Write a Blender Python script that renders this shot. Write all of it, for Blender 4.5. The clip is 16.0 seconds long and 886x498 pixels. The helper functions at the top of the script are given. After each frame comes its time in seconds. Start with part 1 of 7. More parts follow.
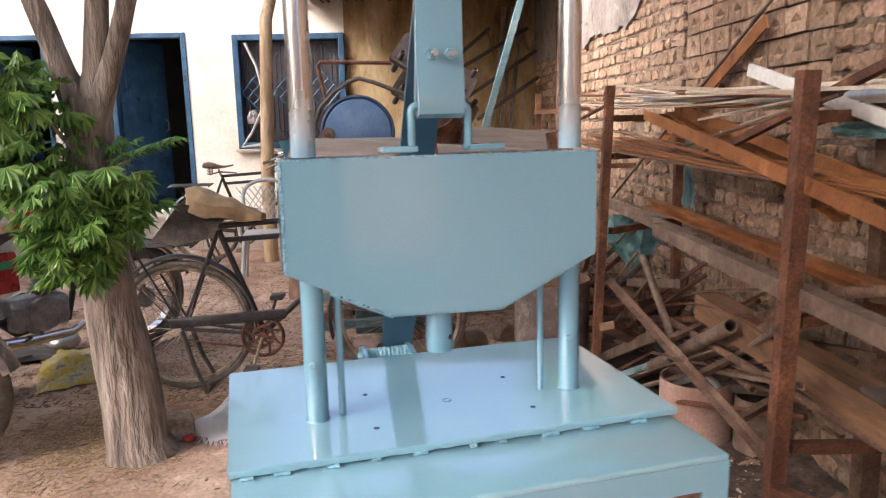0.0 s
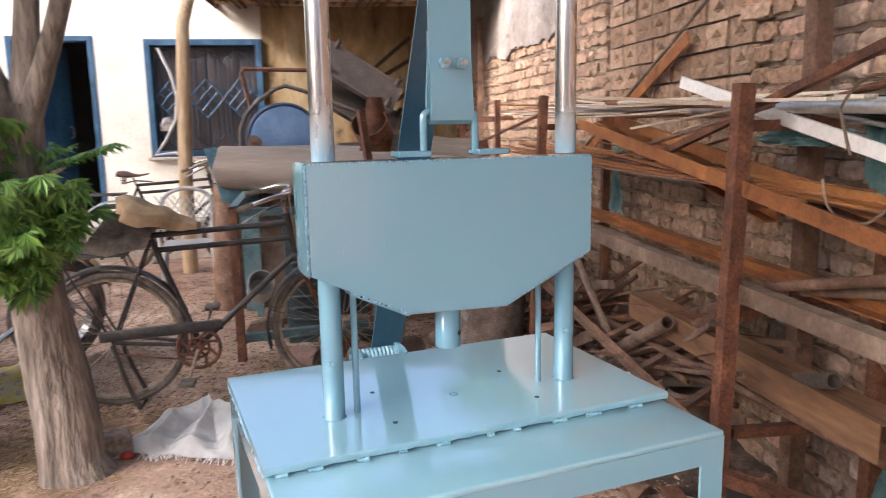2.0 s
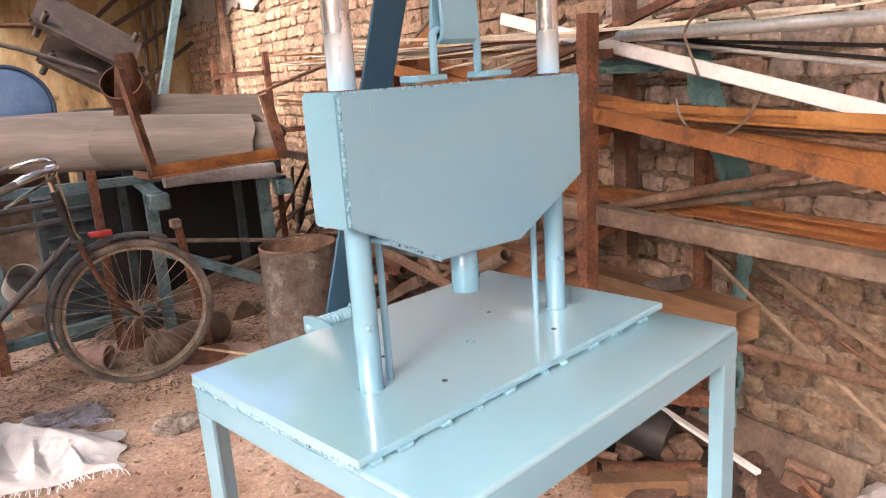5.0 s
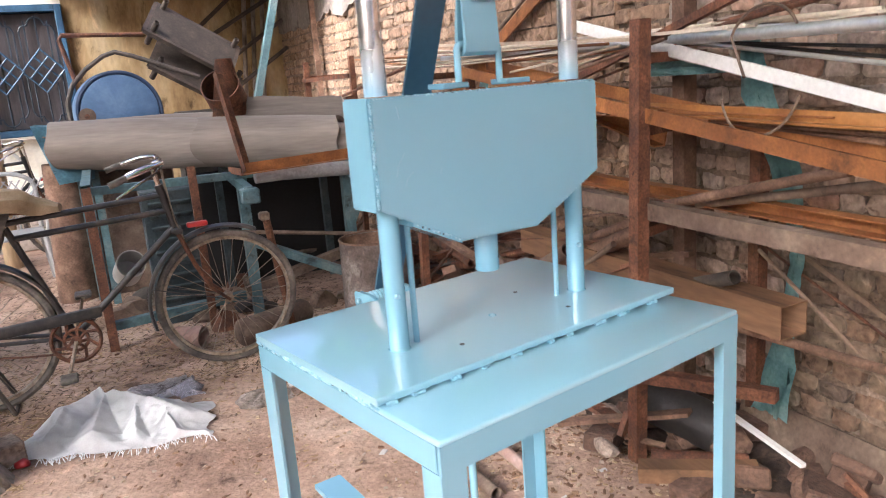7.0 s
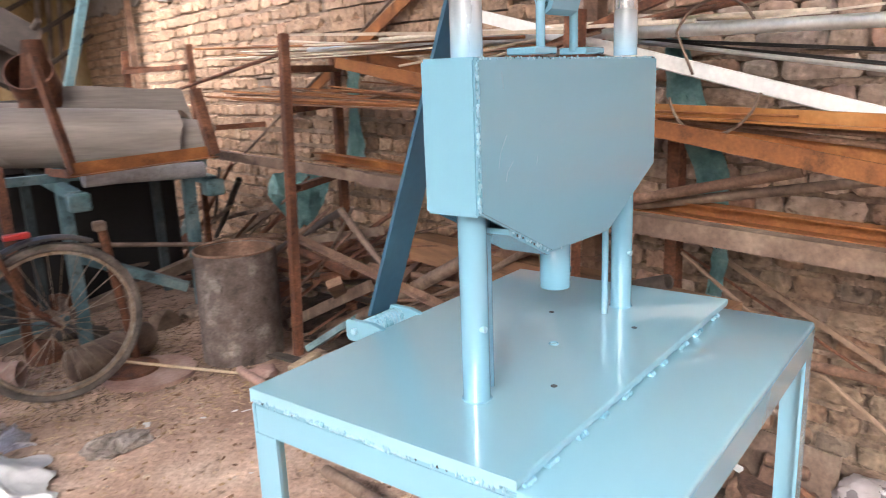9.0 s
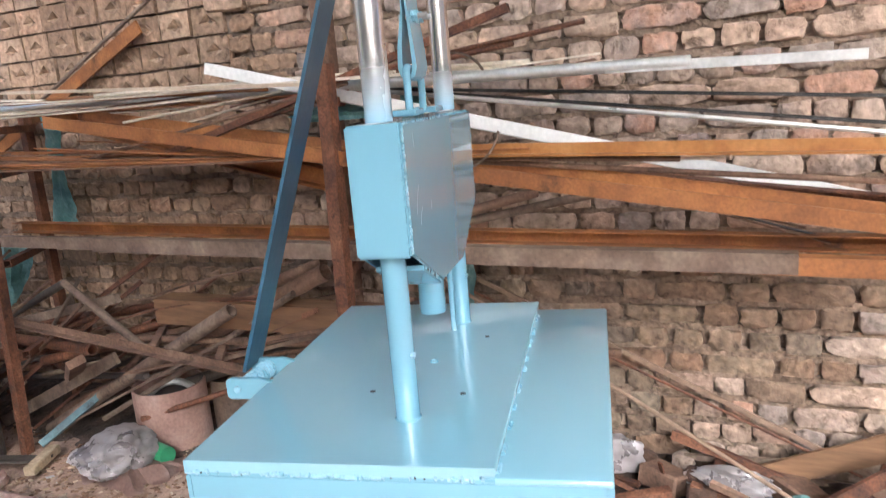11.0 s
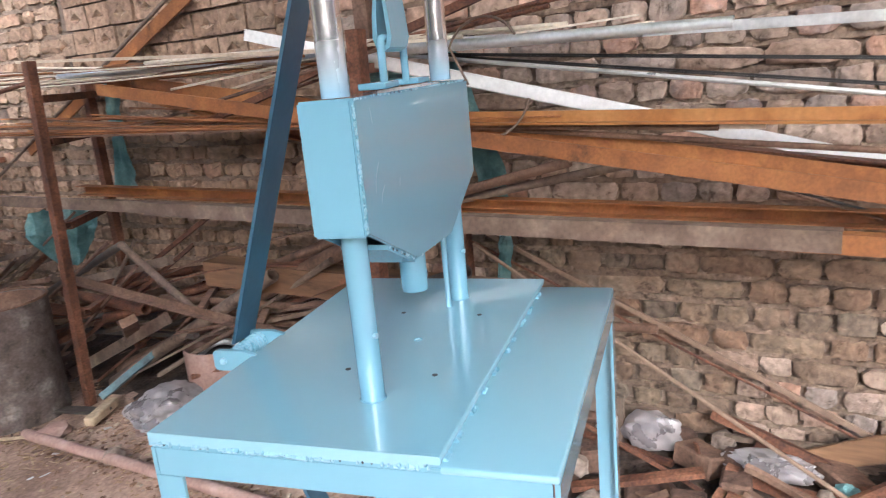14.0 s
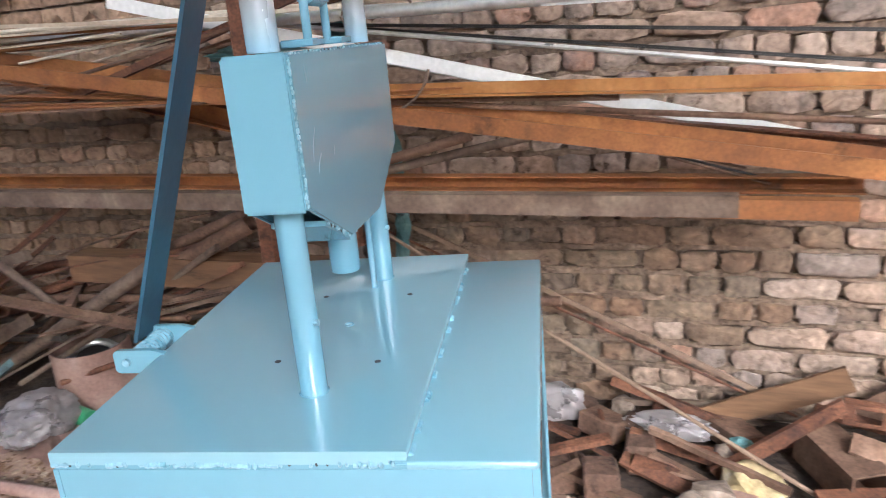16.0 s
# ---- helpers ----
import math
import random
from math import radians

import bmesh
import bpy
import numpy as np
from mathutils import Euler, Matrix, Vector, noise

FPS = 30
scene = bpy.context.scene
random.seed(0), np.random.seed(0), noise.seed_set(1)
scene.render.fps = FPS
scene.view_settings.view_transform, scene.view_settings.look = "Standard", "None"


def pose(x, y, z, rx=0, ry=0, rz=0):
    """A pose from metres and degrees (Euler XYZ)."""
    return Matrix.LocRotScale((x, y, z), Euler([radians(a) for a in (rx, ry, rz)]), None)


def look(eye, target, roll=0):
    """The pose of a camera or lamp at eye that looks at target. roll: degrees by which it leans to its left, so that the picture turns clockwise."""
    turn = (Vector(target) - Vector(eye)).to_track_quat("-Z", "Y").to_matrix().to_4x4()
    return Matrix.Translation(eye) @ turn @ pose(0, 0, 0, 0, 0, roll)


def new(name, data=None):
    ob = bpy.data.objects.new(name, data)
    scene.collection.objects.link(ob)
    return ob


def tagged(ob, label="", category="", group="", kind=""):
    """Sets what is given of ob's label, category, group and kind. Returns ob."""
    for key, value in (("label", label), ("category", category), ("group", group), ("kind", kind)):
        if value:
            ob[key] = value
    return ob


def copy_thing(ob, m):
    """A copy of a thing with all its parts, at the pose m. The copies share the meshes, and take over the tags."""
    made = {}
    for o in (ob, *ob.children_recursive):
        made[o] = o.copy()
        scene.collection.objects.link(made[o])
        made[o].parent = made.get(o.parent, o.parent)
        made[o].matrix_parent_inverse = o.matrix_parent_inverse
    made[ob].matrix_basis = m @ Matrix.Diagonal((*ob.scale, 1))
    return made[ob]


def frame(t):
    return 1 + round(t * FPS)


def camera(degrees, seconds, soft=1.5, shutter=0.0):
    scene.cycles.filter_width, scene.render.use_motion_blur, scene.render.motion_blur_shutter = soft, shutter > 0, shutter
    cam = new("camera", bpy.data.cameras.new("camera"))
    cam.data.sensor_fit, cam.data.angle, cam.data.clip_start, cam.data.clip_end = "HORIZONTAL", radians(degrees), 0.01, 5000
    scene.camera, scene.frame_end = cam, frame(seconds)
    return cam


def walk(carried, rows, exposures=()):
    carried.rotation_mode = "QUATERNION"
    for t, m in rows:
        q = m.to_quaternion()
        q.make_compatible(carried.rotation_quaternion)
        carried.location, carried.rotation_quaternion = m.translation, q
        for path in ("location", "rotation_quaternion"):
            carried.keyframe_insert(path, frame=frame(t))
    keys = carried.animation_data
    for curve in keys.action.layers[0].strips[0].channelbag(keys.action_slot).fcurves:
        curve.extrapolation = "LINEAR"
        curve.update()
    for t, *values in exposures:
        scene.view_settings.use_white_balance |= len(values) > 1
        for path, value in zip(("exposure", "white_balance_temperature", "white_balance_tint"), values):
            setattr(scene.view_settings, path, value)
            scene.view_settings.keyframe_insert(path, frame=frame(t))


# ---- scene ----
cam = camera(62.4, 16.0, soft=1.0, shutter=0.5)
PATH = [
    (0, (0.21, 0.247, 1.361), (0.299, 2.215, 1.012), -1.4),
    (0.5, (0.259, 0.19, 1.363), (0.362, 2.164, 1.054), -1.0),
    (1, (0.251, 0.153, 1.356), (0.347, 2.119, 1.0), -1.3),
    (1.5, (0.194, 0.181, 1.35), (0.307, 2.148, 1.005), -0.4),
    (2, (0.053, 0.212, 1.36), (0.387, 2.156, 1.029), -1.1),
    (2.5, (-0.043, 0.241, 1.346), (0.384, 2.147, 0.919), -0.6),
    (3, (-0.061, 0.336, 1.318), (0.339, 2.238, 0.848), -1.8),
    (3.5, (-0.052, 0.476, 1.316), (0.442, 2.366, 0.885), -5.6),
    (4, (-0.116, 0.524, 1.328), (0.497, 2.38, 0.904), -5.2),
    (4.5, (-0.267, 0.525, 1.338), (0.626, 2.263, 0.91), -5.6),
    (4.7, (-0.31, 0.505, 1.327), (0.703, 2.165, 0.861), -3.9),
    (6.8, (-0.279, 0.248, 1.331), (0.502, 2.03, 0.868), -5.2),
    (7, (-0.301, 0.262, 1.332), (0.487, 2.043, 0.879), -4.5),
    (7.5, (-0.407, 0.372, 1.343), (0.595, 2.059, 0.952), -4.5),
    (8, (-0.508, 0.453, 1.334), (0.607, 2.043, 0.855), -3.6),
    (8.5, (-0.516, 0.532, 1.316), (0.629, 2.101, 0.841), -1.4),
    (9, (-0.467, 0.691, 1.298), (0.768, 2.193, 0.832), -2.3),
    (9.5, (-0.466, 0.786, 1.295), (1.006, 2.038, 0.781), -2.7),
    (10, (-0.649, 0.839, 1.314), (1.038, 1.771, 0.78), -5.2),
    (10.2, (-0.728, 0.84, 1.313), (1.001, 1.686, 0.771), -5.5),
    (12.3, (-0.717, 0.799, 1.4), (1.03, 1.738, 1.142), -4.4),
    (12.5, (-0.697, 0.789, 1.379), (1.023, 1.745, 1.02), -6.2),
    (13, (-0.652, 0.753, 1.348), (0.994, 1.775, 0.854), -7.7),
    (13.5, (-0.634, 0.711, 1.342), (0.976, 1.785, 0.837), -6.5),
    (14, (-0.63, 0.725, 1.343), (1.016, 1.748, 0.849), -5.4),
    (14.5, (-0.657, 0.804, 1.35), (1.111, 1.598, 0.857), -5.4),
    (15, (-0.689, 0.864, 1.337), (1.136, 1.443, 0.759), -3.5),
    (15.5, (-0.682, 0.872, 1.334), (1.151, 1.423, 0.757), -3.6),
    (16, (-0.604, 0.841, 1.32), (1.178, 1.549, 0.749), -5.1),
]
EXPOSURES = [(0.0, 2.1, 6110, 16), (3.0, 2.13, 5910, 16), (4.0, 2.28, 6400, 22), (4.6, 2.53, 6600, 22), (7.0, 2.4, 5750, 13), (9.5, 2.43, 5870, 13), (10.2, 2.24, 5690, 11), (12.5, 2.3, 5360, 8), (13.0, 2.18, 5440, 10), (14.0, 2.18, 5400, 10), (14.5, 2.18, 5400, 10), (16.0, 2.07, 5350, 8)]
walk(cam, [(t, look(eye, target, roll)) for t, eye, target, roll in PATH], EXPOSURES)

# ---- light ----
SUN_DIR = Vector((-0.74, -0.44, 0.58)).normalized()      # towards the sun
world = bpy.data.worlds.new("sky")
scene.world = world
world.use_nodes = True
wn = world.node_tree.nodes
sky = wn.new("ShaderNodeTexSky")
sky.sky_type = "NISHITA"
sky.sun_disc = False
sky.sun_elevation = math.asin(SUN_DIR.z)
sky.sun_rotation = math.atan2(SUN_DIR.x, SUN_DIR.y)
sky.air_density, sky.dust_density, sky.ozone_density = 0.7, 8.0, 1.0
wn["Background"].inputs["Strength"].default_value = 0.15
world.node_tree.links.new(sky.outputs[0], wn["Background"].inputs[0])
sun_data = bpy.data.lights.new("sun", "SUN")
sun_data.energy, sun_data.angle, sun_data.color = 2.3, radians(20), (1.0, 0.96, 0.90)
sun = new("sun", sun_data)
sun.matrix_world = look(SUN_DIR * 30, (0, 0, 0))

# ---- helpers of the scene ----
G = -0.03
rng = random.Random(7)


def gz(x, y):
    """The ground's height."""
    n = noise.noise(Vector((x * 0.7, y * 0.7, 3.1))) * 0.018 + noise.noise(Vector((x * 3.1, y * 3.1, 1.7))) * 0.007
    return G + n


def mk(name, cols, scale=6.0, rough=0.7, rvar=0.12, metal=0.0, bump=0.25, bscale=70.0, depth=0.004, rnd="", coat=0.0, stretch=(1, 1, 1), fine=0.25, spec=0.5, spots=0.0, coat_ior=1.5, coat_rough=0.06, turn=0.0, grain_only=False):
    """A procedural surface: broad patches of the given colours, fine grain, uneven gloss and relief."""
    m = bpy.data.materials.new(name)
    m.use_nodes = True
    nt = m.node_tree
    b = nt.nodes["Principled BSDF"]
    L = nt.links.new
    tc = nt.nodes.new("ShaderNodeTexCoord")
    mp = nt.nodes.new("ShaderNodeMapping")
    mp.inputs["Scale"].default_value = stretch
    src = tc.outputs["Object"]
    if turn:
        # the grain runs along a direction turned from the x axis
        rt = nt.nodes.new("ShaderNodeVectorRotate")
        rt.rotation_type = "Z_AXIS"
        rt.inputs["Angle"].default_value = radians(turn)
        L(src, rt.inputs["Vector"])
        src = rt.outputs[0]
    L(src, mp.inputs["Vector"])
    vec = mp.outputs["Vector"]
    r = None
    if rnd:
        info = nt.nodes.new("ShaderNodeObjectInfo" if rnd == "object" else "ShaderNodeNewGeometry")
        r = info.outputs["Random" if rnd == "object" else "Random Per Island"]
        add = nt.nodes.new("ShaderNodeVectorMath")
        add.operation = "ADD"
        mul = nt.nodes.new("ShaderNodeMath")
        mul.operation = "MULTIPLY"
        mul.inputs[1].default_value = 37.0
        L(r, mul.inputs[0])
        L(vec, add.inputs[0])
        L(mul.outputs[0], add.inputs[1])
        vec = add.outputs[0]
    n1 = nt.nodes.new("ShaderNodeTexNoise")
    n1.inputs["Scale"].default_value, n1.inputs["Detail"].default_value, n1.inputs["Roughness"].default_value = scale, 6, 0.62
    n2 = nt.nodes.new("ShaderNodeTexNoise")
    n2.inputs["Scale"].default_value, n2.inputs["Detail"].default_value = bscale, 5
    L(vec, n1.inputs["Vector"])
    L(vec, n2.inputs["Vector"])
    ramp = nt.nodes.new("ShaderNodeValToRGB")
    el = ramp.color_ramp.elements
    k = len(cols)
    fac = n1.outputs["Fac"]
    if r is not None:
        mx = nt.nodes.new("ShaderNodeMix")
        mx.inputs[0].default_value = 0.72
        L(n1.outputs["Fac"], mx.inputs[2])
        L(r, mx.inputs[3])
        fac = mx.outputs[0]
        lo, hi = 0.08, 0.92
    else:
        lo, hi = 0.33, 0.67
    el[0].position, el[0].color = lo, (*cols[0], 1)
    el[1].position, el[1].color = hi, (*cols[-1], 1)
    for i in range(1, k - 1):
        e = el.new(lo + (hi - lo) * i / (k - 1))
        e.color = (*cols[i], 1)
    L(fac, ramp.inputs[0])
    mr = nt.nodes.new("ShaderNodeMapRange")
    mr.inputs[1].default_value, mr.inputs[2].default_value = 0.3, 0.7
    mr.inputs[3].default_value, mr.inputs[4].default_value = 1 - fine, 1 + fine
    L(n2.outputs["Fac"], mr.inputs[0])
    mix = nt.nodes.new("ShaderNodeMix")
    mix.data_type, mix.blend_type = "RGBA", "MULTIPLY"
    mix.inputs[0].default_value = 1.0
    L(ramp.outputs[0], mix.inputs[6])
    L(mr.outputs[0], mix.inputs[7])
    out = mix.outputs[2]
    if spots:
        # dark dirt and pale wear with a shape of their own
        n3 = nt.nodes.new("ShaderNodeTexNoise")
        n3.inputs["Scale"].default_value, n3.inputs["Detail"].default_value, n3.inputs["Roughness"].default_value, n3.inputs["Distortion"].default_value = spots, 9, 0.72, 0.4
        L(vec, n3.inputs["Vector"])
        wr = nt.nodes.new("ShaderNodeValToRGB")
        we = wr.color_ramp.elements
        we[0].position, we[0].color = 0.34, (0.22, 0.20, 0.18, 1)
        we[1].position, we[1].color = 0.70, (1.0, 0.98, 0.96, 1)
        for ps, cv in ((0.43, 0.58), (0.57, 0.66)):
            we.new(ps).color = (cv, cv, cv, 1)
        L(n3.outputs["Fac"], wr.inputs[0])
        sc = nt.nodes.new("ShaderNodeMix")
        sc.data_type, sc.blend_type = "RGBA", "MULTIPLY"
        sc.inputs[0].default_value = 1.0
        sc.inputs[7].default_value = (1.55, 1.55, 1.55, 1)
        L(wr.outputs[0], sc.inputs[6])
        m2 = nt.nodes.new("ShaderNodeMix")
        m2.data_type, m2.blend_type = "RGBA", "MULTIPLY"
        m2.inputs[0].default_value = 1.0
        L(out, m2.inputs[6])
        L(sc.outputs[2], m2.inputs[7])
        out = m2.outputs[2]
    L(out, b.inputs["Base Color"])
    rr = nt.nodes.new("ShaderNodeMapRange")
    rr.inputs[1].default_value, rr.inputs[2].default_value = 0.3, 0.7
    rr.inputs[3].default_value, rr.inputs[4].default_value = max(0.03, rough - rvar), min(1, rough + rvar)
    L(n1.outputs["Fac"], rr.inputs[0])
    L(rr.outputs[0], b.inputs["Roughness"])
    b.inputs["Metallic"].default_value = metal
    b.inputs["Specular IOR Level"].default_value = spec
    b.inputs["Coat Weight"].default_value = coat
    b.inputs["Coat Roughness"].default_value = coat_rough
    b.inputs["Coat IOR"].default_value = coat_ior
    if bump:
        bp = nt.nodes.new("ShaderNodeBump")
        bp.inputs["Strength"].default_value, bp.inputs["Distance"].default_value = bump, depth
        ad = nt.nodes.new("ShaderNodeMath")
        ad.operation = "ADD"
        if not grain_only:
            L(n1.outputs["Fac"], ad.inputs[0])
        L(n2.outputs["Fac"], ad.inputs[1])
        L(ad.outputs[0], bp.inputs["Height"])
        L(bp.outputs[0], b.inputs["Normal"])
    return m


def link(name, bm, mat, parent=None):
    me = bpy.data.meshes.new(name)
    bmesh.ops.recalc_face_normals(bm, faces=bm.faces[:])
    bm.to_mesh(me)
    bm.free()
    me.materials.append(mat)
    for p in me.polygons:
        p.use_smooth = True
    me.set_sharp_from_angle(angle=radians(38))
    ob = new(name, me)
    if parent:
        ob.parent = parent
    return ob


def part(name, bm, mat, parent, label=""):
    """One mesh under a thing or under a part, in its parent's space."""
    return tagged(link(name, bm, mat, parent), label)


def thing(name, label, category, m=None, group="", kind=""):
    """An Empty at the base of a thing that has parts."""
    ob = new(name)
    if m is not None:
        ob.matrix_basis = m
    ob.empty_display_size = 0.1
    return tagged(ob, label, category, group, kind)


def solid(name, bm, mat, label, category, group="", kind=""):
    """A thing that is a single mesh, built in world space; its origin goes to its base."""
    lo = Vector([min(v.co[i] for v in bm.verts) for i in range(3)])
    hi = Vector([max(v.co[i] for v in bm.verts) for i in range(3)])
    o = Vector(((lo.x + hi.x) / 2, (lo.y + hi.y) / 2, lo.z))
    bmesh.ops.translate(bm, vec=-o, verts=bm.verts[:])
    ob = link(name, bm, mat)
    ob.location = o
    return tagged(ob, label, category, group, kind)


def fitted(name, bm, mat, owner, label=""):
    """A part built in world space, put under a thing made by solid()."""
    bmesh.ops.translate(bm, vec=-owner.location, verts=bm.verts[:])
    return part(name, bm, mat, owner, label)


def box(bm, c, s, bevel=0.0, rot=None, seg=1):
    """A box with centre c, size s and rounded edges, added to bm."""
    r = bmesh.ops.create_cube(bm, size=1.0)
    vs = r["verts"]
    bmesh.ops.scale(bm, vec=s, verts=vs)
    if bevel:
        es = list({e for v in vs for e in v.link_edges})
        r = bmesh.ops.bevel(bm, geom=es, offset=bevel, segments=seg, affect="EDGES", profile=0.5)
        vs = list({v for f in r["faces"] for v in f.verts} | {v for v in vs if v.is_valid})
    if rot is not None:
        bmesh.ops.transform(bm, matrix=rot, verts=vs)
    bmesh.ops.translate(bm, vec=c, verts=vs)
    return vs


def bx(c, s, bevel=0.0, rot=None, seg=1):
    bm = bmesh.new()
    box(bm, c, s, bevel, rot, seg)
    return bm


def frames_along(pts, closed=False):
    """For each point of a line: the point and two directions across it."""
    P = [Vector(p) for p in pts]
    n = len(P)
    out, prev = [], None
    for i in range(n):
        a = P[i - 1] if (i > 0 or closed) else P[i]
        b = P[(i + 1) % n] if (i < n - 1 or closed) else P[i]
        d = (b - a).normalized()
        if prev is None:
            ref = Vector((0, 0, 1)) if abs(d.z) < 0.95 else Vector((1, 0, 0))
            s = d.cross(ref).normalized()
        else:
            s = (prev - d * prev.dot(d)).normalized()
        prev = s
        out.append((P[i], s, s.cross(d).normalized()))
    return out


def sweep(bm, pts, prof, closed=False, scales=None, cap=True):
    """Sweeps an outline (2D points: across, up) along a line."""
    fr = frames_along(pts, closed)
    rings = []
    for i, (p, s, u) in enumerate(fr):
        k = scales[i] if scales else 1.0
        rings.append([bm.verts.new(p + s * (a * k) + u * (b * k)) for a, b in prof])
    m, n = len(prof), len(rings)
    for i in range(n if closed else n - 1):
        A, B = rings[i], rings[(i + 1) % n]
        for j in range(m):
            bm.faces.new((A[j], A[(j + 1) % m], B[(j + 1) % m], B[j]))
    if cap and not closed:
        bm.faces.new(rings[0][::-1])
        bm.faces.new(rings[-1])
    return rings


def ring(r, n=12):
    return [(r * math.cos(2 * math.pi * i / n), r * math.sin(2 * math.pi * i / n)) for i in range(n)]


def tube(bm, pts, r, n=10, closed=False, scales=None, cap=True):
    return sweep(bm, pts, ring(r, n), closed, scales, cap)


def tb(pts, r, n=10, closed=False, scales=None):
    bm = bmesh.new()
    tube(bm, pts, r, n, closed, scales)
    return bm


def arc(c, r, a0, a1, n, ax=(1, 0, 0), ay=(0, 0, 1)):
    """Points on an arc, from a0 to a1 degrees."""
    c, ax, ay = Vector(c), Vector(ax), Vector(ay)
    return [c + ax * (r * math.cos(radians(a0 + (a1 - a0) * i / n))) + ay * (r * math.sin(radians(a0 + (a1 - a0) * i / n))) for i in range(n + 1)]


def hollow(bm, a, b, outer, inner):
    """A hollow section from a to b: pipe or box tube."""
    ro = sweep(bm, [a, b], outer, cap=False)
    ri = sweep(bm, [a, b], inner, cap=False)
    m = len(outer)
    for R, S in ((ro[0], ri[0]), (ro[1], ri[1])):
        for j in range(m):
            bm.faces.new((R[j], R[(j + 1) % m], S[(j + 1) % m], S[j]))


def rect(w, h):
    return [(-w / 2, -h / 2), (w / 2, -h / 2), (w / 2, h / 2), (-w / 2, h / 2)]


def bar_mesh(a, b, shape, w, h, bend=0.0, t=0.004):
    """A length of stock from a to b: pipe, tube, rod, flat, angle or channel, w across and h high, sagging by bend."""
    bm = bmesh.new()
    a, b = Vector(a), Vector(b)
    if shape == "pipe":
        hollow(bm, a, b, ring(w / 2, 14), ring(w / 2 - max(t, w * 0.08), 14))
    elif shape == "tube":
        hollow(bm, a, b, rect(w, h), rect(w - 2 * t, h - 2 * t))
    else:
        n = 8 if bend else 2
        pts = [a.lerp(b, i / (n - 1)) + Vector((0, 0, -bend * 4 * (i / (n - 1)) * (1 - i / (n - 1)))) for i in range(n)]
        if shape == "rod":
            prof = ring(w / 2, 8)
        elif shape == "flat":
            prof = rect(w, h)
        elif shape == "angle":
            prof = [(-w / 2, -h / 2), (w / 2, -h / 2), (w / 2, -h / 2 + t), (-w / 2 + t, -h / 2 + t), (-w / 2 + t, h / 2), (-w / 2, h / 2)]
        else:
            prof = [(w / 2, -h / 2), (w / 2, -h / 2 + t), (-w / 2 + t, -h / 2 + t), (-w / 2 + t, h / 2 - t), (w / 2, h / 2 - t), (w / 2, h / 2), (-w / 2, h / 2), (-w / 2, -h / 2)]
        sweep(bm, pts, prof)
    return bm


def bar(name, a, b, shape, w, h, mat, label, category="metal bar", group="", bend=0.0, t=0.004):
    return solid(name, bar_mesh(a, b, shape, w, h, bend, t), mat, label, category, group)


def rough_up(bm, amp, scale, seed=0.0):
    for v in bm.verts:
        v.co += noise.noise_vector(v.co * scale + Vector((seed, seed * 2, 0))) * amp


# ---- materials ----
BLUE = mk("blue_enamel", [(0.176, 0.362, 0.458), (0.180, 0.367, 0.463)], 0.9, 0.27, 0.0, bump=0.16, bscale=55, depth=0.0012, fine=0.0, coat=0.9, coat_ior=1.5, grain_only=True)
# same enamel, glossier and lightened for the stronger light on the table top
BLUE_TOP_LIT = mk("blue_enamel_lit_top", [(0.246, 0.458, 0.548), (0.252, 0.466, 0.556)], 0.9, 0.30, 0.0, bump=0.15, bscale=22, depth=0.0018, fine=0.0, coat=1.0, coat_ior=1.95, coat_rough=0.05, grain_only=True)
# darker blue than the rest of the press, for lever, pedal bar and stem plate
BLUE_DARK = mk("darker_blue", [(0.025, 0.075, 0.12), (0.032, 0.09, 0.14), (0.04, 0.105, 0.16)], 5.0, 0.35, 0.08, bump=0.08, fine=0.06, coat=0.2)
WELD = mk("painted_weld", [(0.20, 0.40, 0.50), (0.26, 0.47, 0.57)], 40, 0.3, 0.1, bump=0.5, bscale=160, depth=0.004, fine=0.15, coat=0.3)
# dark fill that stands for the shade inside holes and weld pits
HOLE = mk("hole_shade", [(0.02, 0.025, 0.03), (0.04, 0.05, 0.05)], 40, 0.7)
CHROME = mk("polished_steel", [(0.62, 0.57, 0.52), (0.78, 0.74, 0.70)], 9, 0.16, 0.06, metal=1.0, bump=0.03, bscale=120, fine=0.06, stretch=(1, 1, 0.3))
STEEL = mk("dull_steel", [(0.35, 0.33, 0.30), (0.5, 0.48, 0.45)], 10, 0.42, 0.12, metal=0.8, bump=0.1, fine=0.15)
ALU = mk("aluminium", [(0.62, 0.61, 0.58), (0.8, 0.79, 0.76)], 7, 0.35, 0.1, metal=0.7, bump=0.05, fine=0.1)
WHITE_BAR = mk("white_strip", [(0.74, 0.72, 0.68), (0.86, 0.85, 0.82)], 5, 0.45, 0.1, bump=0.1, fine=0.08)
CREAM = mk("weathered_strip", [(0.42, 0.32, 0.22), (0.62, 0.52, 0.40), (0.72, 0.64, 0.52)], 6, 0.7, 0.1, bump=0.2, fine=0.15, rnd="object")
RUST = mk("brown_rust", [(0.06, 0.023, 0.012), (0.13, 0.050, 0.024), (0.21, 0.092, 0.048)], 9, 0.75, 0.12, bump=0.6, bscale=110, depth=0.004, fine=0.35, spots=16)
RUST_ORANGE = mk("orange_rust", [(0.165, 0.058, 0.017), (0.26, 0.098, 0.027), (0.36, 0.152, 0.046)], 5, 0.7, 0.12, bump=0.35, bscale=110, depth=0.003, fine=0.16, spots=4)
RUST_YELLOW = mk("yellow_primer", [(0.20, 0.075, 0.018), (0.33, 0.138, 0.033), (0.43, 0.21, 0.065)], 5, 0.65, 0.1, bump=0.15, fine=0.12)
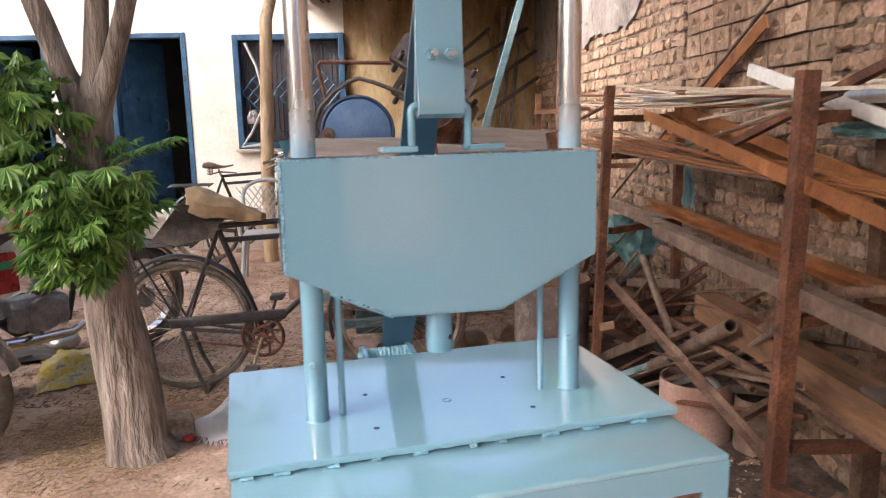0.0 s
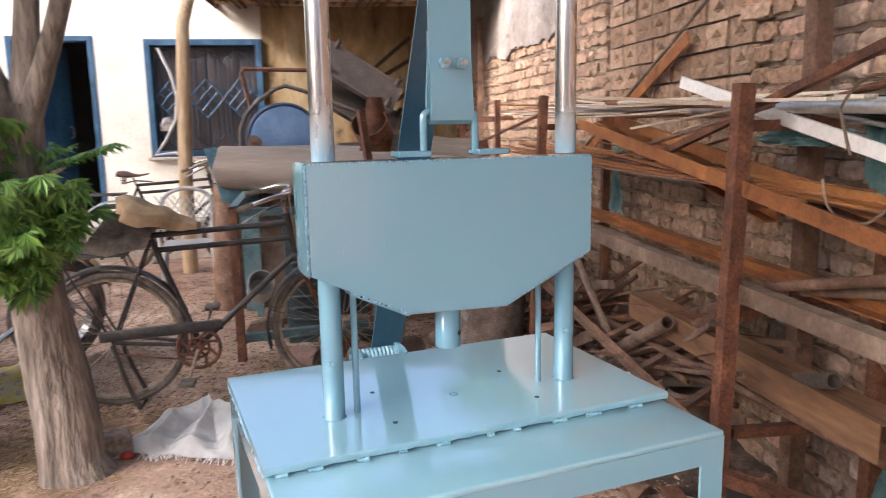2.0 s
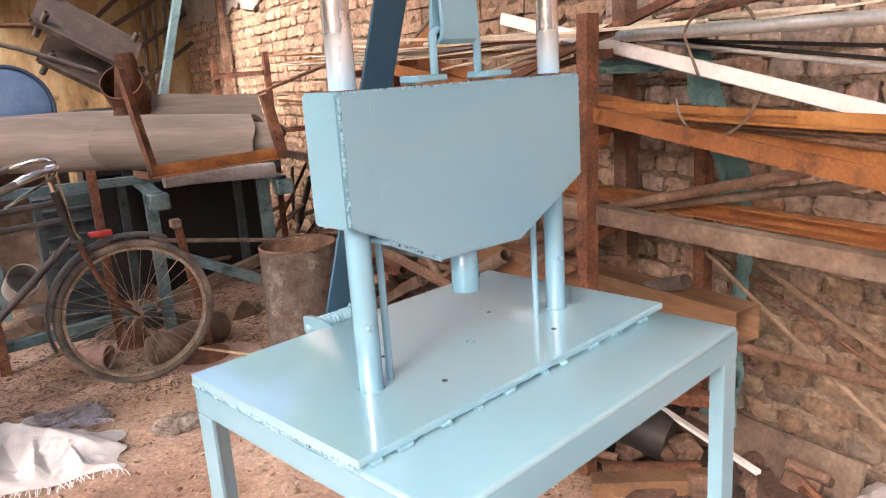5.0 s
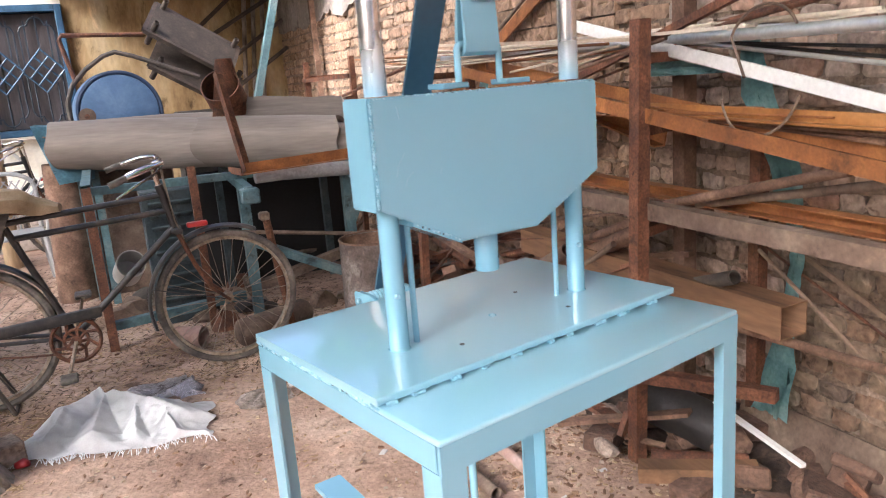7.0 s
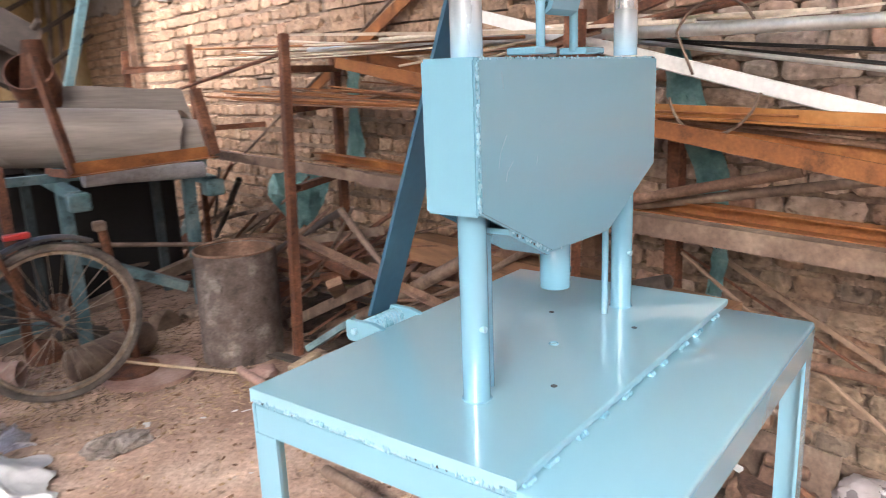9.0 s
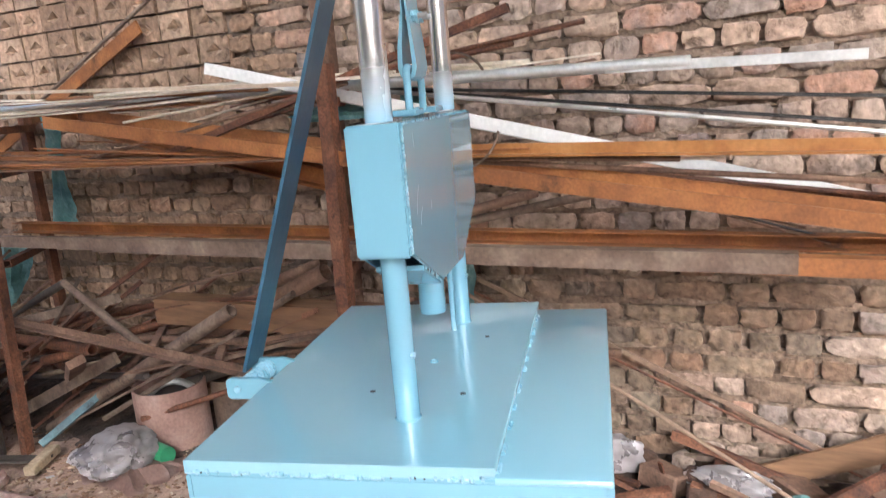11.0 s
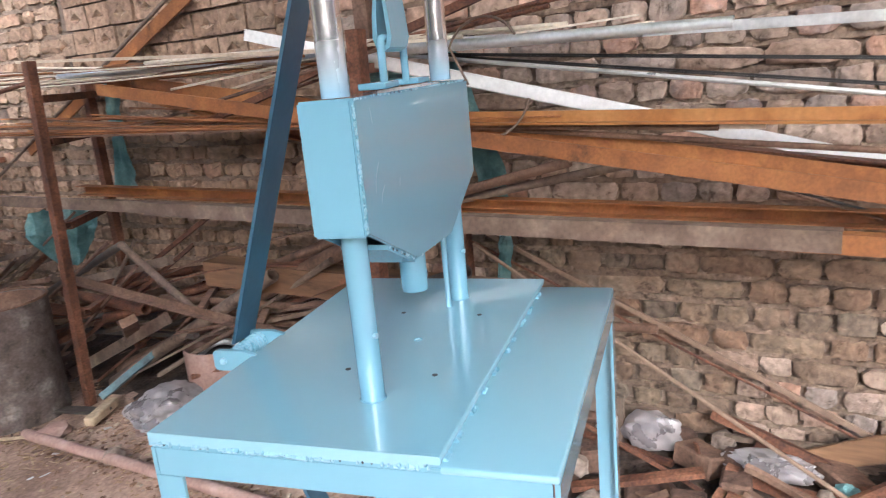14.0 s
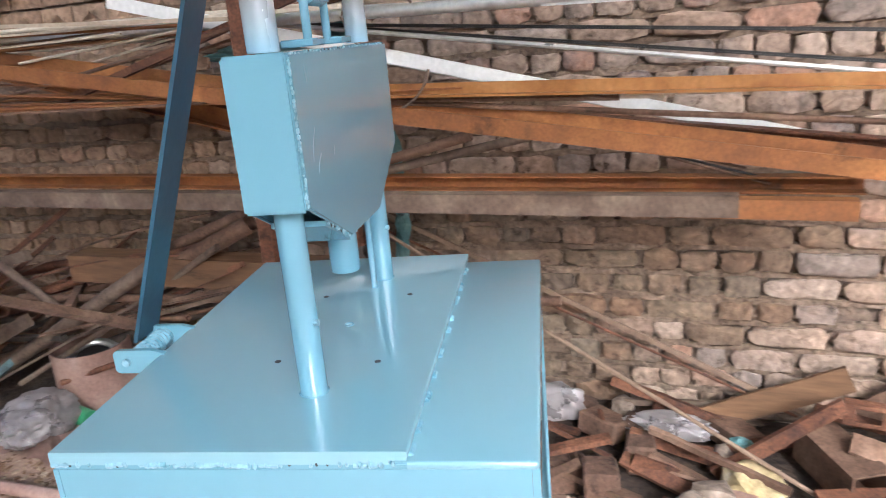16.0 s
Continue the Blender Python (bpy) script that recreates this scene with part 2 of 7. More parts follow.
RUST_PALE = mk("dusty_rust", [(0.085, 0.045, 0.027), (0.155, 0.087, 0.054), (0.24, 0.148, 0.098)], 7, 0.85, 0.08, bump=0.4, bscale=90, depth=0.004, fine=0.22, spots=6)
DUSTY = mk("dusty_steel", [(0.095, 0.06, 0.041), (0.162, 0.11, 0.077), (0.243, 0.18, 0.131)], 7, 0.8, 0.08, bump=0.35, fine=0.18, spots=5)
DARKBAR = mk("dark_paint", [(0.018, 0.016, 0.015), (0.045, 0.038, 0.033)], 9, 0.55, 0.12, bump=0.2, fine=0.2)
GREYPOST = mk("grey_brown_post", [(0.04, 0.033, 0.027), (0.075, 0.06, 0.048), (0.11, 0.087, 0.07)], 8, 0.75, 0.1, bump=0.3, fine=0.2)
PALEWOOD = mk("pale_wood", [(0.42, 0.31, 0.19), (0.58, 0.45, 0.30)], 6, 0.8, 0.08, bump=0.3, fine=0.2)
BARK = mk("bark", [(0.13, 0.10, 0.078), (0.26, 0.21, 0.17), (0.39, 0.33, 0.28)], 11, 0.95, 0.04, bump=1.0, bscale=34, depth=0.03, fine=0.3, stretch=(1, 1, 0.22))
LEAF = mk("leaf", [(0.035, 0.10, 0.014), (0.08, 0.19, 0.026), (0.16, 0.31, 0.045), (0.31, 0.44, 0.09)], 4, 0.5, 0.08, bump=0.1, fine=0.12, rnd="island")
DIRT = mk("trodden_earth", [(0.24, 0.145, 0.10), (0.40, 0.265, 0.19), (0.50, 0.365, 0.275)], 1.9, 0.97, 0.02, bump=0.7, bscale=55, depth=0.010, fine=0.22, spots=7)
CHIP = mk("litter_chip", [(0.09, 0.045, 0.023), (0.19, 0.105, 0.058), (0.30, 0.19, 0.115), (0.50, 0.40, 0.29)], 9, 0.9, 0.05, bump=0.2, rnd="island")
STRAW = mk("straw", [(0.17, 0.10, 0.05), (0.32, 0.21, 0.11), (0.46, 0.34, 0.2)], 9, 0.9, 0.05, bump=0.2, rnd="island")
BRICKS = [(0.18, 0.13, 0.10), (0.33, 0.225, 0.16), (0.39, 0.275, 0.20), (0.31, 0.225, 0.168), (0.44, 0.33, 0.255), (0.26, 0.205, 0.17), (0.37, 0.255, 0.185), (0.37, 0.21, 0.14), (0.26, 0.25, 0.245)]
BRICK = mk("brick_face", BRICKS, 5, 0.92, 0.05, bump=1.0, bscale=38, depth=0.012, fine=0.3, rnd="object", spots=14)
# same brick colours raised by a fifth for the brighter light up the wall
BRICK_FAR_LIT = mk("brick_face_joined_lit", [tuple(1.2 * v for v in c) for c in BRICKS], 5, 0.92, 0.05, bump=1.0, bscale=38, depth=0.012, fine=0.3, rnd="island", spots=14)
BED = mk("bed_mortar", [(0.149, 0.098, 0.065), (0.219, 0.153, 0.106), (0.282, 0.207, 0.153)], 6, 0.96, 0.03, bump=1.0, bscale=60, depth=0.012, fine=0.3, spots=16)
BRICK_TAN = mk("tan_brick_face", [(0.17, 0.105, 0.066), (0.30, 0.19, 0.12), (0.36, 0.235, 0.15), (0.26, 0.17, 0.11), (0.42, 0.29, 0.195), (0.33, 0.18, 0.11)], 5, 0.93, 0.05, bump=1.0, bscale=38, depth=0.012, fine=0.3, rnd="island", spots=14)
MORTAR = mk("mud_mortar", [(0.11, 0.076, 0.055), (0.20, 0.145, 0.107), (0.29, 0.22, 0.168)], 5, 0.96, 0.03, bump=1.0, bscale=50, depth=0.012, fine=0.25, spots=9)
PLASTER = mk("cream_plaster", [(0.68, 0.60, 0.47), (0.79, 0.74, 0.64), (0.84, 0.80, 0.72)], 1.3, 0.9, 0.05, bump=0.3, bscale=30, depth=0.004, fine=0.08)
# stained ochre plaster, darkened as well for the shade under the lean-to
STREAK = mk("stained_plaster_shaded", [(0.22, 0.135, 0.058), (0.38, 0.26, 0.125), (0.48, 0.36, 0.195), (0.54, 0.43, 0.275)], 2.0, 0.9, 0.05, bump=0.3, bscale=30, depth=0.004, fine=0.1, stretch=(1.3, 1.3, 0.5), spots=3)
GREYPLASTER = mk("grey_render", [(0.34, 0.28, 0.22), (0.45, 0.39, 0.33), (0.54, 0.48, 0.42)], 2.0, 0.95, 0.04, bump=0.6, bscale=40, depth=0.008, fine=0.15)
DOORBLUE = mk("blue_door_paint", [(0.022, 0.065, 0.125), (0.033, 0.095, 0.175), (0.05, 0.125, 0.22)], 5, 0.5, 0.1, bump=0.1, fine=0.12, spots=8)
SHUTTER = mk("brown_shutter_paint", [(0.055, 0.045, 0.045), (0.085, 0.07, 0.07), (0.12, 0.10, 0.10)], 4, 0.6, 0.1, bump=0.2, fine=0.12, stretch=(6, 6, 0.5))
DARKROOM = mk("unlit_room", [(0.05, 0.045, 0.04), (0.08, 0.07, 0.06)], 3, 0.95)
THATCH = mk("thatch", [(0.05, 0.03, 0.018), (0.12, 0.07, 0.04), (0.2, 0.12, 0.065)], 12, 0.95, 0.04, bump=0.8, bscale=60, depth=0.02, fine=0.3)
BARREL = mk("blue_barrel_plastic", [(0.06, 0.115, 0.21), (0.09, 0.16, 0.28), (0.14, 0.22, 0.34)], 4, 0.45, 0.1, bump=0.05, fine=0.06)
BARREL_RIM = mk("dark_blue_rim", [(0.02, 0.04, 0.08), (0.035, 0.06, 0.12)], 6, 0.5, 0.1, bump=0.05, fine=0.1)
TRAYFLOOR = mk("dusty_tray_floor", [(0.026, 0.019, 0.014), (0.045, 0.034, 0.026), (0.075, 0.058, 0.045)], 7, 0.7, 0.1, bump=0.2, fine=0.2)
PAINT_RUN = mk("dull_paint_run", [(0.17, 0.32, 0.41), (0.20, 0.37, 0.46)], 20, 0.8, 0.05, bump=0.0, fine=0.03, spec=0.1)
PALEGUARD = mk("pale_grey_guard_paint", [(0.30, 0.36, 0.36), (0.48, 0.54, 0.53), (0.58, 0.62, 0.60)], 9, 0.5, 0.1, bump=0.1, fine=0.15)
RENDER = mk("old_grey_render", [(0.185, 0.15, 0.125), (0.24, 0.205, 0.175), (0.29, 0.255, 0.225)], 2.5, 0.95, 0.04, bump=0.6, bscale=40, depth=0.008, fine=0.15, spots=6)
BEAMWOOD = mk("dusty_brown_timber", [(0.11, 0.058, 0.028), (0.19, 0.10, 0.048), (0.27, 0.155, 0.085)], 5, 0.8, 0.08, bump=0.35, bscale=60, stretch=(1, 0.15, 1), fine=0.2, spots=5)
TANBAR = mk("tan_dusty_bar", [(0.20, 0.13, 0.085), (0.28, 0.19, 0.13)], 9, 0.8, 0.08, bump=0.2, fine=0.15)
CANVAS = mk("grey_sheeting", [(0.15, 0.118, 0.092), (0.225, 0.188, 0.155), (0.31, 0.27, 0.235)], 4.5, 0.8, 0.08, bump=0.25, bscale=60, depth=0.004, fine=0.12, stretch=(0.10, 1, 1), turn=31.2)
PAPER = mk("pale_grey_wrapping", [(0.26, 0.245, 0.235), (0.36, 0.35, 0.34), (0.44, 0.43, 0.42)], 9, 0.75, 0.08, bump=0.25, fine=0.12)
# near-black that stands for the deep shade behind the bench
BENCH_SHADE = mk("bench_shade_black", [(0.006, 0.006, 0.006), (0.014, 0.013, 0.012)], 6, 0.8, 0.1, bump=0.2, fine=0.15)
MACHBLUE = mk("worn_blue_machine", [(0.05, 0.09, 0.10), (0.09, 0.165, 0.18), (0.16, 0.21, 0.21)], 6, 0.6, 0.12, bump=0.25, fine=0.15, spots=10)
BLACK = mk("black_enamel", [(0.012, 0.012, 0.013), (0.035, 0.032, 0.03), (0.09, 0.07, 0.055)], 7, 0.42, 0.14, bump=0.1, fine=0.2)
RUBBER = mk("dusty_rubber", [(0.06, 0.052, 0.046), (0.13, 0.112, 0.094), (0.22, 0.185, 0.15)], 8, 0.9, 0.05, bump=0.3, fine=0.2)
RIM = mk("rusted_rim", [(0.16, 0.11, 0.075), (0.32, 0.25, 0.18), (0.42, 0.37, 0.31)], 20, 0.55, 0.15, metal=0.5, bump=0.2, fine=0.2)
KHAKI = mk("khaki_cloth", [(0.30, 0.21, 0.12), (0.40, 0.29, 0.175), (0.48, 0.37, 0.24)], 9, 0.95, 0.03, bump=0.6, bscale=200, depth=0.002, fine=0.1)
BROWNLEATHER = mk("brown_leather", [(0.09, 0.045, 0.025), (0.17, 0.09, 0.05)], 9, 0.6, 0.1, bump=0.3)
RED = mk("red_paint", [(0.33, 0.018, 0.02), (0.5, 0.035, 0.03)], 5, 0.3, 0.08, bump=0.03, fine=0.05, coat=0.4)
ENGINE = mk("cast_alloy", [(0.22, 0.21, 0.2), (0.42, 0.41, 0.39)], 12, 0.5, 0.12, metal=0.6, bump=0.3, fine=0.15)
GREEN = mk("green_plastic", [(0.04, 0.22, 0.10), (0.07, 0.33, 0.16)], 6, 0.4, 0.1, bump=0.05, fine=0.05)
CLOTH = mk("white_woven_sack", [(0.74, 0.71, 0.69), (0.87, 0.85, 0.83), (0.91, 0.90, 0.88)], 6, 0.85, 0.06, bump=0.4, bscale=260, depth=0.002, fine=0.07)
PLASTIC = mk("clear_plastic_bag", [(0.36, 0.31, 0.30), (0.45, 0.40, 0.39), (0.54, 0.50, 0.49)], 8, 0.3, 0.1, bump=0.25, bscale=22, depth=0.008, fine=0.04)
PLASTIC.node_tree.nodes["Principled BSDF"].inputs["Transmission Weight"].default_value = 0.5
TEAL = mk("teal_fabric", [(0.085, 0.20, 0.205), (0.18, 0.34, 0.335), (0.36, 0.52, 0.50)], 8, 0.8, 0.08, bump=0.5, bscale=90, depth=0.004, fine=0.12)
YELLOWSACK = mk("yellow_sack", [(0.60, 0.42, 0.04), (0.74, 0.58, 0.10), (0.70, 0.62, 0.42), (0.36, 0.28, 0.16)], 16, 0.6, 0.1, bump=0.4, bscale=120, fine=0.2)
PINKRUST = mk("pinkish_rust", [(0.27, 0.155, 0.12), (0.35, 0.22, 0.175), (0.43, 0.305, 0.255)], 5, 0.85, 0.06, bump=0.35, fine=0.15)
DRUM = mk("scaled_drum_steel", [(0.065, 0.044, 0.033), (0.105, 0.078, 0.063), (0.145, 0.115, 0.097), (0.26, 0.23, 0.205)], 9, 0.8, 0.12, metal=0.0, bump=0.4, bscale=90, fine=0.25, spots=11)
WHITEPLASTIC = mk("white_plastic", [(0.44, 0.42, 0.39), (0.58, 0.56, 0.53)], 6, 0.4, 0.1, bump=0.03, fine=0.05)
REDBRICK = mk("loose_brick", [(0.082, 0.045, 0.03), (0.129, 0.072, 0.047), (0.195, 0.117, 0.078)], 9, 0.93, 0.04, bump=0.8, bscale=60, depth=0.008, fine=0.3, rnd="object", spots=16)
STONE = mk("dusty_stone", [(0.21, 0.15, 0.11), (0.31, 0.235, 0.18), (0.40, 0.33, 0.265)], 9, 0.95, 0.03, bump=0.8, bscale=50, depth=0.008, fine=0.3, spots=16)
POLE = mk("peeled_pole", [(0.33, 0.22, 0.12), (0.47, 0.34, 0.2), (0.55, 0.43, 0.28)], 7, 0.85, 0.06, bump=0.4, bscale=40, depth=0.006, fine=0.2, stretch=(1, 1, 0.2))
MESHWIRE = mk("dark_tray_iron", [(0.028, 0.020, 0.015), (0.055, 0.04, 0.03), (0.10, 0.07, 0.05)], 9, 0.6, 0.1, bump=0.2, fine=0.2)
# reddish bricks, darkened as well for the shade low on the wall
REDDISH_SHADED = mk("reddish_brick_shaded", [(0.116, 0.084, 0.062), (0.195, 0.131, 0.086), (0.233, 0.139, 0.086), (0.248, 0.18, 0.12), (0.158, 0.116, 0.084), (0.271, 0.211, 0.148), (0.248, 0.131, 0.08)], 5, 0.92, 0.05, bump=1.0, bscale=38, depth=0.012, fine=0.3, rnd="object", spots=14)
GRILLE = mk("navy_grille_paint", [(0.012, 0.020, 0.034), (0.025, 0.04, 0.06)], 9, 0.55, 0.1, bump=0.1, fine=0.1)
TORN = mk("torn_sack", [(0.30, 0.22, 0.10), (0.46, 0.36, 0.19), (0.50, 0.42, 0.30)], 12, 0.85, 0.06, bump=0.4, fine=0.2)
PINK = mk("printed_blanket", [(0.55, 0.10, 0.14), (0.62, 0.25, 0.28), (0.7, 0.6, 0.58), (0.6, 0.22, 0.05)], 9, 0.9, 0.05, bump=0.3, fine=0.1)
# worn machine blue darkened to stand for the shade under the bench
UNDERSHADE_BLUE = mk("blue_in_bench_shade", [(0.02, 0.03, 0.034), (0.04, 0.06, 0.066), (0.08, 0.095, 0.095)], 6, 0.65, 0.1, bump=0.2, fine=0.2, spots=10)
# rusty soil, darkened to stand for shade between scrap and under the rack
SOIL_IN_SHADE = mk("rusty_soil_in_shade", [(0.03, 0.02, 0.014), (0.065, 0.043, 0.03), (0.12, 0.08, 0.058)], 9, 0.97, 0.02, bump=0.9, bscale=50, depth=0.012, fine=0.3, spots=12)
GREYPLASTIC = mk("grey_plastic", [(0.32, 0.31, 0.30), (0.44, 0.43, 0.41)], 6, 0.5, 0.1, bump=0.03, fine=0.1)
SKYBLUE = mk("worn_sky_blue_paint", [(0.09, 0.20, 0.26), (0.14, 0.30, 0.38), (0.20, 0.36, 0.43)], 6, 0.55, 0.12, bump=0.2, fine=0.15, spots=9)
LITTER = mk("leaf_litter", [(0.045, 0.026, 0.015), (0.09, 0.055, 0.032), (0.16, 0.10, 0.058), (0.25, 0.165, 0.10)], 9, 0.92, 0.05, bump=0.2, rnd="island")
SHAFT = mk("shaft_steel", [(0.66, 0.62, 0.58), (0.80, 0.77, 0.73)], 9, 0.26, 0.06, metal=1.0, bump=0.03, bscale=120, fine=0.06, stretch=(1, 1, 0.3))


def overspray(m, z0, z1, paint):
    """Lets paint fade out upwards over the foot of a bare shaft."""
    nt = m.node_tree
    b = nt.nodes["Principled BSDF"]
    tc = nt.nodes.new("ShaderNodeTexCoord")
    sp = nt.nodes.new("ShaderNodeSeparateXYZ")
    nt.links.new(tc.outputs["Object"], sp.inputs[0])
    mr = nt.nodes.new("ShaderNodeMapRange")
    mr.inputs[1].default_value, mr.inputs[2].default_value = z0, z1
    mr.inputs[3].default_value, mr.inputs[4].default_value = 0.0, 1.0
    nt.links.new(sp.outputs[2], mr.inputs[0])
    base = b.inputs["Base Color"].links[0].from_socket
    mx = nt.nodes.new("ShaderNodeMix")
    mx.data_type = "RGBA"
    mx.inputs[6].default_value = (*paint, 1)
    nt.links.new(mr.outputs[0], mx.inputs[0])
    nt.links.new(base, mx.inputs[7])
    nt.links.new(mx.outputs[2], b.inputs["Base Color"])
    nt.links.new(mr.outputs[0], b.inputs["Metallic"])


overspray(SHAFT, 1.35, 1.43, (0.30, 0.46, 0.56))

# ---- the ground ----
def spread(lo, hi, step, far):
    xs = [lo + i * step for i in range(int((hi - lo) / step) + 1)]
    return [-f for f in far[::-1]] + xs + [f for f in far]


bm = bmesh.new()
gx = spread(-3.6, 2.6, 0.07, [4.5, 6, 9, 14, 30, 80, 200])
gy = spread(-1.0, 9.6, 0.08, [11, 13, 17, 30, 80, 200])
gx = sorted(set(gx))
gy = sorted(set(gy))
grid = [[bm.verts.new((x, y, gz(x, y) if abs(x) < 14 and abs(y) < 17 else G)) for x in gx] for y in gy]
for j in range(len(gy) - 1):
    for i in range(len(gx) - 1):
        bm.faces.new((grid[j][i], grid[j][i + 1], grid[j + 1][i + 1], grid[j + 1][i]))
tagged(link("ground", bm, DIRT), "trodden brown earth littered with chips and straw", "ground", kind="structure")

# ---- the whitewashed house behind ----
FY = 9.2
house = thing("wall_north", "cream plastered house wall with blue door and grille window", "wall", kind="structure")


def wall_piece(x0, x1, z0, z1, mat=PLASTER, y0=FY, y1=FY + 0.25):
    part("wall_panel", bx(((x0 + x1) / 2, (y0 + y1) / 2, (z0 + z1) / 2), (x1 - x0, y1 - y0, z1 - z0)), mat, house)


WX0, WX1, WZ0, WZ1 = -1.79, -0.49, 1.07, 2.39
DX0, DX1, DZ0, DZ1 = -3.24, -2.33, 0.36, 2.43
EX0, EX1 = -5.0, -3.93
H = 3.15
wall_piece(-9.0, EX0, -0.1, H)
wall_piece(EX0, EX1, DZ1, H)
wall_piece(EX0, EX1, -0.1, DZ0)
wall_piece(EX1, DX0, -0.1, H)
wall_piece(DX0, DX1, DZ1, H)
wall_piece(DX0, DX1, -0.1, DZ0)
wall_piece(DX1, WX0, -0.1, H)
wall_piece(WX0, WX1, WZ1, H)
wall_piece(WX0, WX1, -0.1, WZ0)
wall_piece(WX1, 2.05, -0.1, 2.95, STREAK)
wall_piece(WX1, 2.05, 2.95, H)
# rooms added behind the doors, their lack of light put into dark walls
room = thing("wall_room", "plain added inner room, coloured dark for its lack of light", "wall", kind="structure")
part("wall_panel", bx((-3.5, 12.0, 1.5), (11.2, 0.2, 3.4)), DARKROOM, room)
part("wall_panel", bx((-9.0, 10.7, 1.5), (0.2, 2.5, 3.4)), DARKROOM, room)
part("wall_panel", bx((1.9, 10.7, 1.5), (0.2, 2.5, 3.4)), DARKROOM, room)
tagged(link("ceiling_room", bx((-3.5, 10.8, 3.1), (11.4, 2.7, 0.15)), DARKROOM), "plain ceiling added to keep the inner room dark", "ceiling", kind="structure")
# the raised step in front of the house
bm = bx((-4.6, 8.85, 0.16), (8.6, 0.68, 0.40), 0.02)
rough_up(bm, 0.006, 3)
tagged(link("plinth", bm, GREYPLASTER), "low plastered plinth along the house wall", "step", kind="structure")

# doors
for i, (x0, x1) in enumerate(((DX0, DX1), (EX0, EX1))):
    d = thing("door_%d" % (i + 1), "open blue-painted metal door in the house wall", "door", kind="structure")
    for nm, c, s in (("jamb", (x0 + 0.03, FY + 0.06, (DZ0 + DZ1) / 2), (0.06, 0.14, DZ1 - DZ0)), ("jamb", (x1 - 0.03, FY + 0.06, (DZ0 + DZ1) / 2), (0.06, 0.14, DZ1 - DZ0)),
                     ("lintel", ((x0 + x1) / 2, FY + 0.06, DZ1 - 0.03), (x1 - x0 - 0.12, 0.14, 0.06))):
        part(nm, bx(c, s, 0.006), DOORBLUE, d)
    w = x1 - x0 - 0.14
    turn = Matrix.Translation((x0 + 0.07, FY + 0.10, 0)) @ Matrix.Rotation(radians(66), 4, "Z")
    leaf = part("door_leaf", bx((w / 2, 0, (DZ0 + DZ1) / 2), (w, 0.035, DZ1 - DZ0 - 0.1), 0.004), DOORBLUE, d)
    leaf.matrix_basis = turn
    for k in range(3):
        part("raised_panel", bx((w / 2, -0.022, DZ0 + 0.38 + k * 0.62), (w - 0.16, 0.012, 0.5), 0.004), DOORBLUE, leaf)
    part("door_handle", tb([(w - 0.08, -0.03, 1.3), (w - 0.08, -0.07, 1.32), (w - 0.08, -0.07, 1.42), (w - 0.08, -0.03, 1.44)], 0.008, 6), STEEL, leaf)

# window with shutters behind an iron grille
win = thing("window_1", "closed grey shutters behind a blue wrought-iron grille", "window", kind="structure")
wc, wz = (WX0 + WX1) / 2, (WZ0 + WZ1) / 2
ww, wh = WX1 - WX0, WZ1 - WZ0
for c, s in (((WX0 + 0.035, FY + 0.03, wz), (0.07, 0.16, wh)), ((WX1 - 0.035, FY + 0.03, wz), (0.07, 0.16, wh)), ((wc, FY + 0.03, WZ1 - 0.035), (ww - 0.14, 0.16, 0.07)), ((wc, FY + 0.03, WZ0 + 0.035), (ww - 0.14, 0.16, 0.07))):
    part("window_frame", bx(c, s, 0.006), DOORBLUE, win)
for sx in (-1, 1):
    part("shutter", bx((wc + sx * (ww / 4 - 0.03), FY + 0.09, wz), (ww / 2 - 0.08, 0.03, wh - 0.15), 0.004), SHUTTER, win)
gy0 = FY + 0.015
zl, zh = WZ0 + 0.09, WZ1 - 0.10
bay = (ww - 0.16) / 3
for q in range(3):
    cx = WX0 + 0.08 + bay * (q + 0.5)
    for dx in (-0.165, -0.11, 0.0, 0.11, 0.165):
        outer = abs(dx) > 0.15
        gap = 0.03 if outer else (0.12 if dx else 0.22)
        rise = 0.16 if outer else (0.05 if dx else 0.0)
        for sg, ze in ((1, zh - rise), (-1, zl + rise)):
            part("grille_bar", tb([(cx + dx, gy0, wz + sg * gap), (cx + dx, gy0, ze)], 0.009, 5), GRILLE, win)
    for sg, ze in ((1, zh - 0.05), (-1, zl + 0.05)):
        part("grille_arch", tb([Vector((cx - 0.165, gy0, ze - sg * 0.11)), Vector((cx - 0.14, gy0, ze - sg * 0.06)), Vector((cx - 0.11, gy0, ze - sg * 0.05))] + arc((cx, gy0, ze - sg * 0.05), 0.08, 180 * sg, 0, 8) + [Vector((cx + 0.11, gy0, ze - sg * 0.05)), Vector((cx + 0.14, gy0, ze - sg * 0.06)), Vector((cx + 0.165, gy0, ze - sg * 0.11))], 0.009, 5), GRILLE, win)
    for k in (-1, -0.33, 0.33, 1):
        part("grille_lattice", tb([(cx - 0.10 + 0.10 * k, gy0 - 0.012, wz + 0.11 + 0.11 * k), (cx + 0.10 + 0.10 * k, gy0 - 0.012, wz - 0.11 + 0.11 * k)], 0.010, 5), DOORBLUE, win)
        part("grille_lattice", tb([(cx - 0.10 + 0.10 * k, gy0 - 0.016, wz - 0.11 - 0.11 * k), (cx + 0.10 + 0.10 * k, gy0 - 0.016, wz + 0.11 - 0.11 * k)], 0.010, 5), DOORBLUE, win)
part("window_sill", bx((wc, FY - 0.03, WZ0 - 0.02), (ww + 0.06, 0.10, 0.035), 0.006), GREYPLASTER, win)

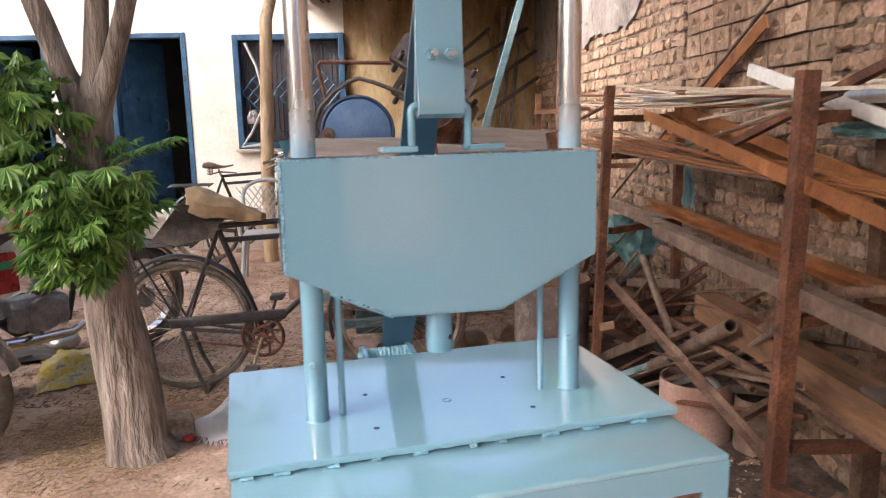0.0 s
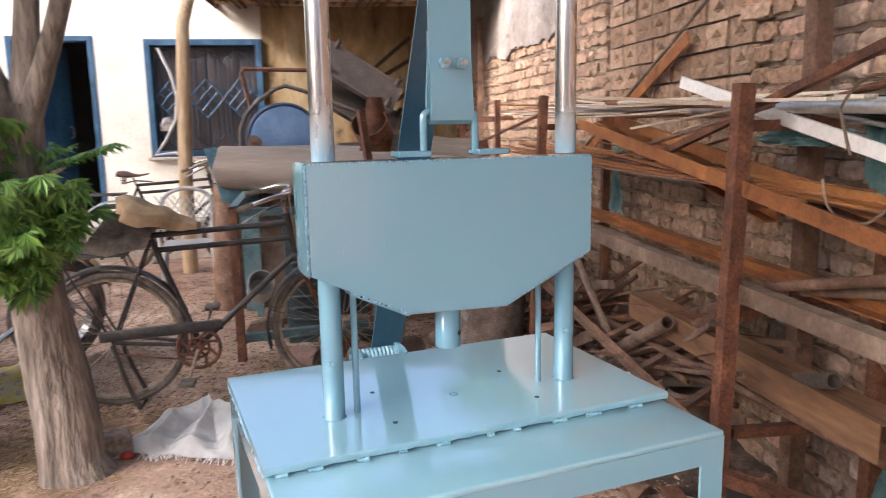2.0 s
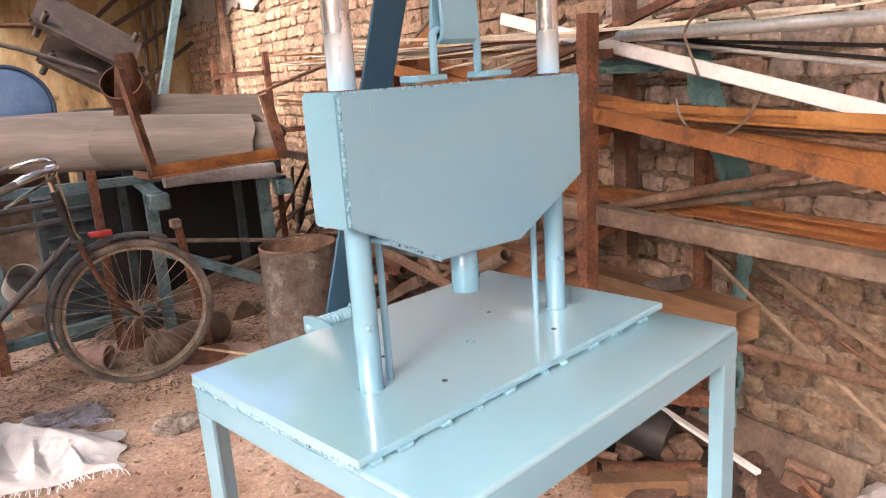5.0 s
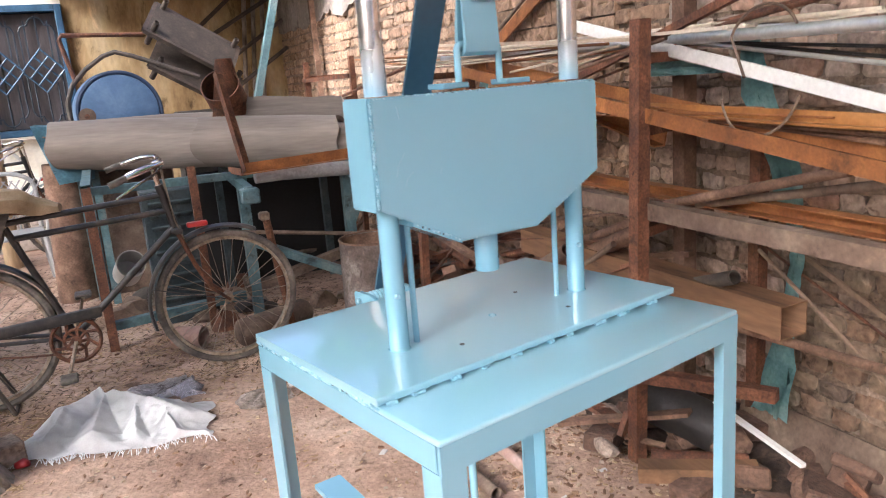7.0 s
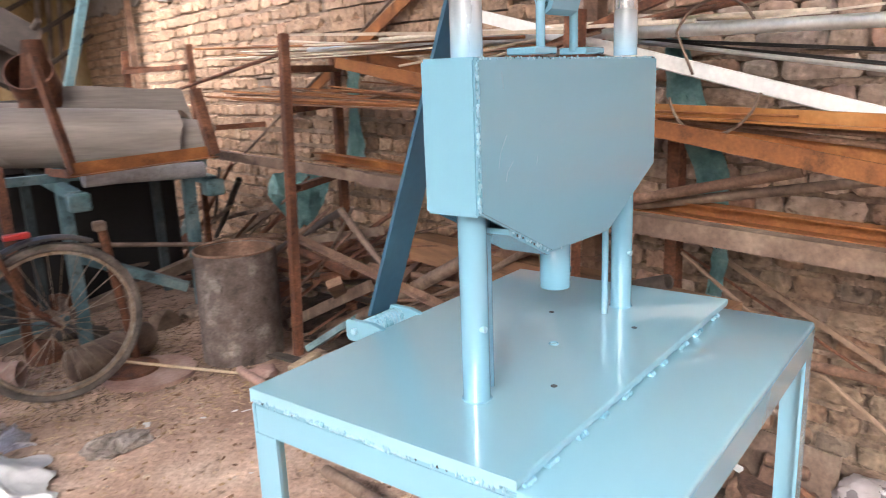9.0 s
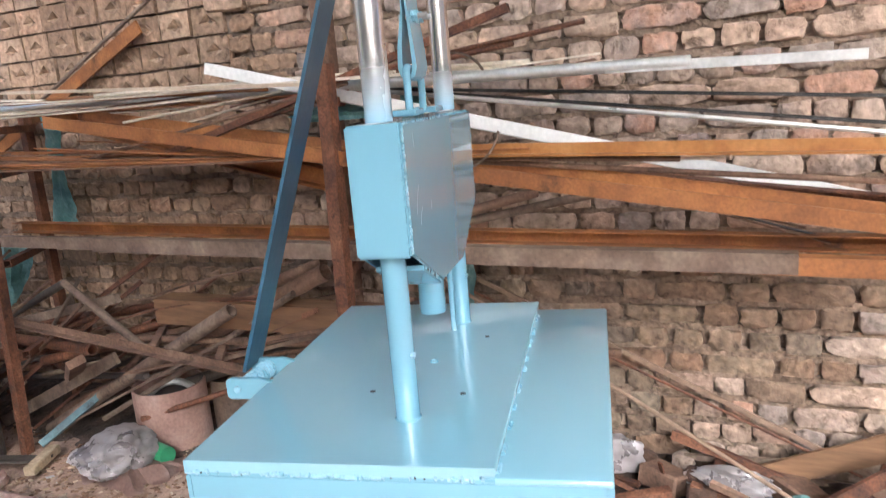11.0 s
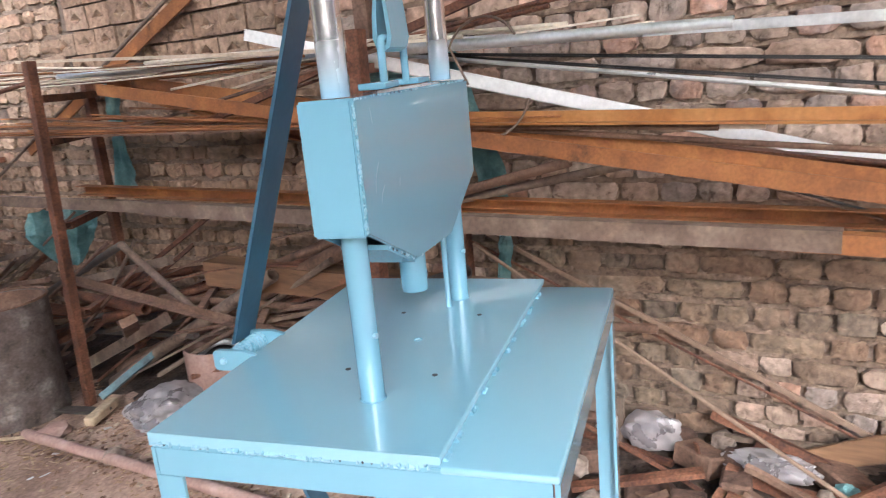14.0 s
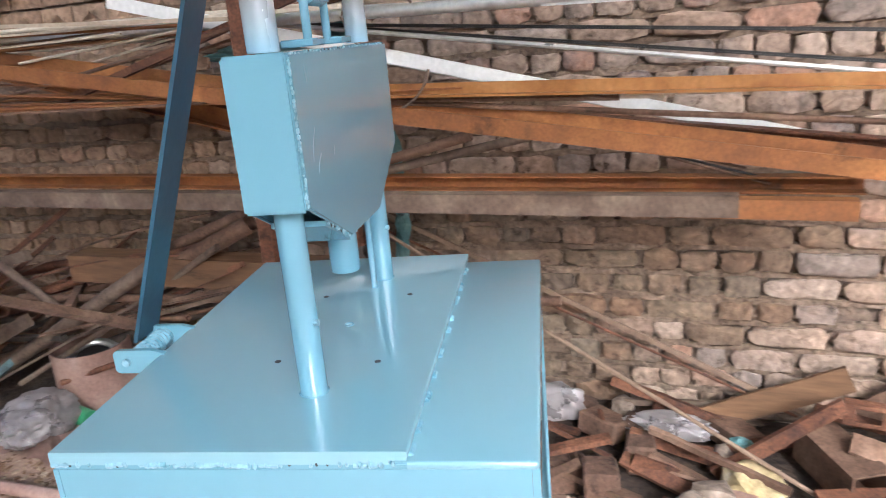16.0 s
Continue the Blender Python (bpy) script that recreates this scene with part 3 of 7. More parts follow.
# thatched lean-to over the corner, on poles; its unseen front part added for shade
roof = thing("thatch_roof", "dark old thatched lean-to roof at the house corner", "roof", kind="structure")
bm = bmesh.new()
for k in range(330):
    x = -0.98 + 2.75 * rng.random()
    y0 = 6.7 + 0.3 * rng.random()
    d = Vector((rng.uniform(-0.08, 0.08), 2.4, rng.uniform(0.18, 0.30)))
    a = Vector((x, y0, 2.62 + rng.uniform(-0.07, 0.10)))
    tube(bm, [a, a + d * 0.5, a + d], rng.uniform(0.012, 0.03), 4)
part("thatch", bm, THATCH, roof)
part("roof_deck", bx((0.4, 7.98, 2.83), (2.76, 2.50, 0.05), 0.01, Matrix.Rotation(radians(6), 4, "X")), THATCH, roof)
for y, z in ((6.9, 2.62), (8.2, 2.72), (8.9, 2.78)):
    part("roof_beam", tb([(-1.0, y, z), (0.4, y, z - 0.02), (1.75, y, z)], 0.045, 8), POLE, roof)

# plain unseen walls added behind the camera to close the yard and cut low light
tagged(link("wall_south", bx((-2.0, -4.6, 1.5), (8.6, 0.25, 3.2)), GREYPLASTER), "plain plastered yard wall, added out of view", "wall", kind="structure")
tagged(link("wall_west", bx((-6.3, 2.2, 1.5), (0.25, 14.0, 3.2)), GREYPLASTER), "plain plastered yard wall, added out of view", "wall", kind="structure")

# ---- the brick wall ----
WX = 1.785
wall = thing("wall_east", "long uneven buff brick wall with open mud joints", "wall", kind="structure")
bm = bmesh.new()
ys = [-1.6 + 0.1 * i for i in range(110)] + [9.3]
zs = [G - 0.12 + 0.1 * i for i in range(30)]
back = [[bm.verts.new((WX + 0.024 + 0.010 * noise.noise(Vector((y * 5, z * 5, 0))), y, z)) for y in ys] for z in zs]
for j in range(len(zs) - 1):
    for i in range(len(ys) - 1):
        bm.faces.new((back[j][i], back[j + 1][i], back[j + 1][i + 1], back[j][i + 1]))
part("mortar", bm, MORTAR, wall)
part("wall_core", bx((WX + 0.175, 3.85, 1.30), (0.26, 10.9, 2.84)), MORTAR, wall)


def brick_template(w, h, seed, frog=False, mat=None):
    """A worn brick: face towards -x, w along y, h high."""
    rg = random.Random(seed)
    bm = bmesh.new()
    if frog:
        d = 0.0
        P = [bm.verts.new((rg.uniform(-0.003, 0.003), y, z)) for y, z in ((-w / 2, -h / 2), (w / 2, -h / 2), (w / 2, h / 2), (-w / 2, h / 2))]
        D = [bm.verts.new((0.0, y, z)) for y, z in ((-0.050, -0.008), (0, -0.026), (0.050, -0.008), (0, 0.030))]
        C = bm.verts.new((0.024, 0, -0.002))
        B = [bm.verts.new((0.062, v.co.y * 0.98, v.co.z * 0.96)) for v in P]
        bm.faces.new((P[0], P[1], D[1])), bm.faces.new((P[0], D[1], D[0])), bm.faces.new((P[1], D[2], D[1])), bm.faces.new((P[1], P[2], D[2]))
        bm.faces.new((P[2], D[3], D[2])), bm.faces.new((P[2], P[3], D[3])), bm.faces.new((P[3], D[0], D[3])), bm.faces.new((P[3], P[0], D[0]))
        for k in range(4):
            bm.faces.new((D[k], D[(k + 1) % 4], C))
            bm.faces.new((P[k], B[k], B[(k + 1) % 4], P[(k + 1) % 4]))
    else:
        nx = 4 if w > 0.15 else 3
        rows = []
        for a, inset, dx in ((0, 1.0, 0.062), (1, 1.0, 0.006), (2, 0.90, 0.0)):
            R = []
            for k in range(12):
                t = k / 12 * 4
                sd, f = int(t), t - int(t)
                q = [(-1 + 2 * f, -1), (1, -1 + 2 * f), (1 - 2 * f, 1), (-1, 1 - 2 * f)][sd]
                iy = w / 2 - (0.0045 if a == 2 else 0)
                iz = h / 2 - (0.0045 if a == 2 else 0)
                corner = rg.uniform(0.82, 0.97) if abs(q[0]) == 1 and abs(q[1]) == 1 else 1.0
                R.append(bm.verts.new((dx + (rg.uniform(-0.004, 0.005) if a else 0), q[0] * iy * corner + rg.uniform(-0.006, 0.005), q[1] * iz * corner + rg.uniform(-0.006, 0.005))))
            rows.append(R)
        for A, B in ((rows[0], rows[1]), (rows[1], rows[2])):
            for k in range(12):
                bm.faces.new((A[k], A[(k + 1) % 12], B[(k + 1) % 12], B[k]))
        c = bm.verts.new((rg.uniform(-0.005, 0.002), rg.uniform(-0.01, 0.01), 0))
        for k in range(12):
            bm.faces.new((rows[2][k], rows[2][(k + 1) % 12], c))
    bmesh.ops.recalc_face_normals(bm, faces=bm.faces[:])
    me = bpy.data.meshes.new("brick")
    bm.to_mesh(me)
    bm.free()
    me.materials.append(mat or BRICK)
    for p in me.polygons:
        p.use_smooth = True
    me.set_sharp_from_angle(angle=radians(50))
    co = np.array([v.co[:] for v in me.vertices])
    return me, co, [tuple(p.vertices) for p in me.polygons]


HEAD = [brick_template(0.107, 0.0690, 10 + i) for i in range(7)]
STRETCH = [brick_template(0.219, 0.0690, 30 + i) for i in range(7)]
FROG = [brick_template(0.176, 0.110, 70 + i, True) for i in range(4)]
HEAD_R = [brick_template(0.107, 0.0690, 80 + i, mat=REDDISH_SHADED) for i in range(5)]
STRETCH_R = [brick_template(0.219, 0.0690, 90 + i, mat=REDDISH_SHADED) for i in range(5)]
rb = random.Random(3)
near, far_v, far_f, off = [], [[], []], [[], []], [0, 0]
bed_v, bed_f = [], []
z, course = G + 0.02, 0
while z < 2.72:
    ch = 0.083
    y = -1.5 + rb.uniform(0, 0.1)
    kind = course % 3
    while y < 9.15:
        if 1.28 < z < 2.36 and 2.90 < y < 4.42:
            y = 4.44
            continue
        long = rb.random() < (0.5 if kind == 0 else 0.14)
        tpl = rb.choice(STRETCH if long else HEAD)
        w = 0.232 if long else 0.120
        # low courses take the reddish bricks with shade put into their colour
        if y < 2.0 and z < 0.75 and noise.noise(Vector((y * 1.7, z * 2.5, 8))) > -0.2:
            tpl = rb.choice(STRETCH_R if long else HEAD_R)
        kw = rb.uniform(0.82, 1.12)
        w = w * kw + rb.choice((-0.004, -0.002, 0.0, 0.002, 0.006, 0.012))
        cy = y + w / 2
        sag = 0.018 * noise.noise(Vector((cy * 0.8, course * 0.35, 5))) + 0.006 * noise.noise(Vector((cy * 4, course, 9)))
        px = WX + rb.uniform(-0.007, 0.006) + 0.008 * noise.noise(Vector((cy * 0.6, z * 0.9, 2)))
        tilt = rb.uniform(-0.045, 0.045)
        turn = rb.uniform(-0.03, 0.03)
        m = Matrix.Translation((px, cy, z + ch / 2 + sag)) @ Euler((tilt, 0, turn)).to_matrix().to_4x4() @ Matrix.Diagonal((1, kw, rb.uniform(0.90, 1.08), 1))
        if rb.random() > 0.003:
            if 0.45 < cy < 2.75 and z < 1.34 and len(near) < 298:
                near.append((tpl[0], m))
            else:
                A = np.array(m)
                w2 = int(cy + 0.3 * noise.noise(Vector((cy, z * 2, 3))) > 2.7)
                far_v[w2].append(tpl[1] @ A[:3, :3].T + A[:3, 3])
                far_f[w2] += [tuple(q + off[w2] for q in f) for f in tpl[2]]
                off[w2] += len(tpl[1])
        y += w
    for k in range(180):
        y = -1.5 + k * 0.06
        sag = 0.018 * noise.noise(Vector((y * 0.8, course * 0.35, 5)))
        hh = 0.0125 + 0.007 * noise.noise(Vector((y * 3, course * 3.1, 1)))
        bx0 = WX + 0.0065 + 0.009 * noise.noise(Vector((y * 2.2, course * 1.9, 6)))
        bed_v += [(bx0 + 0.02, y, z + sag - hh - 0.006), (bx0, y, z + sag - hh), (bx0, y, z + sag + hh), (bx0 + 0.02, y, z + sag + hh + 0.006)]
        if k and not (1.28 < z < 2.36 and 2.85 < y < 4.46):
            b0 = len(bed_v) - 8
            bed_f += [(b0 + q, b0 + q + 1, b0 + q + 5, b0 + q + 4) for q in range(3)]
    z += ch
    course += 1
# the filled-in opening, of wide bricks laid frog outwards
z = 1.31
while z < 2.36:
    y = 2.93 + rb.uniform(0, 0.03)
    while y < 4.36:
        w = 0.180 + rb.uniform(-0.012, 0.012)
        m = Matrix.Translation((WX + rb.uniform(-0.006, 0.006), y + w / 2, z + 0.058)) @ Euler((rb.uniform(-0.03, 0.03), 0, rb.uniform(-0.02, 0.02))).to_matrix().to_4x4() @ Matrix.Diagonal((1, w / 0.186, rb.uniform(0.94, 1.03), 1))
        tpl = rb.choice(FROG)
        A = np.array(m)
        far_v[1].append(tpl[1] @ A[:3, :3].T + A[:3, 3])
        far_f[1] += [tuple(q + off[1] for q in f) for f in tpl[2]]
        off[1] += len(tpl[1])
        y += w
    z += 0.118
for w2, mat, lab in ((0, BRICK_FAR_LIT, "buff and greyish bricks high on the wall, lightened for the light there"), (1, BRICK_TAN, "tan-brown bricks further along the wall")):
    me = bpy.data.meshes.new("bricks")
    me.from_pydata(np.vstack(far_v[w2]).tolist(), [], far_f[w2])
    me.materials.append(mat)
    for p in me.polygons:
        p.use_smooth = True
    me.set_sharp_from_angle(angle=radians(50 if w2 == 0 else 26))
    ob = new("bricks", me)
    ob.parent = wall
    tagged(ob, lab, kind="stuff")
me = bpy.data.meshes.new("bed_joints")
me.from_pydata(bed_v, [], bed_f)
me.materials.append(BED)
ob = new("bed_joints", me)
ob.parent = wall
tagged(ob, "dusty mud mortar in the bed joints", kind="stuff")
# a patch of old render high on the far end
bm = bmesh.new()
top, bot = [], []
for i in range(60):
    y = 5.0 + i * 0.071
    zz = 1.98 + 0.10 * noise.noise(Vector((y * 2.3, 0, 0))) + 0.05 * noise.noise(Vector((y * 9, 0, 4))) + (0.3 * max(0, (5.5 - y)) if y < 5.5 else 0)
    bot.append((y, zz))
for x in (WX - 0.022, WX + 0.02):
    top.append([[bm.verts.new((x + 0.004 * noise.noise(Vector((y * 4, q, 0))), y, zz + (2.74 - zz) * q / 5)) for y, zz in bot] for q in range(6)])
F0, F1 = top
for q in range(5):
    for i in range(59):
        bm.faces.new((F0[q][i], F0[q + 1][i], F0[q + 1][i + 1], F0[q][i + 1]))
for i in range(59):
    bm.faces.new((F0[0][i], F0[0][i + 1], F1[0][i + 1], F1[0][i]))
part("render_patch", bm, RENDER, wall, "grey patch of flaking render")

# ---- the blue press ----
press = thing("press_machine", "light blue enamelled hand-built steel press on an angle-iron table", "press", pose(0, 1.0, G, 0, 0, 12.9))
TW, TD, TZ = 0.645, 0.522, 0.941
part("front_plate", bx((TW / 2, 0.0745, TZ - 0.005), (TW, 0.149, 0.010), 0.004, None, 3), BLUE_TOP_LIT, press)
# a cut plate lying on the table, a hair above it between the tacks, its front edge rough from the cutting
bm = bmesh.new()
n = 130
rows = []
for i in range(n + 1):
    u = -0.002 + (TW + 0.006) * i / n
    e = 0.0013 * noise.noise(Vector((u * 60, 0, 3))) + 0.0008 * noise.noise(Vector((u * 190, 0, 7)))
    rows.append([bm.verts.new((u, v, z)) for v, z in ((0.1315 + e * 1.4, TZ + 0.0036 + 0.5 * e), (0.1300 - e, TZ + 0.0085), (0.1304 + e * 0.6, TZ + 0.0128), (0.1318, TZ + 0.0140), (0.1335, TZ + 0.0140), (0.5205, TZ + 0.0140), (0.5215, TZ + 0.0130), (0.5215, TZ - 0.001), (0.150, TZ - 0.001), (0.150, TZ + 0.0036))])
for i in range(n):
    for j in range(10):
        bm.faces.new((rows[i][j], rows[i][(j + 1) % 10], rows[i + 1][(j + 1) % 10], rows[i + 1][j]))
bm.faces.new(rows[0][::-1]), bm.faces.new(rows[-1])
top_plate = part("raised_plate", bm, BLUE_TOP_LIT, press)
for u, v in ((0.204, 0.204), (0.446, 0.204), (0.210, 0.339), (0.448, 0.342)):
    part("bolt_hole", tb([(u, v, TZ + 0.008), (u, v, TZ + 0.0147)], 0.0042, 12), HOLE, top_plate)
part("centre_mark", tb(arc((0.329, 0.273, TZ + 0.0142), 0.006, 0, 360, 12, (1, 0, 0), (0, 1, 0))[:-1], 0.0012, 5, closed=True), BLUE, top_plate)
# angle-iron apron
part("apron_rail", bar_mesh((0.0005, 0.0028, TZ - 0.028), (TW - 0.0005, 0.0028, TZ - 0.028), "flat", 0.006, 0.040), BLUE, press)
part("apron_rail", bar_mesh((0, TD - 0.003, TZ - 0.027), (TW, TD - 0.003, TZ - 0.027), "flat", 0.006, 0.038), BLUE, press)
part("apron_rail", bar_mesh((0.003, 0.008, TZ - 0.027), (0.003, TD - 0.007, TZ - 0.027), "flat", 0.006, 0.038), BLUE, press)
part("apron_rail", bar_mesh((TW - 0.003, 0.008, TZ - 0.027), (TW - 0.003, TD - 0.007, TZ - 0.027), "flat", 0.006, 0.038), BLUE, press)


def angle_leg(u, v, su, sv):
    bm = bmesh.new()
    w, t = 0.040, 0.005
    pr = [(0, 0), (w, 0), (w, t), (t, t), (t, w), (0, w)]
    a = [bm.verts.new((u + su * p, v + sv * q, 0.004)) for p, q in pr]
    b = [bm.verts.new((u + su * p, v + sv * q, TZ - 0.047)) for p, q in pr]
    for k in range(6):
        bm.faces.new((a[k], a[(k + 1) % 6], b[(k + 1) % 6], b[k]))
    bm.faces.new(a), bm.faces.new(b)
    part("leg", bm, BLUE, press)


angle_leg(0.0, 0.001, 1, 1)
angle_leg(TW, 0.001, -1, 1)
angle_leg(0.0, TD, 1, -1)
angle_leg(TW, TD, -1, -1)
for u in (0.008, TW - 0.008):
    part("lower_rail", bx((u, TD / 2, 0.27), (0.005, TD - 0.09, 0.035), 0.001), BLUE, press)
part("lower_rail", bx((TW / 2, TD / 2, 0.255), (TW - 0.02, 0.04, 0.006), 0.001), BLUE, press)


def weld(pts, r, parent=press):
    """A lumpy run of weld."""
    bm = bmesh.new()
    P = [Vector(p) for p in pts]
    n = max(6, int((P[1] - P[0]).length / 0.006))
    line = [P[0].lerp(P[1], i / n) for i in range(n + 1)]
    tube(bm, line, r, 6, scales=[0.75 + 0.5 * rng.random() for _ in line])
    return part("weld_bead", bm, WELD, parent)


# the head: a hollow box welded up from plates, open at its lower corners
hu = [(0.090, 1.342), (0.561, 1.340), (0.561, 1.182), (0.403, 1.107), (0.240, 1.112), (0.090, 1.184)]
V0, V1 = 0.226, 0.299


def head_plate(name, outline, v0, v1, parent, bevel=0.0022):
    """A flat plate with the given outline between two depths."""
    bm = bmesh.new()
    A = [bm.verts.new((u, v0, zz)) for u, zz in outline]
    B = [bm.verts.new((u, v1, zz)) for u, zz in outline]
    bm.faces.new(A), bm.faces.new(B)
    for k in range(len(outline)):
        bm.faces.new((A[k], A[(k + 1) % len(outline)], B[(k + 1) % len(outline)], B[k]))
    bmesh.ops.recalc_face_normals(bm, faces=bm.faces[:])
    if bevel:
        bmesh.ops.bevel(bm, geom=bm.edges[:], offset=bevel, segments=2, affect="EDGES", clamp_overlap=True)
    return part(name, bm, BLUE, parent)


front = [(u + (0.0015 if u < 0.3 else 0), zz) for u, zz in hu]
head = head_plate("press_head", front, V0, V0 + 0.006, press)
head_plate("back_plate", front, V1 - 0.006, V1, head)
head_plate("side_plate", [(0.0885, 1.343), (0.0955, 1.343), (0.0955, 1.180), (0.0885, 1.180)], V0 + 0.002, V1 - 0.001, head, 0.003)
head_plate("side_plate", [(0.5545, 1.341), (0.5615, 1.341), (0.5615, 1.178), (0.5545, 1.178)], V0 + 0.002, V1 - 0.001, head, 0.003)
head_plate("top_plate", [(0.096, 1.3425), (0.554, 1.3405), (0.554, 1.334), (0.096, 1.336)], V0 + 0.0055, V1 - 0.0055, head, 0.0)
head_plate("bottom_plate", [(0.240, 1.1165), (0.404, 1.1115), (0.404, 1.105), (0.240, 1.110)], V0 + 0.0055, V1 - 0.0055, head, 0.0)
head_plate("slope_plate", [(0.150, 1.1565), (0.240, 1.1135), (0.240, 1.1075), (0.150, 1.1500)], V0 + 0.004, V1 - 0.004, head, 0.0)
head_plate("slope_plate", [(0.404, 1.1105), (0.510, 1.1615), (0.510, 1.1545), (0.404, 1.1045)], V0 + 0.004, V1 - 0.004, head, 0.0)


def stitch(a, b, step, r, parent=head):
    """A stitched weld: a row of uneven beads with dark pits between some of them."""
    A, B = Vector(a), Vector(b)
    n = int((B - A).length / step)
    bm, pits = bmesh.new(), bmesh.new()
    for i in range(n):
        c = A.lerp(B, (i + 0.5 + rng.uniform(-0.3, 0.3)) / n) + Vector((rng.uniform(-0.0012, 0.0012), rng.uniform(-0.0008, 0.0004), rng.uniform(-0.0012, 0.0012)))
        if rng.random() < 0.16:
            continue
        tgt, rr = (pits, r * 0.5) if rng.random() < 0.16 else (bm, r * rng.uniform(0.5, 0.95))
        g = bmesh.ops.create_icosphere(tgt, subdivisions=1, radius=rr)
        bmesh.ops.scale(tgt, vec=(1, 0.8, rng.uniform(0.9, 1.7)), verts=g["verts"])
        bmesh.ops.translate(tgt, vec=c, verts=g["verts"])
    tagged(part("weld_bead", bm, WELD, parent), "row of small painted weld beads", kind="stuff")
    tagged(part("weld_pit", pits, HOLE, parent), "dark pits in the weld", kind="stuff")


stitch((0.0912, V0 + 0.0014, 1.340), (0.0912, V0 + 0.0014, 1.186), 0.0042, 0.0030)
stitch((0.5595, V0 + 0.0014, 1.338), (0.5595, V0 + 0.0014, 1.184), 0.0065, 0.0018)
stitch((0.094, V0 + 0.0016, 1.3412), (0.56, V0 + 0.0016, 1.3392), 0.0065, 0.0019)
stitch((0.155, V0 + 0.003, 1.153), (0.238, V0 + 0.003, 1.113), 0.005, 0.0030)
stitch((0.405, V0 + 0.003, 1.109), (0.55, V0 + 0.003, 1.178), 0.008, 0.0020)
stitch((0.245, V0 + 0.003, 1.1125), (0.400, V0 + 0.003, 1.1085), 0.014, 0.0020)
# runs in the paint of the front
for pts in (((0.143, 1.262), (0.130, 1.244), (0.126, 1.228)), ((0.155, 1.232), (0.143, 1.222), (0.140, 1.212)), ((0.208, 1.232), (0.205, 1.222)), ((0.135, 1.328), (0.138, 1.310))):
    part("paint_run", tb([(u, V0 + 0.0004, zz) for u, zz in pts], 0.0009, 5), PAINT_RUN, head)
# posts, guide rods and ram
PV = 0.264
for u in (0.127, 0.533):
    post = part("post", tb([(u, PV, TZ + 0.013), (u, PV, 1.333)], 0.0165, 24), BLUE, press)
    part("polished_shaft", tb([(u, PV, 1.3435), (u, PV, 1.95)], 0.0172, 24), SHAFT, post, "bare steel shaft with blue overspray at its foot")
    part("set_screw", tb([(u - 0.006, PV - 0.019, 1.045), (u - 0.006, PV - 0.010, 1.045)], 0.004, 8), WELD, post)
    part("foot_weld", tb(arc((u, PV, TZ + 0.0145), 0.0168, 0, 360, 20, (1, 0, 0), (0, 1, 0))[:-1], 0.0016, 5, closed=True), BLUE, post)
for u in (0.1645, 0.486):
    part("guide_rod", tb([(u, PV + 0.006, TZ + 0.013), (u, PV + 0.006, 1.20)], 0.0052, 10), BLUE, press)
ram = part("ram", tb([(0.317, PV, 1.043), (0.317, PV, 1.0445), (0.317, PV, 1.118)], 0.0205, 24, scales=[0.95, 1, 1]), BLUE, press)
part("pin_hole", tb([(0.330, PV - 0.0172, 1.066), (0.327, PV - 0.013, 1.066)], 0.0042, 10), HOLE, ram)
# shackle on two pads
for u0, u1 in ((0.236, 0.288), (0.366, 0.420)):
    part("pad", bx(((u0 + u1) / 2, PV, 1.350), (u1 - u0, 0.040, 0.009), 0.0016), BLUE, press)
part("shackle", tb([(0.283, PV, 1.35), (0.283, PV, 1.402)] + arc((0.293, PV, 1.402), 0.010, 180, 90, 4) + arc((0.359, PV, 1.402), 0.010, 90, 0, 4) + [(0.369, PV, 1.35)], 0.0058, 10), BLUE, press)
# folded strap with two bolts
su0, su1 = 0.292, 0.361
prof = [(PV - 0.006, 1.84), (PV - 0.006, 1.50), (PV - 0.012, 1.44), (PV - 0.014, 1.412), (PV - 0.010, 1.399), (PV, 1.393), (PV + 0.010, 1.399), (PV + 0.014, 1.412), (PV + 0.012, 1.44), (PV + 0.003, 1.49), (PV + 0.001, 1.53)]
bm = bmesh.new()
outer = [[bm.verts.new((u, v, zz)) for v, zz in prof] for u in (su0, su1)]
inner = [[bm.verts.new((u, PV + (v - PV) * 0.55 + (0.0 if v < PV else -0.001), zz + (0.005 if zz < 1.42 else 0))) for v, zz in prof] for u in (su0, su1)]
for k in range(len(prof) - 1):
    bm.faces.new((outer[0][k], outer[1][k], outer[1][k + 1], outer[0][k + 1]))
    bm.faces.new((inner[0][k], inner[0][k + 1], inner[1][k + 1], inner[1][k]))
    for s in (0, 1):
        bm.faces.new((outer[s][k], outer[s][k + 1], inner[s][k + 1], inner[s][k]))
strap = part("strap", bm, BLUE, press)
for u in (0.314, 0.341):
    b = part("bolt", tb([(u, PV - 0.030, 1.483), (u, PV + 0.012, 1.483)], 0.0040, 8), STEEL, strap, "bare steel bolt")
    part("nut", tb([(u, PV - 0.017, 1.483), (u, PV - 0.0065, 1.483)], 0.0088, 6), WELD, b)
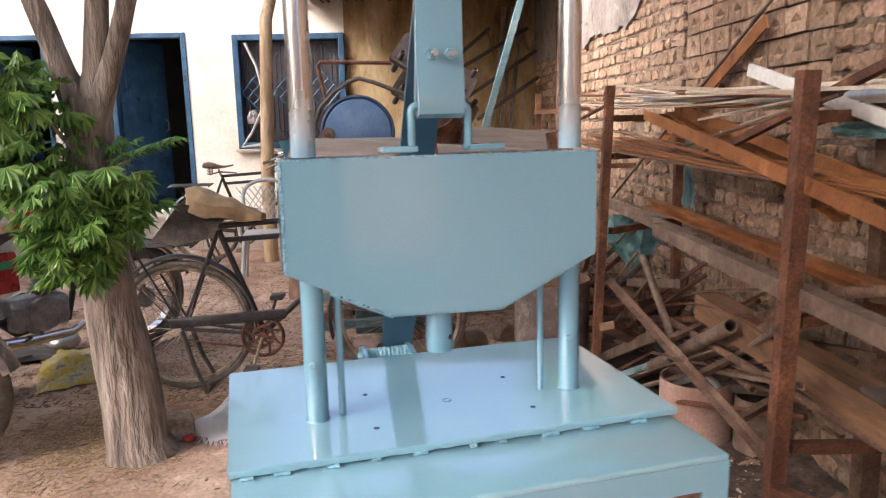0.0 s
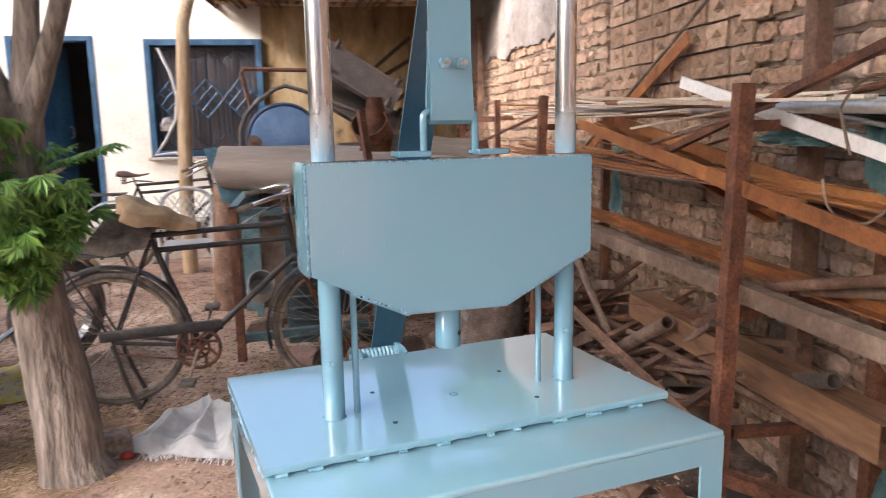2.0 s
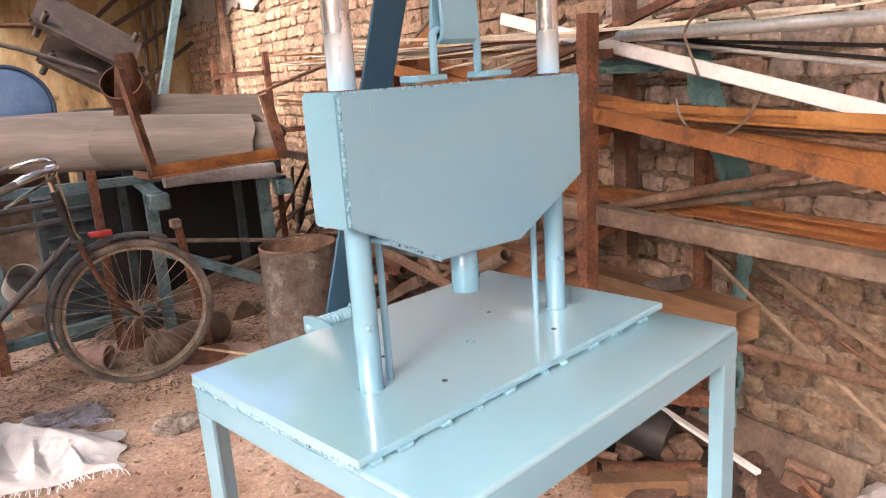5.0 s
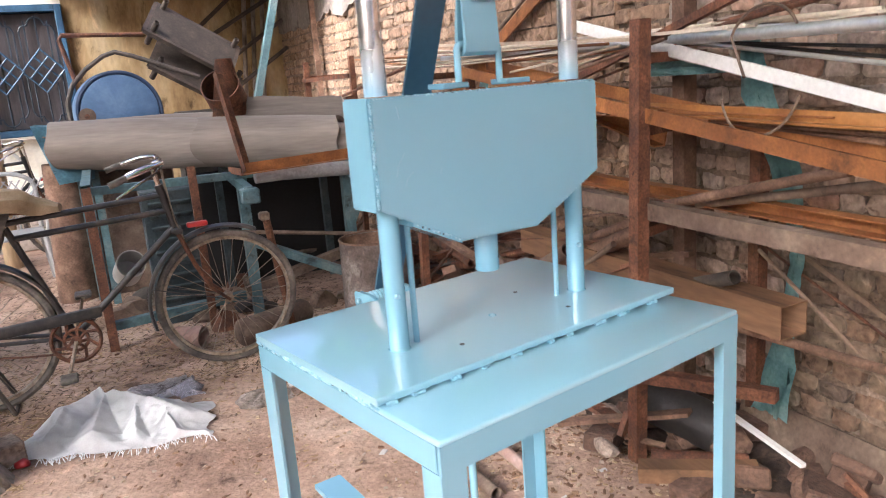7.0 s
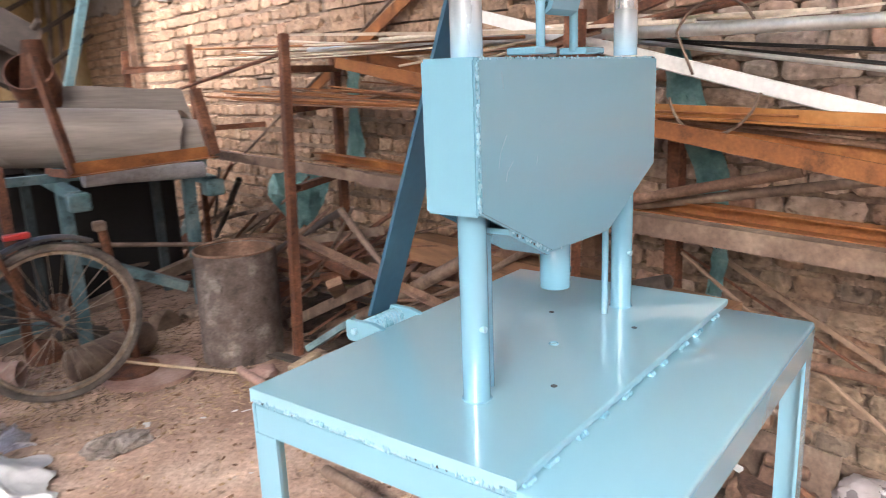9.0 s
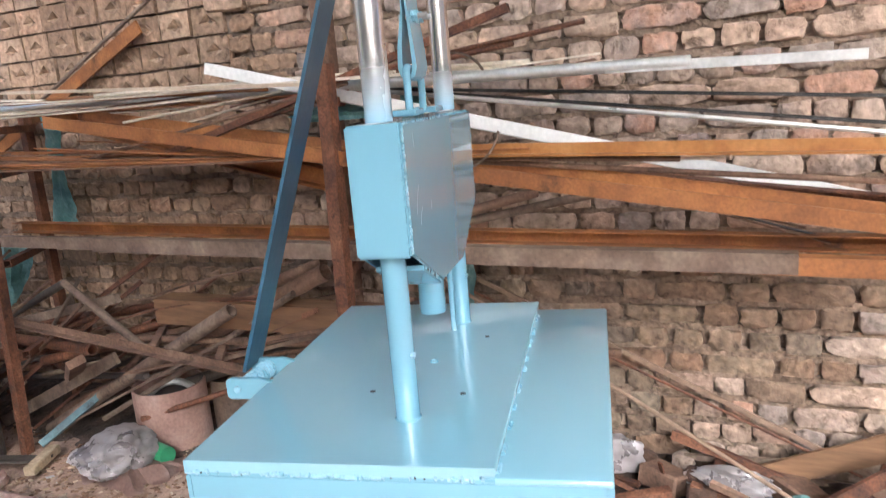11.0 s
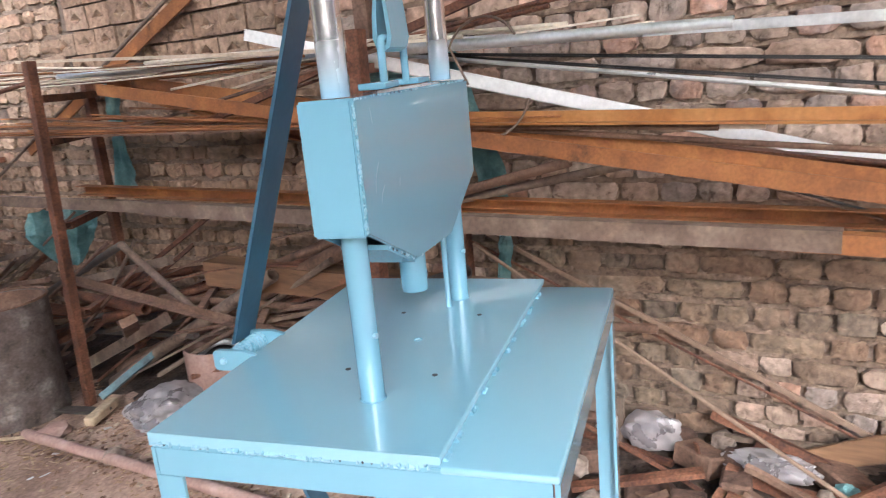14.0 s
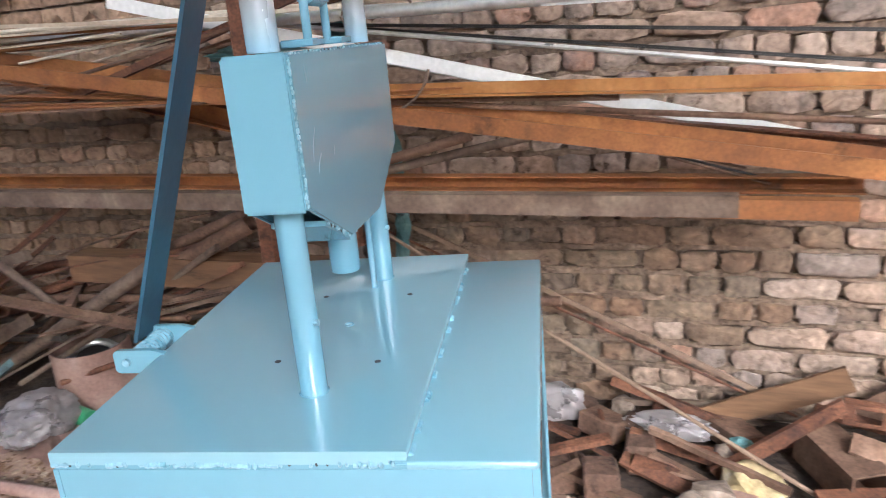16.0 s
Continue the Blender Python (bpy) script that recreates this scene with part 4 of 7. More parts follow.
# return lever on its hinge at the back edge
bm = bmesh.new()
lo, hi = [], []
for du, dv in ((-0.031, -0.003), (0.031, -0.003), (0.031, 0.003), (-0.031, 0.003)):
    lo.append(bm.verts.new((0.315 + du, 0.582 + dv, 0.955)))
    hi.append(bm.verts.new((0.372 + du, 0.252 + dv, 1.95)))
bm.faces.new(lo), bm.faces.new(hi)
for k in range(4):
    bm.faces.new((lo[k], lo[(k + 1) % 4], hi[(k + 1) % 4], hi[k]))
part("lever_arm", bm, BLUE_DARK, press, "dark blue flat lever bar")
hz = TZ + 0.004
hin = part("hinge_barrel", tb([(0.250 + 0.004 * i, 0.562, hz) for i in range(21)], 0.0145, 14, scales=[1.0 + (0.10 if i % 2 else -0.03) for i in range(21)]), WELD, press)
for u in (0.245, 0.334):
    bm = bmesh.new()
    prof = [(0.515, hz - 0.012), (0.55, hz - 0.017)] + [(0.584 + 0.008 * math.cos(radians(a)), hz + sg * 0.009 + 0.008 * math.sin(radians(a))) for sg, aa in ((-1, (-90, -55, -20)), (1, (20, 55, 90))) for a in aa] + [(0.535, hz + 0.017), (0.515, hz + 0.012)]
    A = [bm.verts.new((u - 0.004, v, zz)) for v, zz in prof]
    B = [bm.verts.new((u + 0.004, v, zz)) for v, zz in prof]
    bm.faces.new(A), bm.faces.new(B)
    for k in range(len(prof)):
        bm.faces.new((A[k], A[(k + 1) % len(prof)], B[(k + 1) % len(prof)], B[k]))
    pl = part("hinge_plate", bm, BLUE, press)
    part("pin", tb([(u - 0.009, 0.572, hz), (u + 0.005, 0.572, hz)], 0.0055, 8), WELD, pl)
part("hinge_strip", bx((0.345, 0.523, hz - 0.002), (0.10, 0.02, 0.008), 0.002), BLUE, press)
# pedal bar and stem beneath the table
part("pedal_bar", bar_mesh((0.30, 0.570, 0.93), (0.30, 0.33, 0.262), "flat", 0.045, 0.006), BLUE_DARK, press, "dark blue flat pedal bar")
part("pedal", bar_mesh((0.345, 1.04, 0.30), (0.318, 0.34, 0.262), "flat", 0.078, 0.014), BLUE, press, "flat light blue foot pedal bar")
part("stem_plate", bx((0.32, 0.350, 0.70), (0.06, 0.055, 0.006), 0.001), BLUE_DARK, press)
part("stem", tb([(0.32, 0.350, 0.258), (0.32, 0.350, 0.70)], 0.008, 10), BLUE, press)
# tack welds and beads along the plates
part("edge_strip", bx((0.0032, 0.3255, TZ - 0.0045), (0.0064, 0.388, 0.0068), 0.0006), BLUE, press)
u = 0.012
while u < 0.62:
    d = rng.uniform(0.010, 0.030)
    weld([(u, 0.1300, TZ + 0.0015), (min(u + d, 0.64), 0.1296, TZ + 0.0020)], rng.uniform(0.0030, 0.0042))
    u += d + rng.uniform(0.022, 0.065)
stitch((-0.0008, 0.14, TZ - 0.002), (-0.0008, 0.505, TZ - 0.001), 0.011, 0.0042, press)
for k in range(9):
    v = 0.14 + 0.37 * rng.random()
    weld([(-0.0005, v, TZ - 0.002 + rng.uniform(-0.002, 0.002)), (-0.0005, v + rng.uniform(0.012, 0.035), TZ - 0.002)], rng.uniform(0.0022, 0.0036))

# ---- the stock rack along the brick wall ----
rack = thing("storage_rack", "rusty welded rack of square posts and arms", "rack")
for x, y, w, z1, m in ((1.13, 3.79, 0.040, 1.50, RUST), (1.225, 2.155, 0.046, 1.463, RUST), (1.30, 5.22, 0.035, 1.53, RUST), (1.32, 6.52, 0.045, 1.55, RUST)):
    part("post", bar_mesh((x, y, gz(x, y) - 0.01), (1.185 if y == 3.79 else (1.25 if y == 2.155 else x + 0.01), y - 0.02, z1), "tube", w, w), m, rack)
for x, y, w, z1, m in ((1.66, 2.39, 0.060, 2.35, RUST_PALE), (1.66, 4.12, 0.042, 1.48, RUST), (1.70, 7.45, 0.05, 2.4, RUST_PALE)):
    part("wall_post", bar_mesh((x, y, G), (x, y, z1), "tube", w, w), m, rack)
part("wall_post", bar_mesh((1.70, 2.075, G), (1.70, 2.075, 1.12), "tube", 0.045, 0.045), RUST, rack)
for y0, x0, x1, y1, zz in ((2.145, 1.27, 1.70, 2.30, 0.79), (2.145, 1.27, 1.70, 2.30, 1.12), (2.145, 1.27, 1.70, 2.34, 1.345), (3.77, 1.20, 1.66, 4.08, 0.80), (3.77, 1.20, 1.66, 4.08, 1.165), (3.77, 1.20, 1.66, 4.08, 1.345),
                          (5.22, 1.32, 1.77, 5.22, 1.02), (6.52, 1.34, 1.77, 6.52, 1.42), (3.77, 1.20, 1.68, 4.05, 0.40), (2.145, 1.27, 1.69, 2.12, 0.42)):
    part("arm", bar_mesh((x0, y0, zz), (x1, y1, zz), "tube", 0.032, 0.032), RUST, rack)
part("tie_rail", bar_mesh((1.205, 3.84, 0.545), (1.225, 2.17, 0.375), "angle", 0.032, 0.032), RUST_PALE, rack)
part("tie_rail", bar_mesh((1.30, 6.50, 1.40), (1.30, 5.25, 1.40), "flat", 0.02, 0.03), RUST, rack)
part("tie_rail", bar_mesh((1.32, 6.50, 1.15), (1.20, 3.80, 1.42), "rod", 0.02, 0.02), RUST, rack)
for y in (2.42, 2.75, 3.08):
    zz = 0.375 + (y - 2.17) * 0.1
    part("cross_bar", bar_mesh((1.235, y, zz - 0.02), (1.66, y + 0.28, zz + 0.02), "flat", 0.03, 0.02), RUST_PALE, rack)

STOCK = "stock on the rack"
# top layer
bar("aluminium_pipe", (1.42, 3.95, 1.432), (1.42, 1.07, 1.372), "pipe", 0.036, 0, ALU, "long dull aluminium pipe lying on the rack", "pipe", STOCK)
bar("aluminium_tube", (1.42, 1.30, 1.372), (1.42, 0.65, 1.352), "tube", 0.026, 0.026, ALU, "square aluminium tube pushed into a pipe end", "tube", STOCK)
bar("white_strip", (1.36, 2.705, 1.500), (1.59, 0.36, 0.895), "flat", 0.012, 0.040, WHITE_BAR, "long white angle strip slanting across the rack", "strip", STOCK, t=0.012)
bar("grey_strip", (1.40, 2.30, 1.385), (1.62, 0.62, 0.945), "flat", 0.010, 0.028, STEEL, "dull grey strip lying under a white one", "strip", STOCK)
bar("dark_rail", (1.55, 2.55, 1.415), (1.55, 0.20, 1.205), "angle", 0.010, 0.010, DARKBAR, "long thin dark painted rail", "metal bar", STOCK)
bar("dark_rail", (1.58, 2.50, 1.425), (1.58, 0.20, 1.115), "angle", 0.010, 0.010, DARKBAR, "long thin dark painted rail", "metal bar", STOCK)
bar("silver_rod", (1.50, 2.50, 1.43), (1.50, 0.20, 1.09), "rod", 0.014, 0, ALU, "thin bright rod resting on the rack", "rod", STOCK)
bar("silver_rod", (1.46, 2.60, 1.435), (1.46, 0.90, 1.365), "rod", 0.016, 0, ALU, "thin bright rod resting on the rack", "rod", STOCK)
bar("pale_strip", (1.30, 4.05, 1.512), (1.30, 2.20, 1.405), "flat", 0.016, 0.012, CREAM, "thin weathered pale strip", "strip", STOCK)
for i in range(16):
    a = rng.random()
    y0, y1 = rng.uniform(3.2, 4.3), rng.uniform(1.2, 2.3)
    x0, x1 = rng.uniform(1.26, 1.62), rng.uniform(1.28, 1.60)
    za = 1.395 + 0.05 * rng.random() + 0.018 * (y0 - 3.2)
    zb = 1.395 + 0.028 * rng.random()
    bar("pale_strip", (x0, y0, za), (x1, y1, zb), rng.choice(("flat", "flat", "rod")), rng.uniform(0.010, 0.022), rng.uniform(0.005, 0.010), CREAM, "thin weathered pale strip", "strip", STOCK, bend=rng.uniform(-0.01, 0.02))
bar("pale_strip", (1.38, 3.17, 1.335), (1.38, 2.40, 1.395), "rod", 0.010, 0, CREAM, "thin weathered pale strip", "strip", STOCK)
bar("pale_strip", (1.42, 3.05, 1.29), (1.42, 2.40, 1.39), "rod", 0.009, 0, CREAM, "thin weathered pale strip", "strip", STOCK)
bar("rust_bar", (1.33, 2.95, 1.20), (1.33, 1.55, 1.565), "tube", 0.024, 0.024, RUST, "dark rusty square bar propped across the rack", "metal bar", STOCK)
bar("rust_rod", (1.60, 2.6, 1.39), (1.60, 1.40, 1.525), "rod", 0.018, 0, RUST, "brown rusty reinforcing rod", "rod", STOCK)
bar("rust_rod", (1.52, 2.75, 1.355), (1.50, 1.60, 1.475), "rod", 0.016, 0, RUST, "brown rusty reinforcing rod", "rod", STOCK)
bar("rust_rod", (1.32, 3.51, 1.175), (1.32, 2.10, 1.40), "rod", 0.013, 0, RUST_PALE, "brown rusty reinforcing rod", "rod", STOCK)
bar("rust_rod", (1.55, 3.40, 1.16), (1.50, 2.20, 1.38), "rod", 0.011, 0, RUST, "brown rusty reinforcing rod", "rod", STOCK)
for i in range(22):
    y0, y1 = rng.uniform(3.6, 5.2), rng.uniform(1.9, 2.9)
    x0, x1 = rng.uniform(1.28, 1.66), rng.uniform(1.30, 1.62)
    za = 1.385 + 0.10 * rng.random() + 0.02 * (y0 - 3.2)
    bar("thin_rod", (x0, y0, za), (x1, y1, 1.375 + 0.055 * rng.random()), "rod", rng.uniform(0.006, 0.012), 0, rng.choice((CREAM, CREAM, RUST_PALE, RUST_ORANGE)), "thin weathered rod in a loose fan", "rod", STOCK, bend=rng.uniform(0.0, 0.03))
for i in range(12):
    y0, y1 = rng.uniform(3.3, 4.9), rng.uniform(1.5, 2.2)
    bar("thin_rod", (1.23 + 0.02 * i, y0, 1.215 + 0.012 * (i % 5) + 0.02 * rng.random()), (1.27 + 0.016 * i, y1, 1.15 + 0.03 * rng.random()), "rod", rng.uniform(0.006, 0.010), 0, rng.choice((RUST_ORANGE, RUST_ORANGE, RUST_PALE)), "thin rusty rod lying among flat bars", "rod", STOCK, bend=rng.uniform(-0.01, 0.03))
# middle layers
hair = [Vector((1.25, 3.45 - 0.1015 * i, 1.362 - 0.01466 * i)) for i in range(30)]
hair += arc((1.315, 0.44, 0.932), 0.065, 200, 340, 8, (1, 0, 0), (0, 1, 0.14))
hair += [Vector((1.38 + 0.001 * i, 0.50 + 0.1015 * i, 0.945 + 0.0150 * i)) for i in range(30)]
bm = bmesh.new()
sweep(bm, hair, rect(0.006, 0.046))
solid("bent_flat_bar", bm, RUST_ORANGE, "long orange-rusted flat bar bent into a hairpin", "metal bar", STOCK)
bar("orange_channel", (1.47, 3.72, 1.40), (1.47, 2.30, 1.075), "channel", 0.05, 0.075, RUST_ORANGE, "orange-rusted steel channel slanting on the rack", "steel beam", STOCK, t=0.006)
bar("yellow_angle", (1.32, 2.45, 1.192), (1.31, 0.05, 1.115), "angle", 0.04, 0.036, RUST_YELLOW, "long primer-yellow steel angle", "steel beam", STOCK, t=0.006)
bar("rust_channel", (1.52, 2.6, 1.19), (1.50, 0.20, 0.905), "channel", 0.05, 0.066, RUST, "brown rusty steel channel behind the others", "steel beam", STOCK, t=0.006)
for i in range(9):
    y1 = rng.uniform(1.9, 2.4)
    bar("rust_flat", (1.24 + 0.022 * i, rng.uniform(3.6, 5.3), 1.20 + 0.006 * i), (1.25 + 0.02 * i, y1, 1.172 + 0.005 * (i % 4)), "flat", 0.022, 0.006, RUST_ORANGE if i % 3 else RUST_PALE, "thin rusty flat bar in a bundle", "metal bar", STOCK, bend=0.008)
bar("rust_rod", (1.34, 2.20, 1.162), (1.33, 1.09, 1.118), "rod", 0.016, 0, RUST_PALE, "brown rusty reinforcing rod", "rod", STOCK)
bar("rust_rod", (1.37, 2.2, 1.17), (1.36, 0.20, 1.005), "rod", 0.016, 0, RUST_PALE, "brown rusty reinforcing rod", "rod", STOCK)
bar("pale_strip", (1.36, 1.55, 1.135), (1.34, 0.98, 1.115), "flat", 0.014, 0.010, CREAM, "thin weathered pale strip", "strip", STOCK)
for i in range(6):
    bar("thin_wire_rod", (1.44 + 0.008 * i, 1.6 + 0.04 * i, 1.13), (1.46 + 0.008 * i, 0.72 + 0.03 * i, 0.86 + 0.02 * i), "rod", 0.007, 0, DARKBAR if i % 2 else RUST_PALE, "thin loose rod hanging among the beams", "rod", STOCK)
bar("box_tube", (1.28, 3.32, 0.872), (1.28, 0.80, 0.848), "tube", 0.050, 0.054, DUSTY, "long dusty grey-brown box tube on the rack", "steel beam", STOCK)
bar("rust_tube", (1.285, 1.20, 0.848), (1.28, 0.54, 0.838), "tube", 0.046, 0.048, RUST_ORANGE, "rusty tube sticking out of a larger one", "steel beam", STOCK)
bar("grey_rail", (1.37, 5.90, 0.872), (1.36, 3.10, 0.855), "flat", 0.03, 0.05, DUSTY, "long dusty grey rail", "steel beam", STOCK)
bar("rust_rail", (1.47, 4.05, 0.905), (1.46, 0.50, 0.858), "channel", 0.05, 0.045, RUST_ORANGE, "dark orange rusty rail behind the box tube", "steel beam", STOCK)
# lower layers
bar("box_beam", (1.46, 3.20, 0.560), (1.46, 1.72, 0.555), "tube", 0.11, 0.105, BEAMWOOD, "large hollow orange-brown boxed beam", "beam", STOCK)
bar("steel_pipe", (1.42, 3.95, 0.00), (1.45, 2.36, 0.74), "pipe", 0.066, 0, RUST_PALE, "thick dusty rusted pipe leaning into the rack", "pipe", STOCK)
bar("steel_pipe", (1.52, 3.70, 0.28), (1.50, 2.40, 0.765), "pipe", 0.045, 0, RUST_PALE, "dusty rusted pipe leaning into the rack", "pipe", STOCK)
bar("steel_pipe", (1.33, 3.90, -0.02), (1.36, 2.75, 0.60), "pipe", 0.055, 0, DUSTY, "dusty rusted pipe leaning into the rack", "pipe", STOCK)
bar("rust_pipe", (1.36, 3.45, 0.445), (1.50, 1.30, 0.485), "pipe", 0.030, 0, RUST_PALE, "thin brown rusted pipe lying level", "pipe", STOCK)
bar("short_pipe", (1.30, 3.58, 0.70), (1.30, 3.17, 0.43), "pipe", 0.034, 0, DUSTY, "short dusty pipe leaning on a rail", "pipe", STOCK)
bar("wood_lath", (1.25, 4.10, 0.03), (1.26, 3.30, 0.40), "flat", 0.02, 0.05, DUSTY, "dusty wooden lath leaning under the rack", "lath", STOCK)
bar("wood_lath", (1.40, 4.10, 0.46), (1.40, 3.40, 0.61), "flat", 0.03, 0.04, DUSTY, "dusty wooden lath leaning under the rack", "lath", STOCK)
bar("rust_flat", (1.50, 3.80, 0.42), (1.50, 2.55, 0.76), "flat", 0.04, 0.008, RUST_PALE, "long bent rusty flat bar", "metal bar", STOCK, bend=-0.04)
bar("rust_flat", (1.40, 3.60, 0.45), (1.45, 2.60, 0.62), "flat", 0.05, 0.006, RUST, "long bent rusty flat bar", "metal bar", STOCK, bend=-0.05)
for i in range(7):
    bar("scrap_bar", (rng.uniform(1.25, 1.6), rng.uniform(3.2, 3.9), rng.uniform(0.0, 0.35)), (rng.uniform(1.3, 1.68), rng.uniform(2.3, 2.8), rng.uniform(0.35, 0.70)), rng.choice(("flat", "rod", "angle")), rng.uniform(0.018, 0.035), 0.02, rng.choice((RUST, RUST_PALE, DUSTY)), "dusty offcut of rusty bar under the rack", "metal bar", STOCK)
rk = random.Random(31)
for i in range(46):
    y0 = rk.uniform(3.2, 6.0)
    a = Vector((rk.uniform(1.22, 1.70), y0, rk.uniform(-0.01, 0.35)))
    b = Vector((rk.uniform(1.22, 1.72), y0 - rk.uniform(0.5, 1.6), rk.uniform(0.25, 0.80)))
    sh = rk.choice(("rod", "rod", "flat", "angle", "pipe"))
    w = rk.uniform(0.012, 0.03) if sh != "pipe" else rk.uniform(0.025, 0.05)
    bar("scrap_bar", a, b, sh, w, rk.uniform(0.008, 0.03), rk.choice((RUST, RUST, RUST_PALE, DUSTY, GREYPOST)), "dusty length of rusty bar under the rack", "metal bar", STOCK)
bar("rust_pipe", (1.40, 2.20, 0.855), (1.40, 1.52, 1.025), "pipe", 0.032, 0, RUST_PALE, "rusty pipe slanting across the beams", "pipe", STOCK)
bar("grey_pipe", (1.45, 2.10, 0.86), (1.45, 1.20, 1.04), "pipe", 0.028, 0, DUSTY, "dusty grey pipe slanting across the beams", "pipe", STOCK)
# bars leaning down along the wall
bar("leaning_bar", (1.60, 1.98, 0.70), (1.30, 0.495, -0.015), "rod", 0.013, 0, TANBAR, "long rusty bar leaning along the wall", "rod", "bars leaning on the wall")
bar("leaning_bar", (1.71, 2.10, 0.70), (1.69, 0.60, 0.055), "rod", 0.010, 0, RUST, "thin dark rusty bar leaning along the wall", "rod", "bars leaning on the wall")
bar("leaning_bar", (1.73, 2.05, 0.735), (1.72, 0.575, 0.052), "flat", 0.01, 0.016, TANBAR, "rusty flat bar leaning along the wall", "rod", "bars leaning on the wall")
bar("wooden_stick", (1.70, 5.70, 0.69), (1.74, 2.95, 2.0), "rod", 0.018, 0, DUSTY, "long thin wooden stick leaning on the wall", "stick")
bar("orange_flat", (1.72, 4.85, 1.07), (1.74, 3.38, 1.735), "flat", 0.012, 0.06, RUST_ORANGE, "orange rusty flat plate leaning on the wall", "metal bar")


def rag(name, pts, widths, mat, label, seed, thick=0.02, across=(0, 1, 0)):
    """A hanging crumpled strip of cloth along pts, its width along across."""
    across = Vector(across).normalized()
    out = across.cross(Vector((0, 0, 1)))
    bm = bmesh.new()
    n, m = 34, 15
    P = [Vector(p) for p in pts]
    rows = []
    for i in range(n):
        t = i / (n - 1) * (len(P) - 1)
        k = min(int(t), len(P) - 2)
        c = P[k].lerp(P[k + 1], t - k)
        w = widths[k] + (widths[k + 1] - widths[k]) * (t - k)
        row = []
        for j in range(m):
            s = j / (m - 1) - 0.5
            q = c + across * (s * w)
            g = s * w + c.y
            fold = noise.noise(Vector((g * 16, q.z * 5, seed))) * thick + noise.noise(Vector((g * 40, q.z * 18, seed))) * thick * 0.5
            torn = 0.03 * noise.noise(Vector((g * 30, seed, 4))) if i in (0, n - 1) else 0
            row.append(bm.verts.new(q + out * fold + across * (0.022 * noise.noise(Vector((q.z * 14, seed, j)))) + Vector((0, 0, torn))))
        rows.append(row)
    for i in range(n - 1):
        for j in range(m - 1):
            bm.faces.new((rows[i][j], rows[i][j + 1], rows[i + 1][j + 1], rows[i + 1][j]))
    g = bmesh.ops.solidify(bm, geom=bm.faces[:], thickness=0.004)
    return solid(name, bm, mat, label, "rag")


rag("teal_rag", [(1.58, 2.02, 1.38), (1.57, 1.98, 1.22), (1.62, 1.90, 0.97), (1.66, 1.88, 0.72), (1.66, 1.90, 0.52), (1.62, 1.94, 0.12)], [0.07, 0.12, 0.12, 0.05, 0.05, 0.15], TEAL, "torn teal fabric strip hanging on the rack", 1.0)
rag("teal_rag", [(1.66, 3.95, 1.40), (1.64, 3.92, 1.15), (1.66, 3.97, 0.88)], [0.12, 0.09, 0.18], TEAL, "torn teal fabric strip hanging on the rack", 2.0)
rag("teal_rag", [(1.50, 4.30, 0.80), (1.46, 4.27, 0.69), (1.49, 4.30, 0.50)], [0.30, 0.34, 0.10], TEAL, "crumpled pale teal fabric hung over a bar", 3.0, 0.05, (0.8, -0.6, 0))


def lump(name, c, s, mat, label, category, amp=0.25, freq=2.0, sub=3, seed=0.0, group=""):
    """An irregular crumpled or stony lump."""
    bm = bmesh.new()
    bmesh.ops.create_icosphere(bm, subdivisions=sub, radius=1.0)
    for v in bm.verts:
        d = v.co.normalized()
        r = 1 + amp * noise.noise(d * freq + Vector((seed, 0, 0))) + amp * 0.5 * noise.noise(d * freq * 3 + Vector((seed, 3, 0)))
        v.co = Vector((d.x * s[0], d.y * s[1], d.z * s[2])) * r
        v.co.z = max(v.co.z, -0.55 * s[2])
        v.co += Vector(c)
    return solid(name, bm, mat, label, category, group)


lump("rolled_cloth", (1.55, 2.26, 1.30), (0.06, 0.22, 0.035), TEAL, "rolled teal fabric stuffed into the rack", "rag", 0.3, 3, 4, 2.0)
lump("dark_cloth", (1.56, 1.95, 1.40), (0.04, 0.10, 0.03), DARKBAR, "dark crumpled rag among the bars", "rag", 0.3, 3, 3, 5.0)
# loop of wire
solid("wire_loop", tb(arc((1.30, 1.72, 1.245), 0.13, 195, 350, 14, (0, -1, 0), (0.15, 0, 1)), 0.004, 6), DUSTY, "loose loop of stiff wire", "wire")
solid("wire_loop", tb(arc((1.34, 1.75, 1.34), 0.12, 30, 160, 12, (0, -1, 0), (0.1, 0, 1)) + [Vector((1.33, 1.80, 1.27))], 0.004, 6), DUSTY, "loose loop of stiff wire", "wire")

